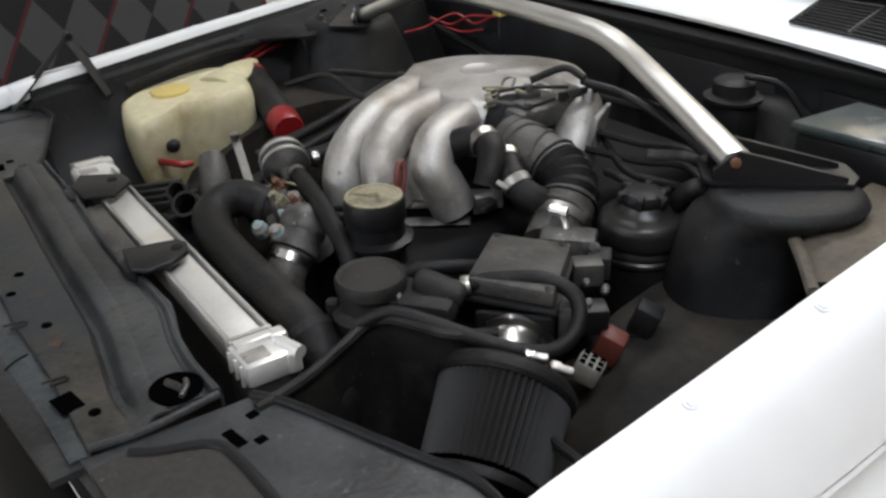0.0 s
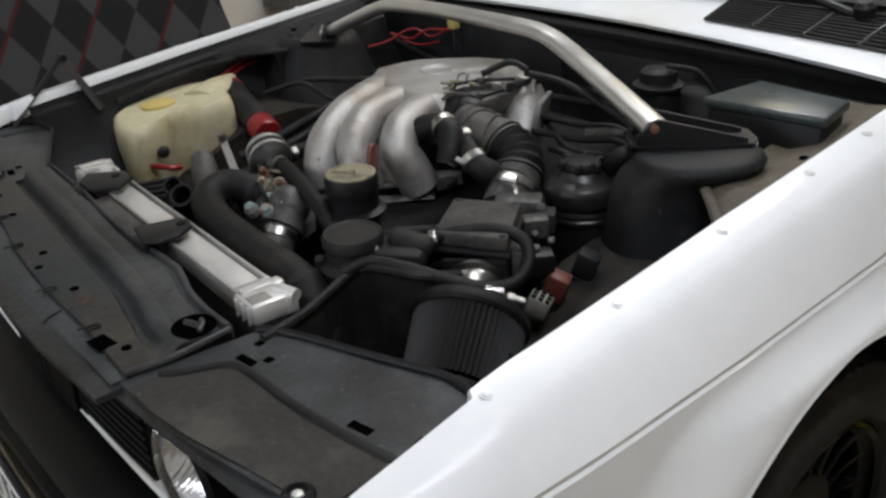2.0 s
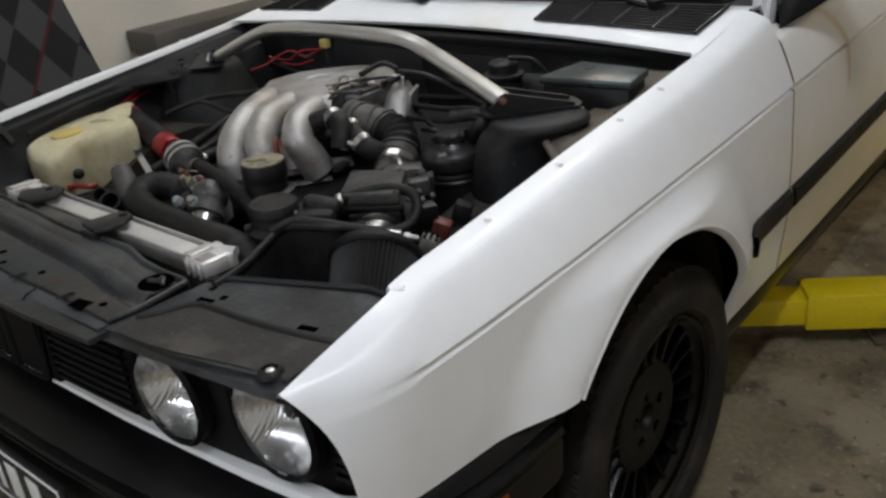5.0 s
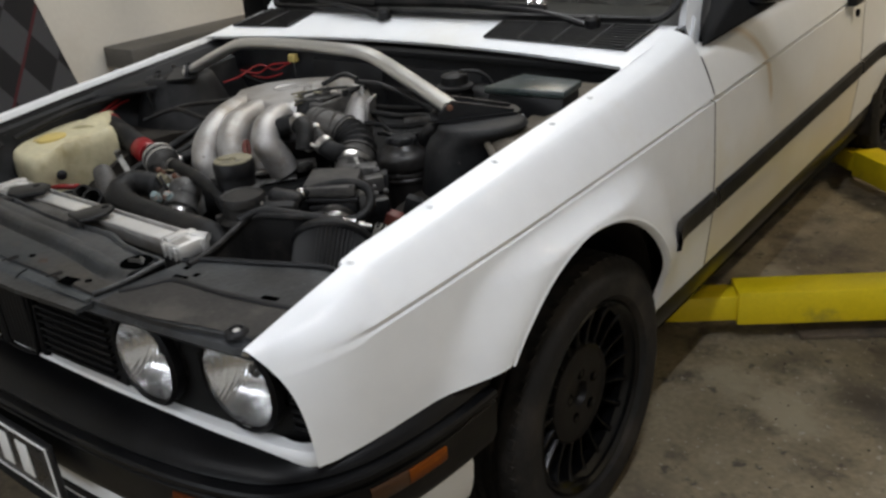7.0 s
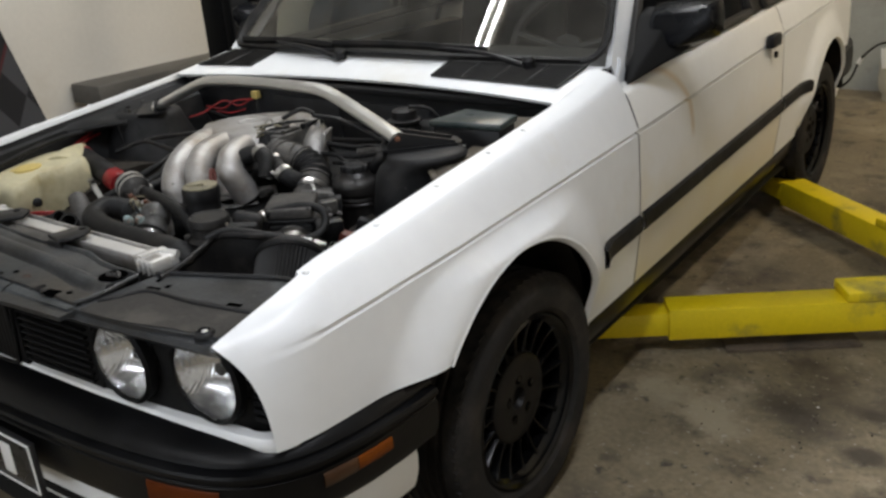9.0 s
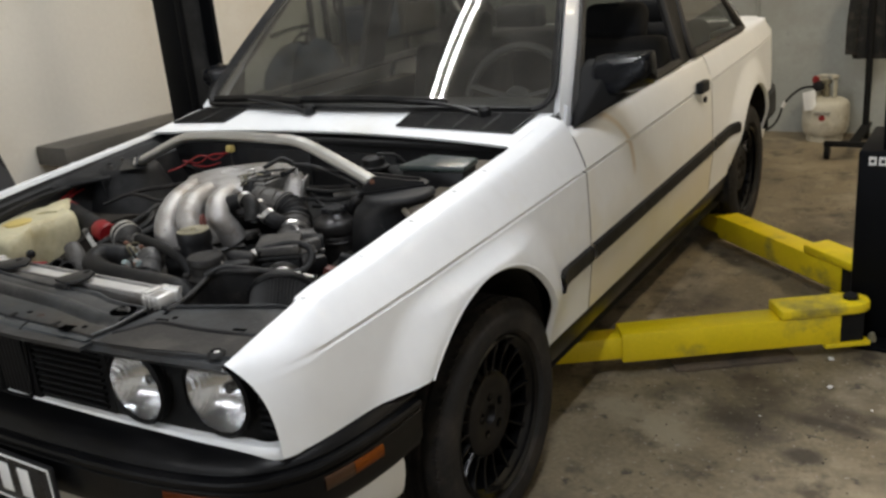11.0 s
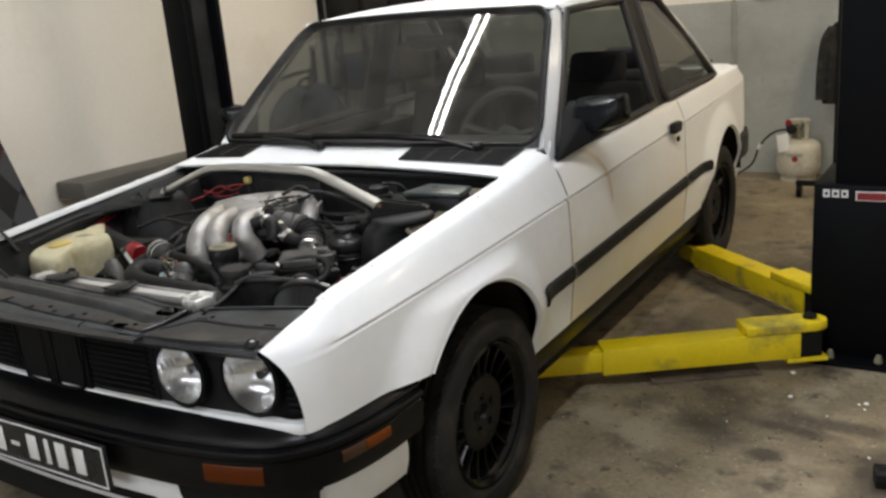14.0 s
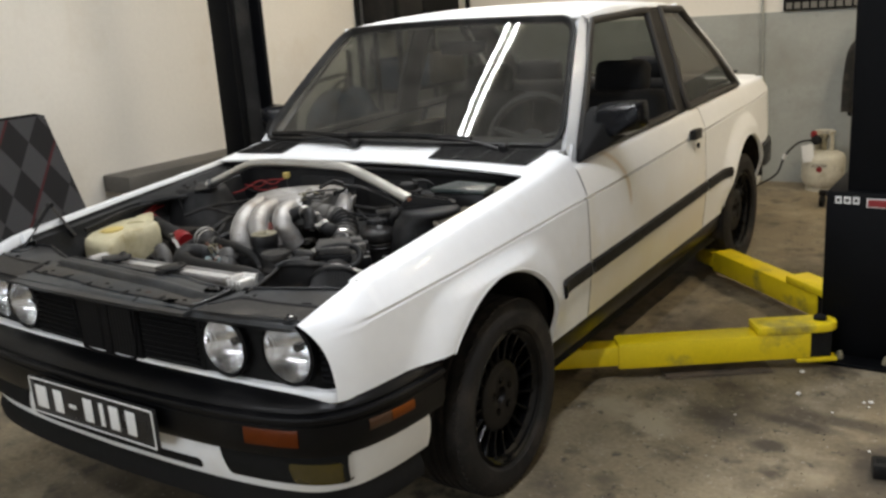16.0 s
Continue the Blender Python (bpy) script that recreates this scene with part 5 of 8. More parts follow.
# strut brace, a thing bolted on to the towers
brace = thing("strut_brace", (0, 0.15, 0.9), "bare aluminium strut tower brace with black end brackets", "strut brace")
part("brace_tube", tube([(-0.515, 0.160, 0.838), (-0.47, 0.164, 0.856), (-0.32, 0.172, 0.915), (-0.25, 0.176, 0.926), (-0.14, 0.178, 0.930), (0.08, 0.172, 0.930), (0.150, 0.168, 0.925), (0.205, 0.155, 0.914), (0.27, 0.128, 0.9035), (0.38, 0.080, 0.886), (0.484, 0.034, 0.869)], 0.0205, 20, 5, flat=0.66), BAR, brace, "satin aluminium tube")
for s in (1, -1):
    mv = Vector((0, 0, 0)) if s > 0 else Vector((0.04, 0.085, -0.016))
    for off in (0.0, 1.0) if s > 0 else (1.0,):
        p0 = Vector((0.470 - 0.032 * off, 0.010 + 0.032 * off, 0.849))
        p1 = Vector((0.575 - 0.030 * off, 0.115 + 0.030 * off, 0.849))
        apex = Vector((0.489 - 0.032 * off, 0.031 + 0.032 * off, 0.884))
        side = Vector((0.0025, -0.0025, 0))
        b = bmesh.new()
        ends = [b.verts.new(Vector((s * (q.x + mv.x), q.y + mv.y, q.z + mv.z))) for q in (p0 + side, p1 + side, p1 + side + Vector((0, 0, 0.006)), apex + side, p0 + side + Vector((0, 0, 0.012)))]
        f = b.faces.new(ends)
        e = bmesh.ops.extrude_face_region(b, geom=[f])
        bmesh.ops.translate(b, vec=(-s * 0.005, 0.005, 0), verts=[v for v in e["geom"] if isinstance(v, bmesh.types.BMVert)])
        part("brace_bracket", b, PLASTIC, brace, "black steel bracket")
    b = slab([(s * (x + mv.x), y + mv.y) for x, y in ((0.464, 0.002), (0.480, 0.006), (0.585, 0.112), (0.578, 0.135), (0.548, 0.158), (0.530, 0.158), (0.418, 0.058), (0.424, 0.040))], 0.8455 + mv.z, 0.850 + mv.z)
    part("brace_plate", b, PLASTIC, brace)
    bc = Vector((s * (0.4865 + mv.x - 0.032 * (s < 0)), 0.0265 + mv.y + 0.032 * (s < 0), 0.872 + mv.z))
    part("brace_bolt", lathe([(0.0065, 0), (0.0065, 0.006), (0.003, 0.008)], bc, bc + Vector((s, -1, 0)), 8), RUSTY if s > 0 else CHROME, brace, "rusty bolt")

# front panels over the lamps
out = [(0.352, -0.700), (0.50, -0.690), (0.60, -0.670), (0.667, -0.655), (0.667, -0.455), (0.60, -0.447), (0.545, -0.466), (0.48, -0.490), (0.40, -0.520), (0.368, -0.540)]
ridge = [(0.372, -0.662), (0.388, -0.642), (0.411, -0.598), (0.45, -0.590), (0.52, -0.588), (0.60, -0.578), (0.666, -0.566)]
for s in (1, -1):
    ol = [(s * x, y) for x, y in out]
    lp = part("lamp_panel", slab(ol if s > 0 else ol[::-1], 0.744, 0.752), NOSE, car, "dusty black pressed steel panel")
    b = bmesh.new()
    shelf = out[:4] + ridge[::-1]
    sheet([[Vector((s * x, -0.697 + 0.045 * ramp01((x - 0.4) / 0.3), 0.7535)), Vector((s * x, 0.5 * (y - 0.68), 0.7545)), Vector((s * x, y - 0.004, 0.7535))] for x, y in [(p.x, p.y) for p in smooth_path([(x, y, 0) for x, y in ridge], 3)]], b)
    part("panel_shelf", b, SHELF, lp, "dust-coated grey-brown shelf")
    part("panel_flange", tube([(s * x, y, 0.755) for x, y in out[4:]], 0.0045, 8, 3), PLASTIC, lp)
    part("panel_rib", tube([(s * x, y, 0.7545) for x, y in ridge], 0.0055, 8, 4, flat=0.7), PLASTIC, lp)
    for x, y, turn, ln in ((0.413, -0.580, 8, 0.015), (0.393, -0.552, 8, 0.006), (0.430, -0.562, 8, 0.006), (0.597, -0.560, 12, 0.015), (0.655, -0.53, 10, 0.007)):
        part("panel_slot", box(-ln, ln, -0.0065, 0.0065, 0.0, 0.006, 0.002, 1, pose(s * x, y, 0.7472, 0, 0, turn * s)), HOLE, lp)
    part("fender_catch", lathe([(0.017, 0), (0.015, 0.005), (0.010, 0.008), (0.009, 0.004), (0.001, 0.004)], (s * 0.637, -0.655, 0.752), (s * 0.637, -0.655, 2), 18), PLASTIC, lp)
    part("catch_pin", lathe([(0.006, 0), (0.005, 0.003), (0.001, 0.004)], (s * 0.640, -0.657, 0.757), (s * 0.640, -0.657, 2), 12), TANK, lp)

# radiator cover panel
BACK_EDGE = ((-0.36, -0.522), (-0.19, -0.527), (-0.02, -0.543), (0.033, -0.545), (0.109, -0.538), (0.173, -0.537), (0.239, -0.556), (0.293, -0.562), (0.352, -0.562))
VALLEY = ((-0.36, -0.583), (-0.24, -0.590), (-0.03, -0.606), (0.145, -0.617), (0.224, -0.630), (0.282, -0.640), (0.334, -0.644), (0.352, -0.645))
FLANGE = ((-0.36, -0.652), (-0.17, -0.661), (-0.07, -0.676), (0.074, -0.685), (0.222, -0.684), (0.352, -0.690))
plate_rows, strip_rows, front_rows = [], [], []
for x in np.linspace(-0.36, 0.352, 72):
    yb, yv, yf = lerp(BACK_EDGE, x), lerp(VALLEY, x), lerp(FLANGE, x)
    fade = 1 - ramp01((x - 0.27) / 0.07)
    plate_rows.append([Vector((x, yv + d, z)) for d, z in ((-0.003, 0.7555 - 0.0100 * fade), (0.002, 0.7558 - 0.0115 * fade), (0.007, 0.7575 - 0.0095 * fade), (0.010, 0.7600 - 0.0040 * fade), (0.013, 0.7630), (0.017, 0.7655), (0.023, 0.7660), (0.028, 0.7652), (0.031, 0.7636), (0.034, 0.7640))])
    plate_rows[-1] += [Vector((x, yv + 0.034 + (yb - yv - 0.034) * t, z)) for t, z in ((0.15, 0.7650), (0.40, 0.7650), (0.62, 0.7640), (0.70, 0.7600), (0.76, 0.7595), (0.84, 0.7660), (0.92, 0.7665), (0.98, 0.7640), (1.0, 0.757), (1.01, 0.738))]
    strip_rows.append([Vector((x, y, z)) for y, z in ((yf - 0.001, 0.7490), (yf, 0.7565), (yf + 0.004, 0.7580), (yf + 0.5 * (yv - yf), 0.7570), (yv - 0.014, 0.7575), (yv - 0.009, 0.7570), (yv - 0.003, 0.7555 - 0.0100 * fade))])
    front_rows.append([Vector((x, y, z)) for y, z in ((-0.716 + 0.012 * (x / 0.36) ** 2, 0.7485), (-0.708, 0.7530), (yf - 0.014, 0.7540), (yf - 0.006, 0.7535), (yf + 0.002, 0.7510))])
STRIP = layered(mat("rust_dusted_nose_steel", (0.037, 0.034, 0.030), 0.45, vary=0.5, scale=16, fine=130, bump=0.4, spec=0.28), ((6.0, 10, 0.46, 0.62, (0.020, 0.024, 0.028)), (16.0, 9, 0.56, 0.70, (0.055, 0.044, 0.032)), (70.0, 6, 0.60, 0.70, (0.010, 0.010, 0.010)), (22.0, 8, 0.68, 0.74, (0.070, 0.030, 0.016))))
FRONTM = layered(mat("scuffed_grey_nose_steel", (0.031, 0.035, 0.038), 0.44, vary=0.5, scale=14, fine=140, bump=0.4, spec=0.38), ((7.0, 10, 0.48, 0.66, (0.050, 0.055, 0.056)), (30.0, 8, 0.60, 0.70, (0.11, 0.115, 0.115)), (60.0, 7, 0.58, 0.70, (0.009, 0.009, 0.0095))))
cover = part("radiator_cover", sheet(plate_rows, thick=0.003), NOSE, car, "scuffed black radiator cover panel", 35)
part("cover_strip", sheet(strip_rows, thick=0.002), STRIP, cover, "rust-dusted black strip", 35)
part("cover_front", sheet(front_rows, thick=0.002), FRONTM, cover, "scuffed grey front strip", 35)
lh0 = Vector((0.326, -0.597, 0.7655))
part("latch_hole", lathe([(0.026, -0.0006), (0.0255, 0.0014), (0.0235, 0.0018), (0.0225, 0.0006), (0.0005, 0.0006)], lh0, lh0 + Vector((0, 0, 1)), 28, caps=False), HOLE, cover)
part("latch_spring", tube([lh0 + Vector((-0.012 + 0.0011 * k, 0.0035 * math.cos(k * 1.6) - 0.004 + 0.0004 * k, 0.003 + 0.003 * math.sin(k * 1.6))) for k in range(20)], 0.0013, 6, 2), GRIMY, cover, "dull latch spring")
part("latch_pin", tube([lh0 + Vector((-0.004, 0.012, 0.002)), lh0 + Vector((0.008, 0.008, 0.004)), lh0 + Vector((0.018, -0.002, 0.002))], 0.0028, 8, 3), GRIMY, cover)
for x, y in ((-0.025, -0.652), (0.018, -0.672), (0.114, -0.659), (0.300, -0.668), (-0.20, -0.640), (-0.30, -0.632)):
    part("cover_hole", lathe([(0.0062, 0), (0.0058, 0.0010), (0.0005, 0.0010)], (x, y, 0.7573), (x, y, 2), 10, caps=False), HOLE, cover)
for x, y, turn in ((0.093, -0.687, 70), (0.228, -0.684, 75), (-0.075, -0.677, 80), (-0.20, -0.661, 70), (-0.31, -0.656, 80)):
    part("cover_clip", tube([pose(x, y, 0.7580, 0, 0, turn) @ Vector(q) for q in ((-0.012, 0.004, 0), (0.010, 0.004, 0.0015), (0.013, 0.0, 0.0015), (0.010, -0.004, 0.0015), (-0.004, -0.004, 0.0))], 0.0013, 6, 3), DULL, cover)
part("cover_notch", box(-0.016, 0.016, -0.011, 0.011, 0.0, 0.0016, 0.0006, 1, pose(0.269, -0.684, 0.7572, 0, 0, 8)), HOLE, cover, "dark cut-out")
b = bmesh.new()
for k in range(14):
    a = 2 * math.pi * k / 14
    b.verts.new((0.154 + (0.011 + 0.003 * math.sin(3 * a + 1)) * math.cos(a), -0.662 + (0.007 + 0.002 * math.cos(4 * a)) * math.sin(a), 0.7580))
b.faces.new(b.verts[:])
part("rust_patch", b, mat("dull_rust_stain", (0.050, 0.026, 0.018), 0.8, vary=0.5, scale=60, fine=300, bump=0.4, tint=(0.02, 0.017, 0.015), stain=0.6), cover, "dull rust patch")
part("cover_edge", tube([(0.346, -0.69, 0.755), (0.356, -0.64, 0.757), (0.353, -0.566, 0.760)], 0.0045, 8, 3), NOSE, cover)
part("nose_seam", tube([(0.153, -0.690, 0.7545), (0.158, -0.705, 0.7545), (0.162, -0.716, 0.751)], 0.0011, 6, 3), VOID, cover)
part("front_shelf", slab([(-0.36, -0.728), (-0.2, -0.738), (0.2, -0.738), (0.36, -0.728), (0.36, -0.69), (-0.36, -0.69)], 0.742, 0.750), NOSE, car)

# bonnet hinge arms near the passenger-side lamp
for a, c, w in (((-0.668, -0.518, 0.738), (-0.690, -0.366, 0.869), 0.012), ((-0.690, -0.368, 0.868), (-0.640, -0.327, 0.757), 0.013)):
    part("bonnet_hinge", tube([a, c], w, 4, 1, flat=0.3), PLASTIC, car, "black bonnet hinge arm")
part("hinge_pin", lathe([(0.007, -0.012), (0.007, 0.012)], (-0.690, -0.367, 0.866), (0, -0.367, 0.866), 10), PLASTIC, car)
part("hinge_foot", box(-0.69, -0.63, -0.53, -0.47, 0.740, 0.756, 0.004), NOSE, car)

# ---- radiator ----
SKEW = Matrix.Translation((0.0, -0.488, 0)) @ Matrix.Rotation(radians(-3.2), 4, "Z") @ Matrix.Rotation(radians(-1.4), 4, "Y")
rad = thing("radiator", (0, -0.49, 0.4), "bare aluminium radiator with cast end tanks and black brackets", "radiator")


def radpart(name, bm, material, parent, label=""):
    bmesh.ops.transform(bm, matrix=SKEW, verts=bm.verts[:])
    return part(name, bm, material, parent, label)


radpart("core", box(-0.26, 0.315, -0.024, 0.024, 0.30, 0.745), DULL, rad)
radpart("top_tank", box(-0.262, 0.322, -0.0185, 0.0185, 0.738, 0.760, 0.003), TANK, rad, "bright aluminium top tank")
for yy in (-0.0225, 0.0225):
    radpart("tank_rail", box(-0.262, 0.322, yy - 0.002, yy + 0.002, 0.736, 0.765, 0.001), ALLOY, rad)
for x0, x1 in ((0.316, 0.372), (-0.316, -0.256)):
    e = radpart("end_tank", box(x0, x1, -0.027, 0.027, 0.736, 0.763, 0.006), TANK, rad, "bright cast end tank")
    # The lower tank is coloured black for the shade down in the bay.
    radpart("tank_side", box(x0 + 0.003, x1 - 0.003, -0.028, 0.028, 0.30, 0.74, 0.006), DULL, rad)
    radpart("tank_lug", box(x0 + 0.006, x0 + 0.020, -0.022, 0.018, 0.762, 0.768, 0.002), TANK, e)
    radpart("tank_lug", box(x0 + 0.004, x0 + 0.024, 0.014, 0.034, 0.740, 0.767, 0.004), TANK, e)
    radpart("tank_lug", box(x0 + 0.030, x1 + 0.002, 0.016, 0.032, 0.738, 0.762, 0.003), TANK, e)
    radpart("tank_lug", box(x0 - 0.005, x0 + 0.001, -0.026, 0.026, 0.742, 0.766, 0.002), ALLOY, e)
    radpart("tank_pocket", box(x1 - 0.030, x1 - 0.008, -0.022, 0.004, 0.7615, 0.7640, 0.0008), ALLOY, e)
    for k in range(3):
        radpart("tank_rib", box(x0 + 0.010 + 0.016 * k, x0 + 0.014 + 0.016 * k, -0.030, -0.026, 0.736, 0.760, 0.001), TANK, e)
radpart("outlet_stub", tube([(0.345, 0.020, 0.762), (0.374, 0.030, 0.760)], 0.008, 12, 1), TANK, rad)
for x, ol in ((0.095, [(-0.040, -0.052), (0.018, -0.060), (0.036, -0.044), (0.036, -0.016), (0.016, 0.012), (-0.008, 0.018), (-0.024, 0.010)]), (-0.18, [(-0.052, -0.030), (-0.018, -0.052), (0.034, -0.048), (0.056, -0.010), (0.020, 0.024), (-0.014, 0.022)])):
    bk = radpart("radiator_bracket", slab([(x + a, c) for a, c in ol], 0.769, 0.777, None, 0.003), PLASTIC, rad, "black plastic bracket")
    radpart("bracket_bolt", lathe([(0.007, 0), (0.007, 0.003)], (x + 0.002, 0.002, 0.7755), (x + 0.002, 0.002, 2), 12), VOID, bk)
    radpart("bracket_leg", box(x - 0.025, x + 0.02, -0.064, -0.052, 0.72, 0.772, 0.004), PLASTIC, bk)
radpart("air_seal", box(-0.135, 0.060, -0.062, -0.028, 0.735, 0.764, 0.004), CUFF, rad, "black foam strip")

# ---- heat shield and cone air filter ----
pts = [(0.388, -0.545), (0.384, -0.49), (0.368, -0.435), (0.362, -0.395), (0.395, -0.368), (0.43, -0.345), (0.45, -0.30)]
path = smooth_path([(x, y, 0) for x, y in pts], 4)
rows = [[Vector((p.x, p.y, z)) for z in (0.42, 0.55, 0.66, lerp([(-0.545, 0.752), (-0.43, 0.765), (-0.38, 0.776), (-0.30, 0.762)], p.y))] for p in path]
hs = thing("heat_shield", (0.37, -0.43, 0.42), "black sheet metal heat shield with rubber edging", "heat shield")
part("shield_sheet", sheet(rows, thick=0.002), DULL, hs)
part("rubber_edging", tube([r[-1] for r in rows], 0.006, 8, 2), RUBBER, hs)
a, c = Vector((0.472, -0.306, 0.710)), Vector((0.526, -0.390, 0.656))
flt = thing("air_filter", c, "black pleated cone air filter with rubber ends", "air filter")
m = frame_of(a, c)
L = (c - a).length
n = 58
b = bmesh.new()
rings = []
for h in (0.012, L - 0.012):
    r0 = 0.072 + (0.064 - 0.072) * h / L
    rings.append([b.verts.new(m @ Vector(((r0 - 0.0058 * (k % 2)) * math.cos(math.pi * k / n), (r0 - 0.0058 * (k % 2)) * math.sin(math.pi * k / n), h))) for k in range(2 * n)])
for k in range(2 * n):
    b.faces.new((rings[0][k], rings[0][(k + 1) % (2 * n)], rings[1][(k + 1) % (2 * n)], rings[1][k]))
part("pleats", b, mat("black_filter_gauze", (0.0103, 0.0101, 0.0100), 0.75, vary=0.2, scale=30, fine=250, bump=0.3), flt, "", 20)
part("filter_collar", lathe([(0.036, -0.022), (0.045, -0.012), (0.070, -0.006), (0.0755, 0.001), (0.0755, 0.009), (0.072, 0.013)], a, c, 40), RUBBER, flt)
part("filter_end", lathe([(0.0635, -0.006), (0.0645, -0.001), (0.063, 0.004), (0.05, 0.007), (0.02, 0.008)], c, c + (c - a), 40), RUBBER, flt)
part("hose_clamp", lathe([(0.0385, -0.022), (0.0385, -0.010)], a + (a - c).normalized() * 0.012, c, 32, caps=False), CHROME, flt, "steel hose clamp")
for p, q in (((0.498, -0.288, 0.752), (0.515, -0.270, 0.748)), ((0.522, -0.276, 0.744), (0.536, -0.262, 0.738))):
    part("clamp_screw", lathe([(0.004, -0.014), (0.0075, -0.012), (0.0075, -0.003), (0.0055, -0.002), (0.0055, 0.010), (0.003, 0.012)], p, q, 10), CHROME, flt)
# intake adapter ring
d = (Vector((0.405, -0.225, 0.735)) - a).normalized()
ad = thing("intake_adapter", a + d * 0.05, "polished aluminium intake adapter flange", "intake adapter")
part("adapter_ring", lathe([(0.036, 0), (0.036, 0.035), (0.044, 0.038), (0.044, 0.044)], a + d * 0.018, a + d, 32), CHROME, ad)
part("adapter_flange", box(-0.043, 0.043, -0.043, 0.043, 0, 0.008, 0.006, 2, frame_of(a + d * 0.058, a + d)), TOWER, ad)

# ---- air flow meter ----
afm = thing("air_flow_meter", (0.385, -0.21, 0.70), "dusty grey air flow meter box with hoses", "air flow meter")
ol = [(0.311, -0.190), (0.392, -0.140), (0.458, -0.232), (0.372, -0.280)]
part("meter_lid", slab(ol, 0.776, 0.796, None, 0.004), METER, afm, "dusty dark grey plastic lid")
part("meter_body", slab([(0.318, -0.192), (0.390, -0.148), (0.448, -0.230), (0.372, -0.270)], 0.69, 0.776, None, 0.004), DULL, afm)
part("meter_rim", slab([(0.306, -0.190), (0.393, -0.135), (0.463, -0.232), (0.371, -0.286)], 0.768, 0.775, None, 0.002), TOWER, afm)
part("meter_plug", box(-0.016, 0.016, -0.026, 0.026, 0, 0.034, 0.006, 2, pose(0.446, -0.172, 0.718, 0, 0, -35)), PLASTIC, afm, "black plug")
part("meter_plug", box(-0.014, 0.014, -0.018, 0.018, 0, 0.03, 0.004, 2, pose(0.405, -0.128, 0.745, 0, 0, -35)), GRIMY, afm)

for x, y in ((0.322, -0.192), (0.388, -0.150), (0.448, -0.230), (0.374, -0.270)):
    part("lid_screw", lathe([(0.005, 0), (0.005, 0.002), (0.002, 0.003)], (x, y, 0.7945), (x, y, 2), 8), DULL, afm)
for x, y, z in ((0.425, -0.150, 0.76), (0.440, -0.135, 0.75), (0.462, -0.185, 0.765), (0.47, -0.205, 0.752), (0.425, -0.118, 0.74)):
    p = Vector((x, y, z))
    part("meter_bolt", lathe([(0.0055, 0), (0.0055, 0.007), (0.003, 0.009)], p, p + Vector((0.6, -0.4, 0.8)), 6), GRIMY, afm)

part("meter_neck", box(-0.034, 0.034, -0.020, 0.020, 0, 0.040, 0.005, 2, pose(0.352, -0.106, 0.742, 0, 0, 40)), GRIMYALLOY, afm, "grimy alloy meter neck")
part("neck_stud", lathe([(0.008, 0), (0.008, 0.006), (0.005, 0.007), (0.005, 0.010), (0.003, 0.010)], (0.388, -0.098, 0.772), (0.42, -0.14, 0.80), 6), GRIMY, afm)
part("neck_plug", box(-0.014, 0.014, -0.016, 0.016, 0, 0.030, 0.003, 2, pose(0.398, -0.100, 0.742, 0, 0, 40)), TOWER, afm)
part("meter_terminal", box(-0.020, 0.020, -0.008, 0.008, 0, 0.040, 0.003, 2, pose(0.452, -0.205, 0.735, 0, 0, -52)), GRIMY, afm)
afm.location += Vector((0.013, -0.008, 0))

# ---- intake boot ----
boot = thing("intake_boot", (0.3, -0.06, 0.78), "ribbed black rubber intake boot with steel clamps", "intake hose")
cl = smooth_path([(0.168, -0.014, 0.832), (0.212, -0.014, 0.828), (0.257, -0.011, 0.818), (0.292, -0.022, 0.801), (0.313, -0.053, 0.778), (0.332, -0.090, 0.758)], 12)
cl = [p + Vector((-0.003, -0.018, -0.013)) for p in cl]
def section(k0, k1, material, label, radii, name="hose_section"):
    return part(name, tube(cl[k0 : k1 + 1], 0.04, 28, 1, radii=radii), material, boot, label)


section(0, 24, CUFF, "dusty grey-brown rubber cuff", [0.037, 0.038, 0.036, 0.037, 0.039])
section(22, 42, RUBBER, "black rubber bellows", [0.0360 + 0.0050 * (0.5 + 0.5 * math.cos(2 * math.pi * j / 4)) for j in range(21)], "bellows")
section(40, len(cl) - 1, CUFF, "dusty grey-brown rubber cuff", [0.038, 0.037, 0.036, 0.036, 0.036])
for k0, turn in ((9, 0.5), (16, -0.5), (46, 0.4)):
    d = (cl[k0 + 1] - cl[k0]).normalized()
    side = d.cross(Vector((0, 0, 1))).normalized()
    up_ = side.cross(d)
    part("rubber_rib", tube([cl[k0] + d * (turn * 0.03 * (j / 4 - 0.5)) + 0.0378 * (math.cos(0.5 + 0.55 * j) * side + math.sin(0.5 + 0.55 * j) * up_) for j in range(5)], 0.003, 6, 4), CUFF, boot)
for k in (3, 50):
    d = (cl[k + 1] - cl[k]).normalized()
    part("hose_clamp", lathe([(0.0375, -0.008), (0.0392, -0.007), (0.0392, 0.007), (0.0375, 0.008)], cl[k], cl[k] + d, 32, caps=False), CHROME if k > 9 else GRIMY, boot, "steel hose clamp")
part("clamp_screw", tube([cl[50] + Vector((0.012, -0.03, 0.035)), cl[50] + Vector((0.032, -0.02, 0.034))], 0.006, 8, 1), CHROME, boot)
part("clamp_tail", tube([cl[50] + Vector((0.026, -0.024, 0.032)), cl[50] + Vector((0.040, -0.030, 0.024)), cl[50] + Vector((0.050, -0.036, 0.006))], 0.0035, 8, 4, flat=0.4), CHROME, boot)

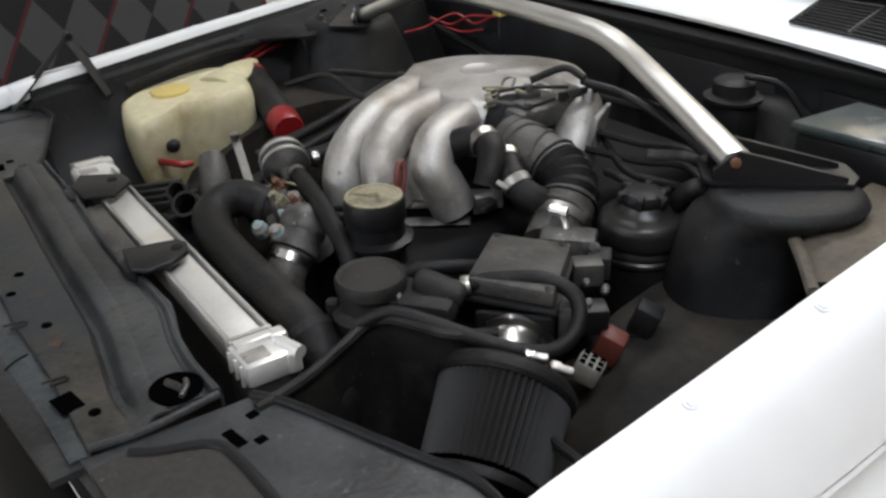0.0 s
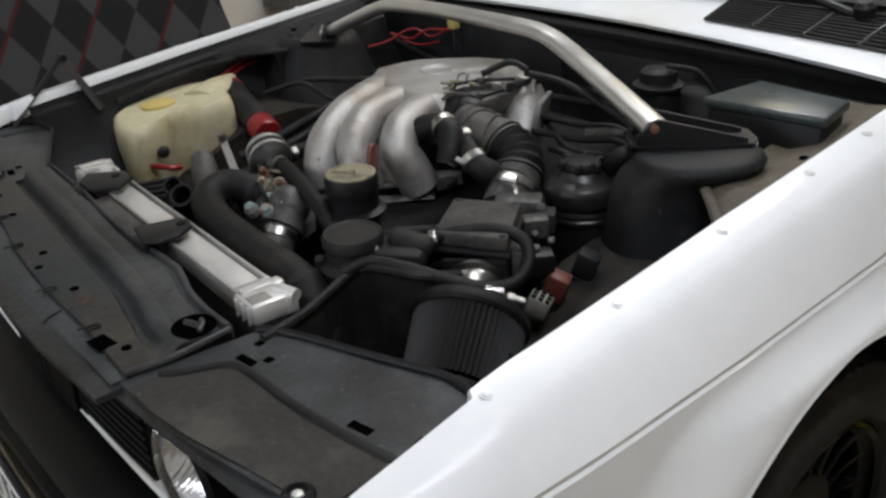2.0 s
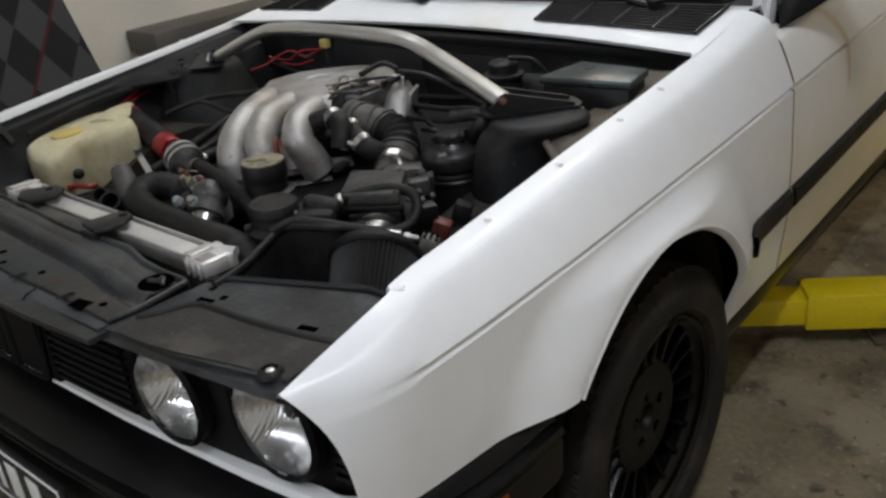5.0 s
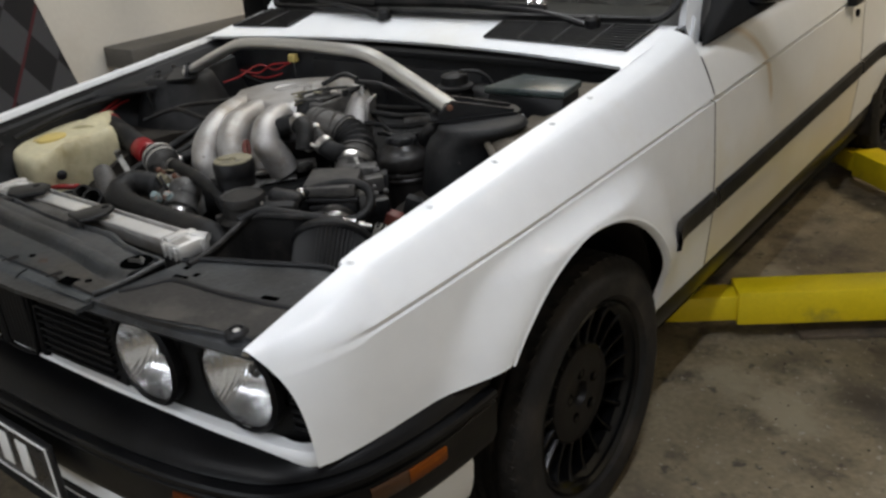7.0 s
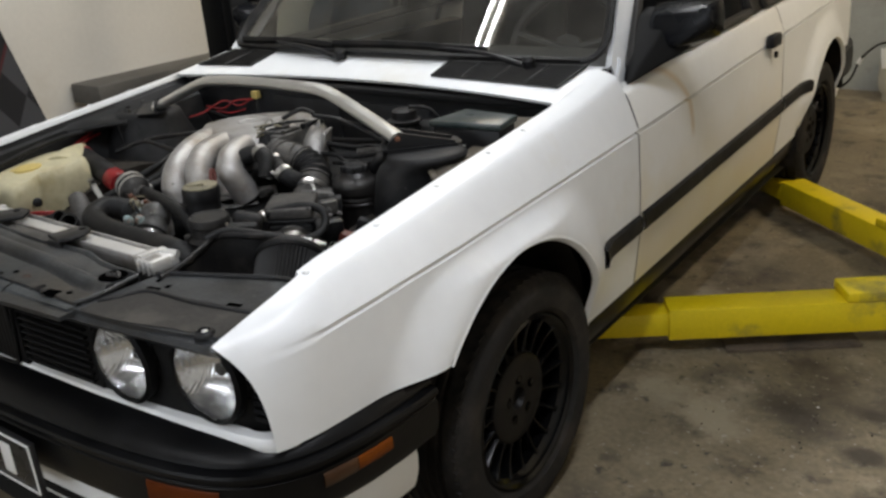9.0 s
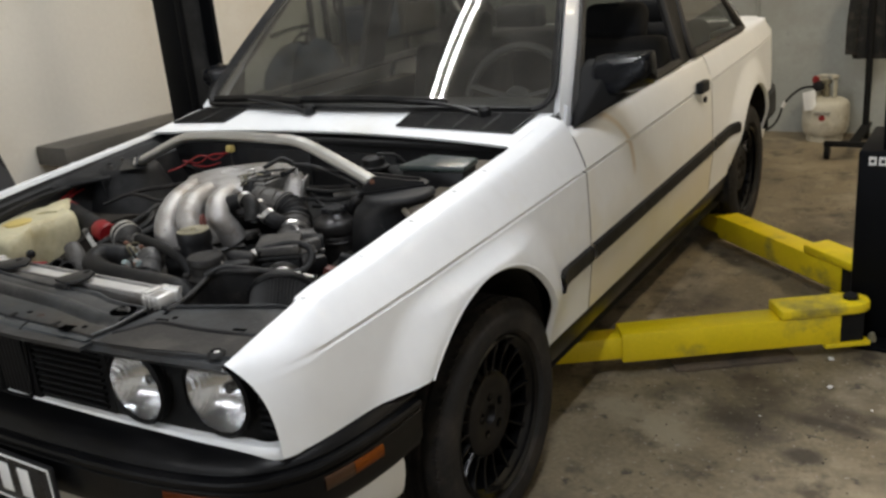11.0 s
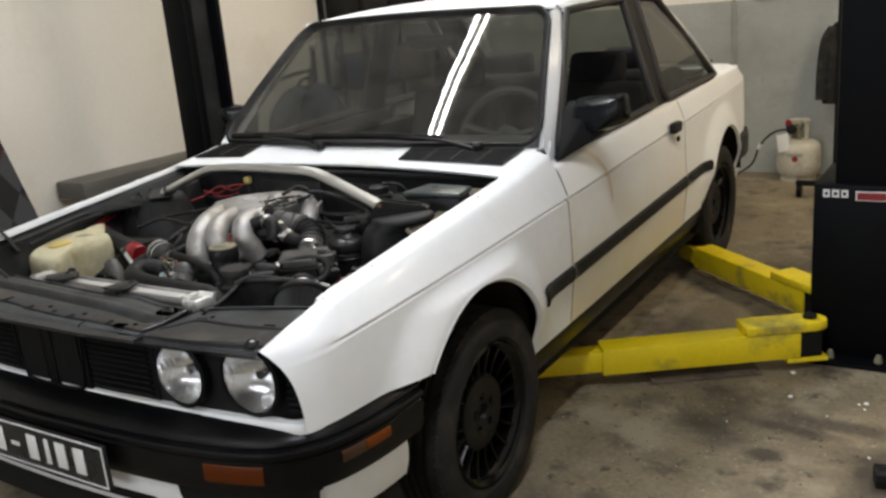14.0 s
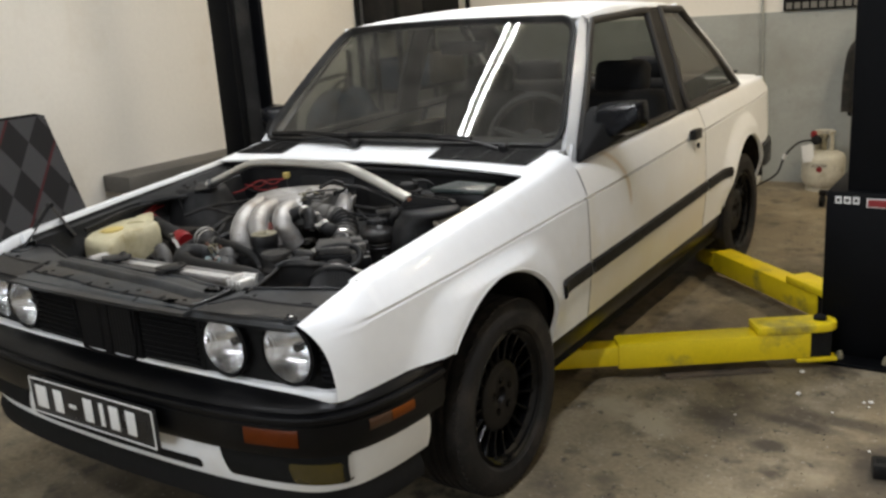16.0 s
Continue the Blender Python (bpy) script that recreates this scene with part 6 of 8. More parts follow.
# ---- engine ----
eng = thing("engine", (0.05, -0.05, 0.3), "six-cylinder engine with cast aluminium intake manifold", "engine")
part("engine_block", box(-0.12, 0.22, -0.27, 0.36, 0.30, 0.66, 0.03), VOID, eng)
# The dark gap below the runners is put into the cover's colour.
part("valve_cover", box(-0.05, 0.24, -0.27, 0.34, 0.66, 0.728, 0.03, 3), VOID, eng, "valve cover coloured near-black as shade under the runners")
# plenum with flat top
pl = [(-0.085, -0.035), (-0.045, -0.075), (0.03, -0.10), (0.11, -0.11), (0.168, -0.085), (0.188, -0.03), (0.18, 0.045), (0.17, 0.12), (0.12, 0.165), (0.04, 0.155), (-0.03, 0.10), (-0.075, 0.04)]
b = bmesh.new()
base = [Vector((x, y, 0)) for x, y in smooth_path([(x, y, 0) for x, y in pl + pl[:1]], 4)[:-1] and [(p.x, p.y) for p in smooth_path([(x, y, 0) for x, y in pl + pl[:1]], 4)[:-1]]]
cen = Vector((0.06, 0.02, 0))
rings = []
for sc, z in ((0.80, 0.79), (0.94, 0.80), (1.0, 0.825), (1.0, 0.85), (0.965, 0.868), (0.90, 0.877), (0.82, 0.880), (0.4, 0.881)):
    rings.append([b.verts.new(cen + (p - cen) * sc + Vector((0, 0, z))) for p in base])
for p, q in zip(rings, rings[1:]):
    for k in range(len(p)):
        b.faces.new((p[k], p[(k + 1) % len(p)], q[(k + 1) % len(p)], q[k]))
b.faces.new(rings[-1])
plen = part("plenum", b, ALLOY, eng, "cast aluminium plenum")
plen.location += Vector((-0.045, 0.040, -0.019))
part("plenum_badge", lathe([(0.032, 0), (0.030, 0.0025), (0.026, 0.0025), (0.024, 0.001)], (0.035, 0.02, 0.8805), (0.035, 0.02, 2), 28), ALLOY, plen)
for y in (0.05, 0.085):
    part("plenum_lettering_bar", box(0.09, 0.14, y, y + 0.012, 0.880, 0.8835, 0.001), TOWER, plen)
runs = (
    [(-0.035, -0.035, 0.838), (-0.012, -0.085, 0.848), (0.022, -0.165, 0.845), (0.044, -0.222, 0.820), (0.050, -0.238, 0.785), (0.049, -0.233, 0.750)],
    [(0.045, -0.06, 0.838), (0.062, -0.105, 0.848), (0.078, -0.165, 0.845), (0.098, -0.205, 0.822), (0.106, -0.208, 0.788), (0.105, -0.197, 0.750)],
    [(0.115, -0.06, 0.838), (0.135, -0.105, 0.848), (0.152, -0.150, 0.843), (0.166, -0.172, 0.820), (0.172, -0.158, 0.788), (0.172, -0.138, 0.750)],
)
runs = [[Vector(p) + (1 - k / 6) * Vector((-0.045, 0.040, -0.019)) for k, p in enumerate(pts)] for pts in runs]
for pts in runs:
    root = pts[0] + Vector((-0.022, 0.055, -0.022))
    part("intake_runner", tube([root] + pts, 0.033, 22, 7, radii=[0.034, 0.036, 0.034, 0.0315, 0.030, 0.030, 0.031, 0.032]), ALLOY, eng, "curved cast aluminium runner")
part("runner_web", sheet([[Vector(runs[0][k]) + Vector((0, 0.012, -0.028)), Vector(runs[1][k]) + Vector((0, 0.012, -0.030)), Vector(runs[2][k]) + Vector((0, 0.012, -0.028))] for k in range(5)], thick=0.01), ALLOY, eng)
for pts in (
    [(-0.01, 0.060, 0.826), (0.06, 0.106, 0.838), (0.120, 0.118, 0.842), (0.172, 0.096, 0.836), (0.203, 0.062, 0.812), (0.212, 0.038, 0.772), (0.212, 0.030, 0.735)],
):
    part("intake_runner", tube(pts, 0.034, 20, 7), ALLOY, eng, "curved cast aluminium runner")
part("port_flange", box(-0.120, 0.120, -0.026, 0.022, -0.004, 0.004, 0.002, 2, pose(0.104, -0.150, 0.746, 0, 0, 49.7)), ALLOY, eng, "cast aluminium port flange")
part("flange_ear", slab([(0.166, -0.108), (0.192, -0.120), (0.200, -0.104), (0.196, -0.078), (0.176, -0.076)], 0.742, 0.752, None, 0.002), GRIMYALLOY, eng)
part("runner_flange", box(-0.004, 0.004, -0.034, 0.034, -0.055, 0.045, 0.002, 1, pose(0.228, 0.072, 0.812, 0, 12, 28)), ALLOY, eng, "cast aluminium flange plate")
part("manifold_flange", tube([(0.04, -0.245, 0.735), (0.11, -0.212, 0.732), (0.19, -0.125, 0.735)], 0.011, 10, 6, flat=0.5), GRIMYALLOY, eng)
tb = part("throttle_body", lathe([(0.040, -0.03), (0.044, -0.02), (0.044, 0.0), (0.038, 0.004), (0.038, 0.03)], (0.175, -0.028, 0.842), (0.4, -0.03, 0.835), 28), TOWER, eng, "grimy throttle body")
tb.location += Vector((-0.027, 0.026, -0.016))
part("throttle_plate", box(0.150, 0.205, -0.040, 0.020, 0.878, 0.884, 0.003), GRIMY, tb)
part("throttle_cam", lathe([(0.018, 0), (0.018, 0.006), (0.008, 0.007), (0.008, 0.014)], (0.172, -0.005, 0.884), (0.172, -0.005, 2), 20), GRIMY, tb)
part("throttle_rod", tube([(0.150, -0.055, 0.893), (0.172, -0.012, 0.896), (0.205, 0.04, 0.893)], 0.003, 8, 4), TOWER, tb)
part("throttle_spring", tube([(0.15 + 0.008 * math.cos(k), -0.055 + 0.008 * math.sin(k), 0.87 + k * 0.0012) for k in np.linspace(0, 25, 60)], 0.0018, 6, 1), BRASS, tb)
part("cable_bracket", box(0.185, 0.235, 0.055, 0.060, 0.84, 0.892, 0.002), ALLOY, tb)
part("cable_bracket", box(0.205, 0.212, 0.02, 0.06, 0.85, 0.89, 0.002), TOWER, tb)
part("throttle_case", box(0.150, 0.215, -0.055, 0.045, 0.845, 0.878, 0.008, 2), GRIMY, tb, "grimy cast throttle case")
for x, y, z in ((0.148, -0.045, 0.884), (0.205, -0.035, 0.882), (0.160, 0.028, 0.884), (0.212, 0.035, 0.876), (0.132, -0.03, 0.880)):
    part("throttle_bolt", lathe([(0.006, 0), (0.006, 0.006), (0.003, 0.007)], (x, y, z), (x, y, 2), 6), GRIMY, tb)
for pts, r, mt in (([(0.120, -0.045, 0.890), (0.150, -0.030, 0.895), (0.185, -0.02, 0.893)], 0.0022, BRASS), ([(0.140, -0.06, 0.87), (0.165, -0.062, 0.885), (0.195, -0.05, 0.886)], 0.003, GRIMY), ([(0.215, 0.03, 0.885), (0.225, 0.06, 0.89), (0.215, 0.085, 0.88)], 0.005, RUBBER), ([(0.128, -0.02, 0.884), (0.128, -0.01, 0.898), (0.140, -0.002, 0.9), (0.142, -0.012, 0.885)], 0.0022, CHROME)):
    part("throttle_linkage", tube(pts, r, 6, 5), mt, tb)
# breather hose with clamp
part("breather_hose", tube([(0.126, -0.140, 0.810), (0.150, -0.110, 0.832), (0.176, -0.090, 0.838), (0.200, -0.094, 0.832), (0.216, -0.108, 0.815), (0.220, -0.117, 0.795)], 0.020, 14, 6), RUBBER, eng)
part("hose_clamp", lathe([(0.0205, -0.007), (0.0218, -0.006), (0.0218, 0.006), (0.0205, 0.007)], (0.180, -0.090, 0.838), (0.202, -0.095, 0.831), 24, caps=False), CHROME, eng, "steel hose clamp")
part("idle_hose", tube([(0.198, -0.070, 0.828), (0.219, -0.079, 0.823), (0.240, -0.092, 0.815), (0.262, -0.103, 0.805), (0.281, -0.098, 0.793), (0.296, -0.076, 0.780)], 0.014, 14, 6, radii=[0.0115, 0.0115, 0.014, 0.0185, 0.020, 0.020]), RUBBER, eng)
for r, p, q in ((0.0132, (0.214, -0.077, 0.824), (0.240, -0.092, 0.815)), (0.0192, (0.260, -0.102, 0.806), (0.281, -0.105, 0.793))):
    part("hose_clamp", lathe([(r, -0.007), (r + 0.0012, -0.006), (r + 0.0012, 0.006), (r, 0.007)], p, q, 24, caps=False), CHROME, eng, "steel hose clamp")
    w = Vector(p) + Vector((-0.004, -r - 0.003, 0.004))
    part("clamp_screw", lathe([(0.0042, -0.008), (0.0042, 0.008)], w, w + Vector((0.6, 0.3, -0.3)), 8), CHROME, eng)
part("square_bracket", tube([(0.186, -0.100, 0.790), (0.184, -0.084, 0.790), (0.221, -0.092, 0.790), (0.226, -0.111, 0.790), (0.186, -0.100, 0.790)], 0.0034, 6, 1, flat=0.6), TANK, eng)
part("dipstick", tube([(0.158, -0.224, 0.72), (0.156, -0.220, 0.765), (0.150, -0.214, 0.80), (0.143, -0.206, 0.822), (0.140, -0.196, 0.826), (0.147, -0.200, 0.808), (0.157, -0.216, 0.775)], 0.0042, 8, 5), REDDULL, eng, "faded red dipstick handle")
# oil filler
part("oil_filler_neck", lathe([(0.036, 0.0), (0.037, 0.024), (0.046, 0.027), (0.047, 0.032), (0.037, 0.036), (0.036, 0.060)], (0.188, -0.274, 0.732), (0.188, -0.274, 2), 32), PLASTIC, eng, "black oil filler neck")
b = bmesh.new()
rings = []
for r, h in ((0.0385, 0.788), (0.0392, 0.791), (0.0392, 0.811), (0.037, 0.817)):
    rings.append([b.verts.new((0.188 + (r - 0.0004 * (k % 2)) * math.cos(math.pi * k / 30), -0.274 + (r - 0.0004 * (k % 2)) * math.sin(math.pi * k / 30), h)) for k in range(60)])
for p, q in zip(rings, rings[1:]):
    for k in range(60):
        b.faces.new((p[k], p[(k + 1) % 60], q[(k + 1) % 60], q[k]))
b.faces.new(rings[-1])
part("oil_cap", b, PLASTIC, eng, "black oil filler cap", 25)
cap = part("cap_disc", lathe([(0.0360, 0), (0.0360, 0.002), (0.031, 0.0026), (0.030, 0.0012)], (0.188, -0.274, 0.8175), (0.188, -0.274, 2), 32), BRASS, eng, "yellowish metal disc")
part("cap_knob", lathe([(0.006, 0), (0.005, 0.006)], (0.188, -0.274, 0.8185), (0.188, -0.274, 2), 12), BRASS, cap)
part("cap_rib", box(-0.029, 0.008, -0.003, 0.003, 0, 0.003, 0.001, 1, pose(0.188, -0.274, 0.8185, 0, 0, 35)), BRASS, cap)
# distributor and its boot
dc = Vector((0.312, -0.352, 0))
ds = part("distributor_cap", lathe([(0.044, 0.70), (0.046, 0.745), (0.046, 0.756), (0.040, 0.760), (0.0365, 0.764), (0.0365, 0.782), (0.0395, 0.785), (0.040, 0.796), (0.0375, 0.8005), (0.0345, 0.800), (0.033, 0.7985), (0.010, 0.799)], dc, dc + Vector((0, 0, 1)), 32), DULL, eng, "dusty black distributor cap")
part("cap_shoulder", box(-0.035, 0.045, -0.03, 0.03, 0, 0.03, 0.01, 2, pose(0.352, -0.318, 0.755, 0, 0, 35)), DULL, ds)
part("coil_clip", box(-0.008, 0.008, -0.004, 0.004, 0, 0.03, 0.002, 1, pose(0.345, -0.345, 0.76, 0, 0, 35)), CHROME, ds)
part("cap_terminal", tube([(0.365, -0.30, 0.775), (0.378, -0.292, 0.782)], 0.012, 12, 1), CHROME, ds)
part("cap_lobe", box(-0.020, 0.020, -0.020, 0.020, 0, 0.050, 0.012, 3, pose(dc.x + 0.046, dc.y + 0.034, 0.735, 0, 0, 38)), DULL, ds)
part("cap_lobe", box(-0.030, 0.030, -0.015, 0.015, 0, 0.026, 0.010, 3, pose(dc.x + 0.050, dc.y + 0.052, 0.772, 0, 12, 30)), DULL, ds)
part("cap_lobe", box(-0.012, 0.012, -0.012, 0.012, 0, 0.038, 0.005, 2, pose(dc.x + 0.070, dc.y + 0.018, 0.735, 0, 0, 20)), TOWER, ds)
for turn in (20, 140, 260):
    part("cap_tab", box(-0.007, 0.007, 0.036, 0.052, 0.742, 0.768, 0.003, 1, pose(dc.x, dc.y, 0, 0, 0, turn)), DULL, ds)
ds.location += Vector((0.006, -0.014, 0))
# thermostat housing and hoses
a, c = Vector((0.071, -0.316, 0.744)), Vector((0.088, -0.351, 0.712))
part("water_neck", lathe([(0.020, -0.028), (0.029, -0.020), (0.033, -0.004), (0.033, 0.006), (0.030, 0.010), (0.031, 0.026), (0.033, 0.030), (0.033, 0.036), (0.029, 0.038)], a, c, 28), GRIMYALLOY, eng, "grimy cast water neck")
OXIDE = mat("oxidised_bolt_heads", (0.20, 0.26, 0.26), 0.6, vary=0.4, scale=60, fine=200, bump=0.3, tint=(0.30, 0.12, 0.05), stain=0.4)
for x, y, z in ((0.046, -0.366, 0.750), (0.041, -0.328, 0.752), (0.074, -0.355, 0.752), (-0.008, -0.318, 0.748)):
    part("neck_bolt", lathe([(0.011, -0.010), (0.011, 0.002), (0.008, 0.005), (0.0075, 0.010), (0.003, 0.011)], (x, y, z), (x + 0.3, y - 0.5, z + 0.9), 8), OXIDE, eng, "oxidised bolt head")
th = part("thermostat_housing", lathe([(0.036, 0), (0.040, 0.02), (0.036, 0.03), (0.024, 0.05), (0.024, 0.09)], (0.03, -0.275, 0.68), (0.01, -0.33, 0.80), 24), ALLOY, eng, "grey cast thermostat housing")
part("housing_clamp", lathe([(0.029, -0.006), (0.029, 0.006)], (0.088, -0.349, 0.713), (0.100, -0.372, 0.690), 24, caps=False), CHROME, th)
part("lower_elbow", tube([(0.076, -0.328, 0.734), (0.088, -0.348, 0.712), (0.100, -0.368, 0.688), (0.112, -0.376, 0.60)], 0.0275, 18, 6), CUFF, eng, "grey-black hose elbow")
va, vb = Vector((-0.070, -0.262, 0.776)), Vector((0.010, -0.286, 0.754))
part("vacuum_drum", lathe([(0.020, -0.030), (0.033, -0.024), (0.034, -0.012), (0.030, -0.009), (0.030, 0.0), (0.035, 0.003), (0.035, 0.010), (0.029, 0.014), (0.024, 0.020), (0.014, 0.024), (0.013, 0.05)], va, vb, 32), GRIMY, eng, "grimy stepped metal vacuum drum")
for h, r in ((-0.014, 0.0355), (0.006, 0.0365)):
    part("drum_rim", lathe([(r - 0.002, h - 0.003), (r, h - 0.002), (r, h + 0.002), (r - 0.002, h + 0.003)], va, vb, 32, caps=False), BAR, eng, "bright worn rim")
part("drum_wire", tube([(-0.055, -0.300, 0.757), (-0.025, -0.290, 0.770), (0.005, -0.280, 0.772), (0.02, -0.27, 0.768)], 0.0022, 6, 5), BRASS, eng)
part("coolant_pipe", tube([(-0.036, -0.265, 0.775), (0.0, -0.272, 0.777), (0.067, -0.288, 0.776), (0.140, -0.309, 0.772), (0.192, -0.322, 0.758), (0.222, -0.330, 0.715)], 0.0120, 12, 6), RUBBER, eng)
part("hose_clamp", lathe([(0.0138, -0.006), (0.0138, 0.006)], (-0.022, -0.268, 0.776), (0.03, -0.279, 0.777), 20, caps=False), CHROME, eng)
part("sensor_block", box(-0.035, 0.035, -0.018, 0.018, -0.02, 0.016, 0.006, 2, pose(0.015, -0.318, 0.745, 20, 10, -25)), GRIMY, eng, "corroded metal sensor block")
for k, (x, y, z, r, mt) in enumerate(((-0.024, -0.317, 0.752, 0.011, CHROME), (0.000, -0.325, 0.758, 0.010, GRIMY), (0.022, -0.318, 0.760, 0.012, BRASS), (0.040, -0.300, 0.757, 0.009, RUSTY), (-0.030, -0.290, 0.757, 0.010, RUSTY), (0.055, -0.322, 0.748, 0.011, GRIMY), (-0.045, -0.305, 0.748, 0.009, CHROME))):
    p = Vector((x, y, z))
    part("fitting", lathe([(r, 0), (r, 0.012), (r * 0.7, 0.014), (r * 0.6, 0.024), (r * 0.3, 0.026)], p, p + Vector((-0.3 + 0.1 * k, -0.3, 0.5)), 6), mt, eng)
for pts in ([(-0.024, -0.330, 0.77), (-0.05, -0.345, 0.76), (-0.06, -0.33, 0.70)], [(0.022, -0.33, 0.778), (0.05, -0.345, 0.775), (0.075, -0.335, 0.72)], [(-0.03, -0.30, 0.775), (-0.07, -0.29, 0.77), (-0.10, -0.30, 0.73)]):
    part("sensor_lead", tube(pts, 0.0035, 8, 5), RUBBER, eng)

uh = thing("radiator_hose", (0.1, -0.43, 0.74), "thick black rubber radiator hose", "hose")
part("hose", tube([(0.012, -0.322, 0.735), (-0.008, -0.335, 0.757), (-0.035, -0.362, 0.765), (-0.022, -0.402, 0.757), (0.045, -0.422, 0.750), (0.17, -0.432, 0.748), (0.30, -0.437, 0.745), (0.345, -0.44, 0.70), (0.35, -0.44, 0.62)], 0.0255, 20, 7), RUBBER, uh)
for k, p, q in ((0, (-0.004, -0.333, 0.754), (-0.030, -0.355, 0.764)), (1, (0.30, -0.437, 0.745), (0.325, -0.438, 0.73))):
    part("hose_clamp", lathe([(0.0265, -0.006), (0.0275, -0.005), (0.0275, 0.005), (0.0265, 0.006)], p, q, 24, caps=False), TOWER, uh, "dark steel clamp")
sh = thing("fan_shroud", (-0.23, -0.39, 0.60), "black plastic fan shroud housing with moulded ribs", "fan shroud")
for x, y, z, r in ((-0.150, -0.384, 0.712, 0.019), (-0.196, -0.378, 0.715, 0.015)):
    p = Vector((x, y, z))
    st = part("shroud_socket", lathe([(r * 0.95, -0.035), (r * 0.95, 0.008), (r * 1.12, 0.010), (r * 1.12, 0.024), (r * 0.86, 0.024), (r * 0.80, 0.006)], p, p + Vector((0.45, -0.5, 0.75)), 20, caps=False), DULL, sh, "black round socket")
    part("socket_bore", lathe([(r * 0.84, 0.008), (0.0005, 0.007)], p, p + Vector((0.45, -0.5, 0.75)), 20, caps=False), HOLE, st)
part("shroud_body", slab([(-0.285, -0.425), (-0.25, -0.355), (-0.18, -0.345), (-0.15, -0.375), (-0.165, -0.42), (-0.215, -0.44)], 0.60, 0.705, None, 0.008), DULL, sh)
for k in range(4):
    part("shroud_rib", box(-0.004, 0.004, -0.04, 0.04, 0.0, 0.02, 0.002, 1, pose(-0.265 + 0.028 * k, -0.392, 0.70, 0, 0, -20)), DULL, sh)
part("shroud_pocket", box(-0.018, 0.018, -0.014, 0.014, 0.0, 0.004, 0.002, 1, pose(-0.185, -0.395, 0.704, 0, 0, -20)), VOID, sh)
nk = thing("hose_neck", (-0.215, -0.31, 0.62), "dusty black upright hose neck", "hose")
part("neck", tube([(-0.19, -0.33, 0.62), (-0.195, -0.325, 0.68), (-0.215, -0.315, 0.725), (-0.24, -0.305, 0.745)], 0.026, 14, 5, radii=[0.026, 0.026, 0.024, 0.020]), CUFF, nk)
lv = thing("engine_bracket", (-0.16, -0.275, 0.70), "bare metal strap bracket with a bolt", "bracket")
part("strap", sheet([[Vector((-0.222 + 0.07 * t, -0.268 - 0.016 * t + dy, 0.772 - 0.055 * t)) for t in np.linspace(0, 1, 7)] for dy in (-0.007, 0.007)], thick=0.003), mat("dull_zinc_strap", (0.14, 0.135, 0.125), 0.5, metal=0.5, vary=0.3, scale=40, fine=200, bump=0.2), lv)
part("strap_bolt", lathe([(0.008, 0), (0.008, 0.008), (0.004, 0.010)], (-0.222, -0.268, 0.773), (-0.23, -0.30, 1), 6), CHROME, lv)

# loop of hose from distributor side over the filter
lh = thing("vacuum_hose", (0.4, -0.29, 0.77), "black rubber vacuum hose looping over the filter neck", "hose")
part("hose", tube([(0.378, -0.292, 0.782), (0.405, -0.262, 0.792), (0.445, -0.228, 0.796), (0.478, -0.215, 0.785), (0.498, -0.232, 0.765), (0.500, -0.262, 0.752), (0.480, -0.292, 0.752), (0.445, -0.325, 0.764), (0.405, -0.352, 0.775), (0.37, -0.378, 0.780), (0.355, -0.41, 0.772)], 0.0086, 12, 7), RUBBER, lh)

cl_ = thing("hose_bundle", (0.0, -0.2, 0.66), "tangle of black hoses and leads beside the engine", "hoses")
for pts, r, mt in (
    ([(-0.12, -0.33, 0.70), (-0.14, -0.24, 0.73), (-0.13, -0.12, 0.75), (-0.10, 0.0, 0.76)], 0.012, RUBBER),
    ([(-0.16, -0.30, 0.69), (-0.18, -0.20, 0.72), (-0.17, -0.08, 0.73), (-0.20, 0.05, 0.74)], 0.015, RUBBER),
    ([(-0.24, -0.25, 0.68), (-0.22, -0.16, 0.72), (-0.24, -0.06, 0.735), (-0.30, 0.02, 0.75)], 0.010, RUBBER),
    ([(-0.30, -0.20, 0.70), (-0.27, -0.10, 0.735), (-0.29, 0.02, 0.755), (-0.34, 0.14, 0.76)], 0.009, DULL),
    ([(0.20, -0.30, 0.71), (0.25, -0.26, 0.735), (0.28, -0.20, 0.73), (0.27, -0.14, 0.70)], 0.010, RUBBER),
    ([(0.30, -0.10, 0.70), (0.34, -0.04, 0.735), (0.35, 0.04, 0.74), (0.33, 0.14, 0.73)], 0.013, RUBBER),
    ([(0.23, -0.22, 0.69), (0.27, -0.28, 0.715), (0.26, -0.33, 0.70)], 0.008, CUFF),
    ([(0.34, -0.30, 0.72), (0.40, -0.31, 0.735), (0.43, -0.28, 0.70)], 0.007, RUBBER),
    ([(0.36, 0.10, 0.77), (0.40, 0.18, 0.78), (0.43, 0.27, 0.77), (0.42, 0.36, 0.76)], 0.008, RUBBER),
    ([(0.30, 0.10, 0.80), (0.36, 0.16, 0.80), (0.38, 0.24, 0.79)], 0.012, CUFF),
):
    part("hose", tube(pts, r, 10, 5), mt, cl_)
for x, y, z, r in ((-0.13, -0.18, 0.742, 0.014), (0.30, -0.10, 0.70, 0.015), (0.345, -0.02, 0.738, 0.0145)):
    part("hose_clip", lathe([(r, -0.005), (r, 0.005)], (x, y, z), (x + 0.02, y + 0.1, z + 0.01), 16, caps=False), CHROME, cl_)

part("hose_clamp", lathe([(0.0108, -0.005), (0.0115, -0.004), (0.0115, 0.004), (0.0108, 0.005)], (0.384, -0.286, 0.784), (0.405, -0.262, 0.792), 20, caps=False), CHROME, lh, "bright steel clamp")

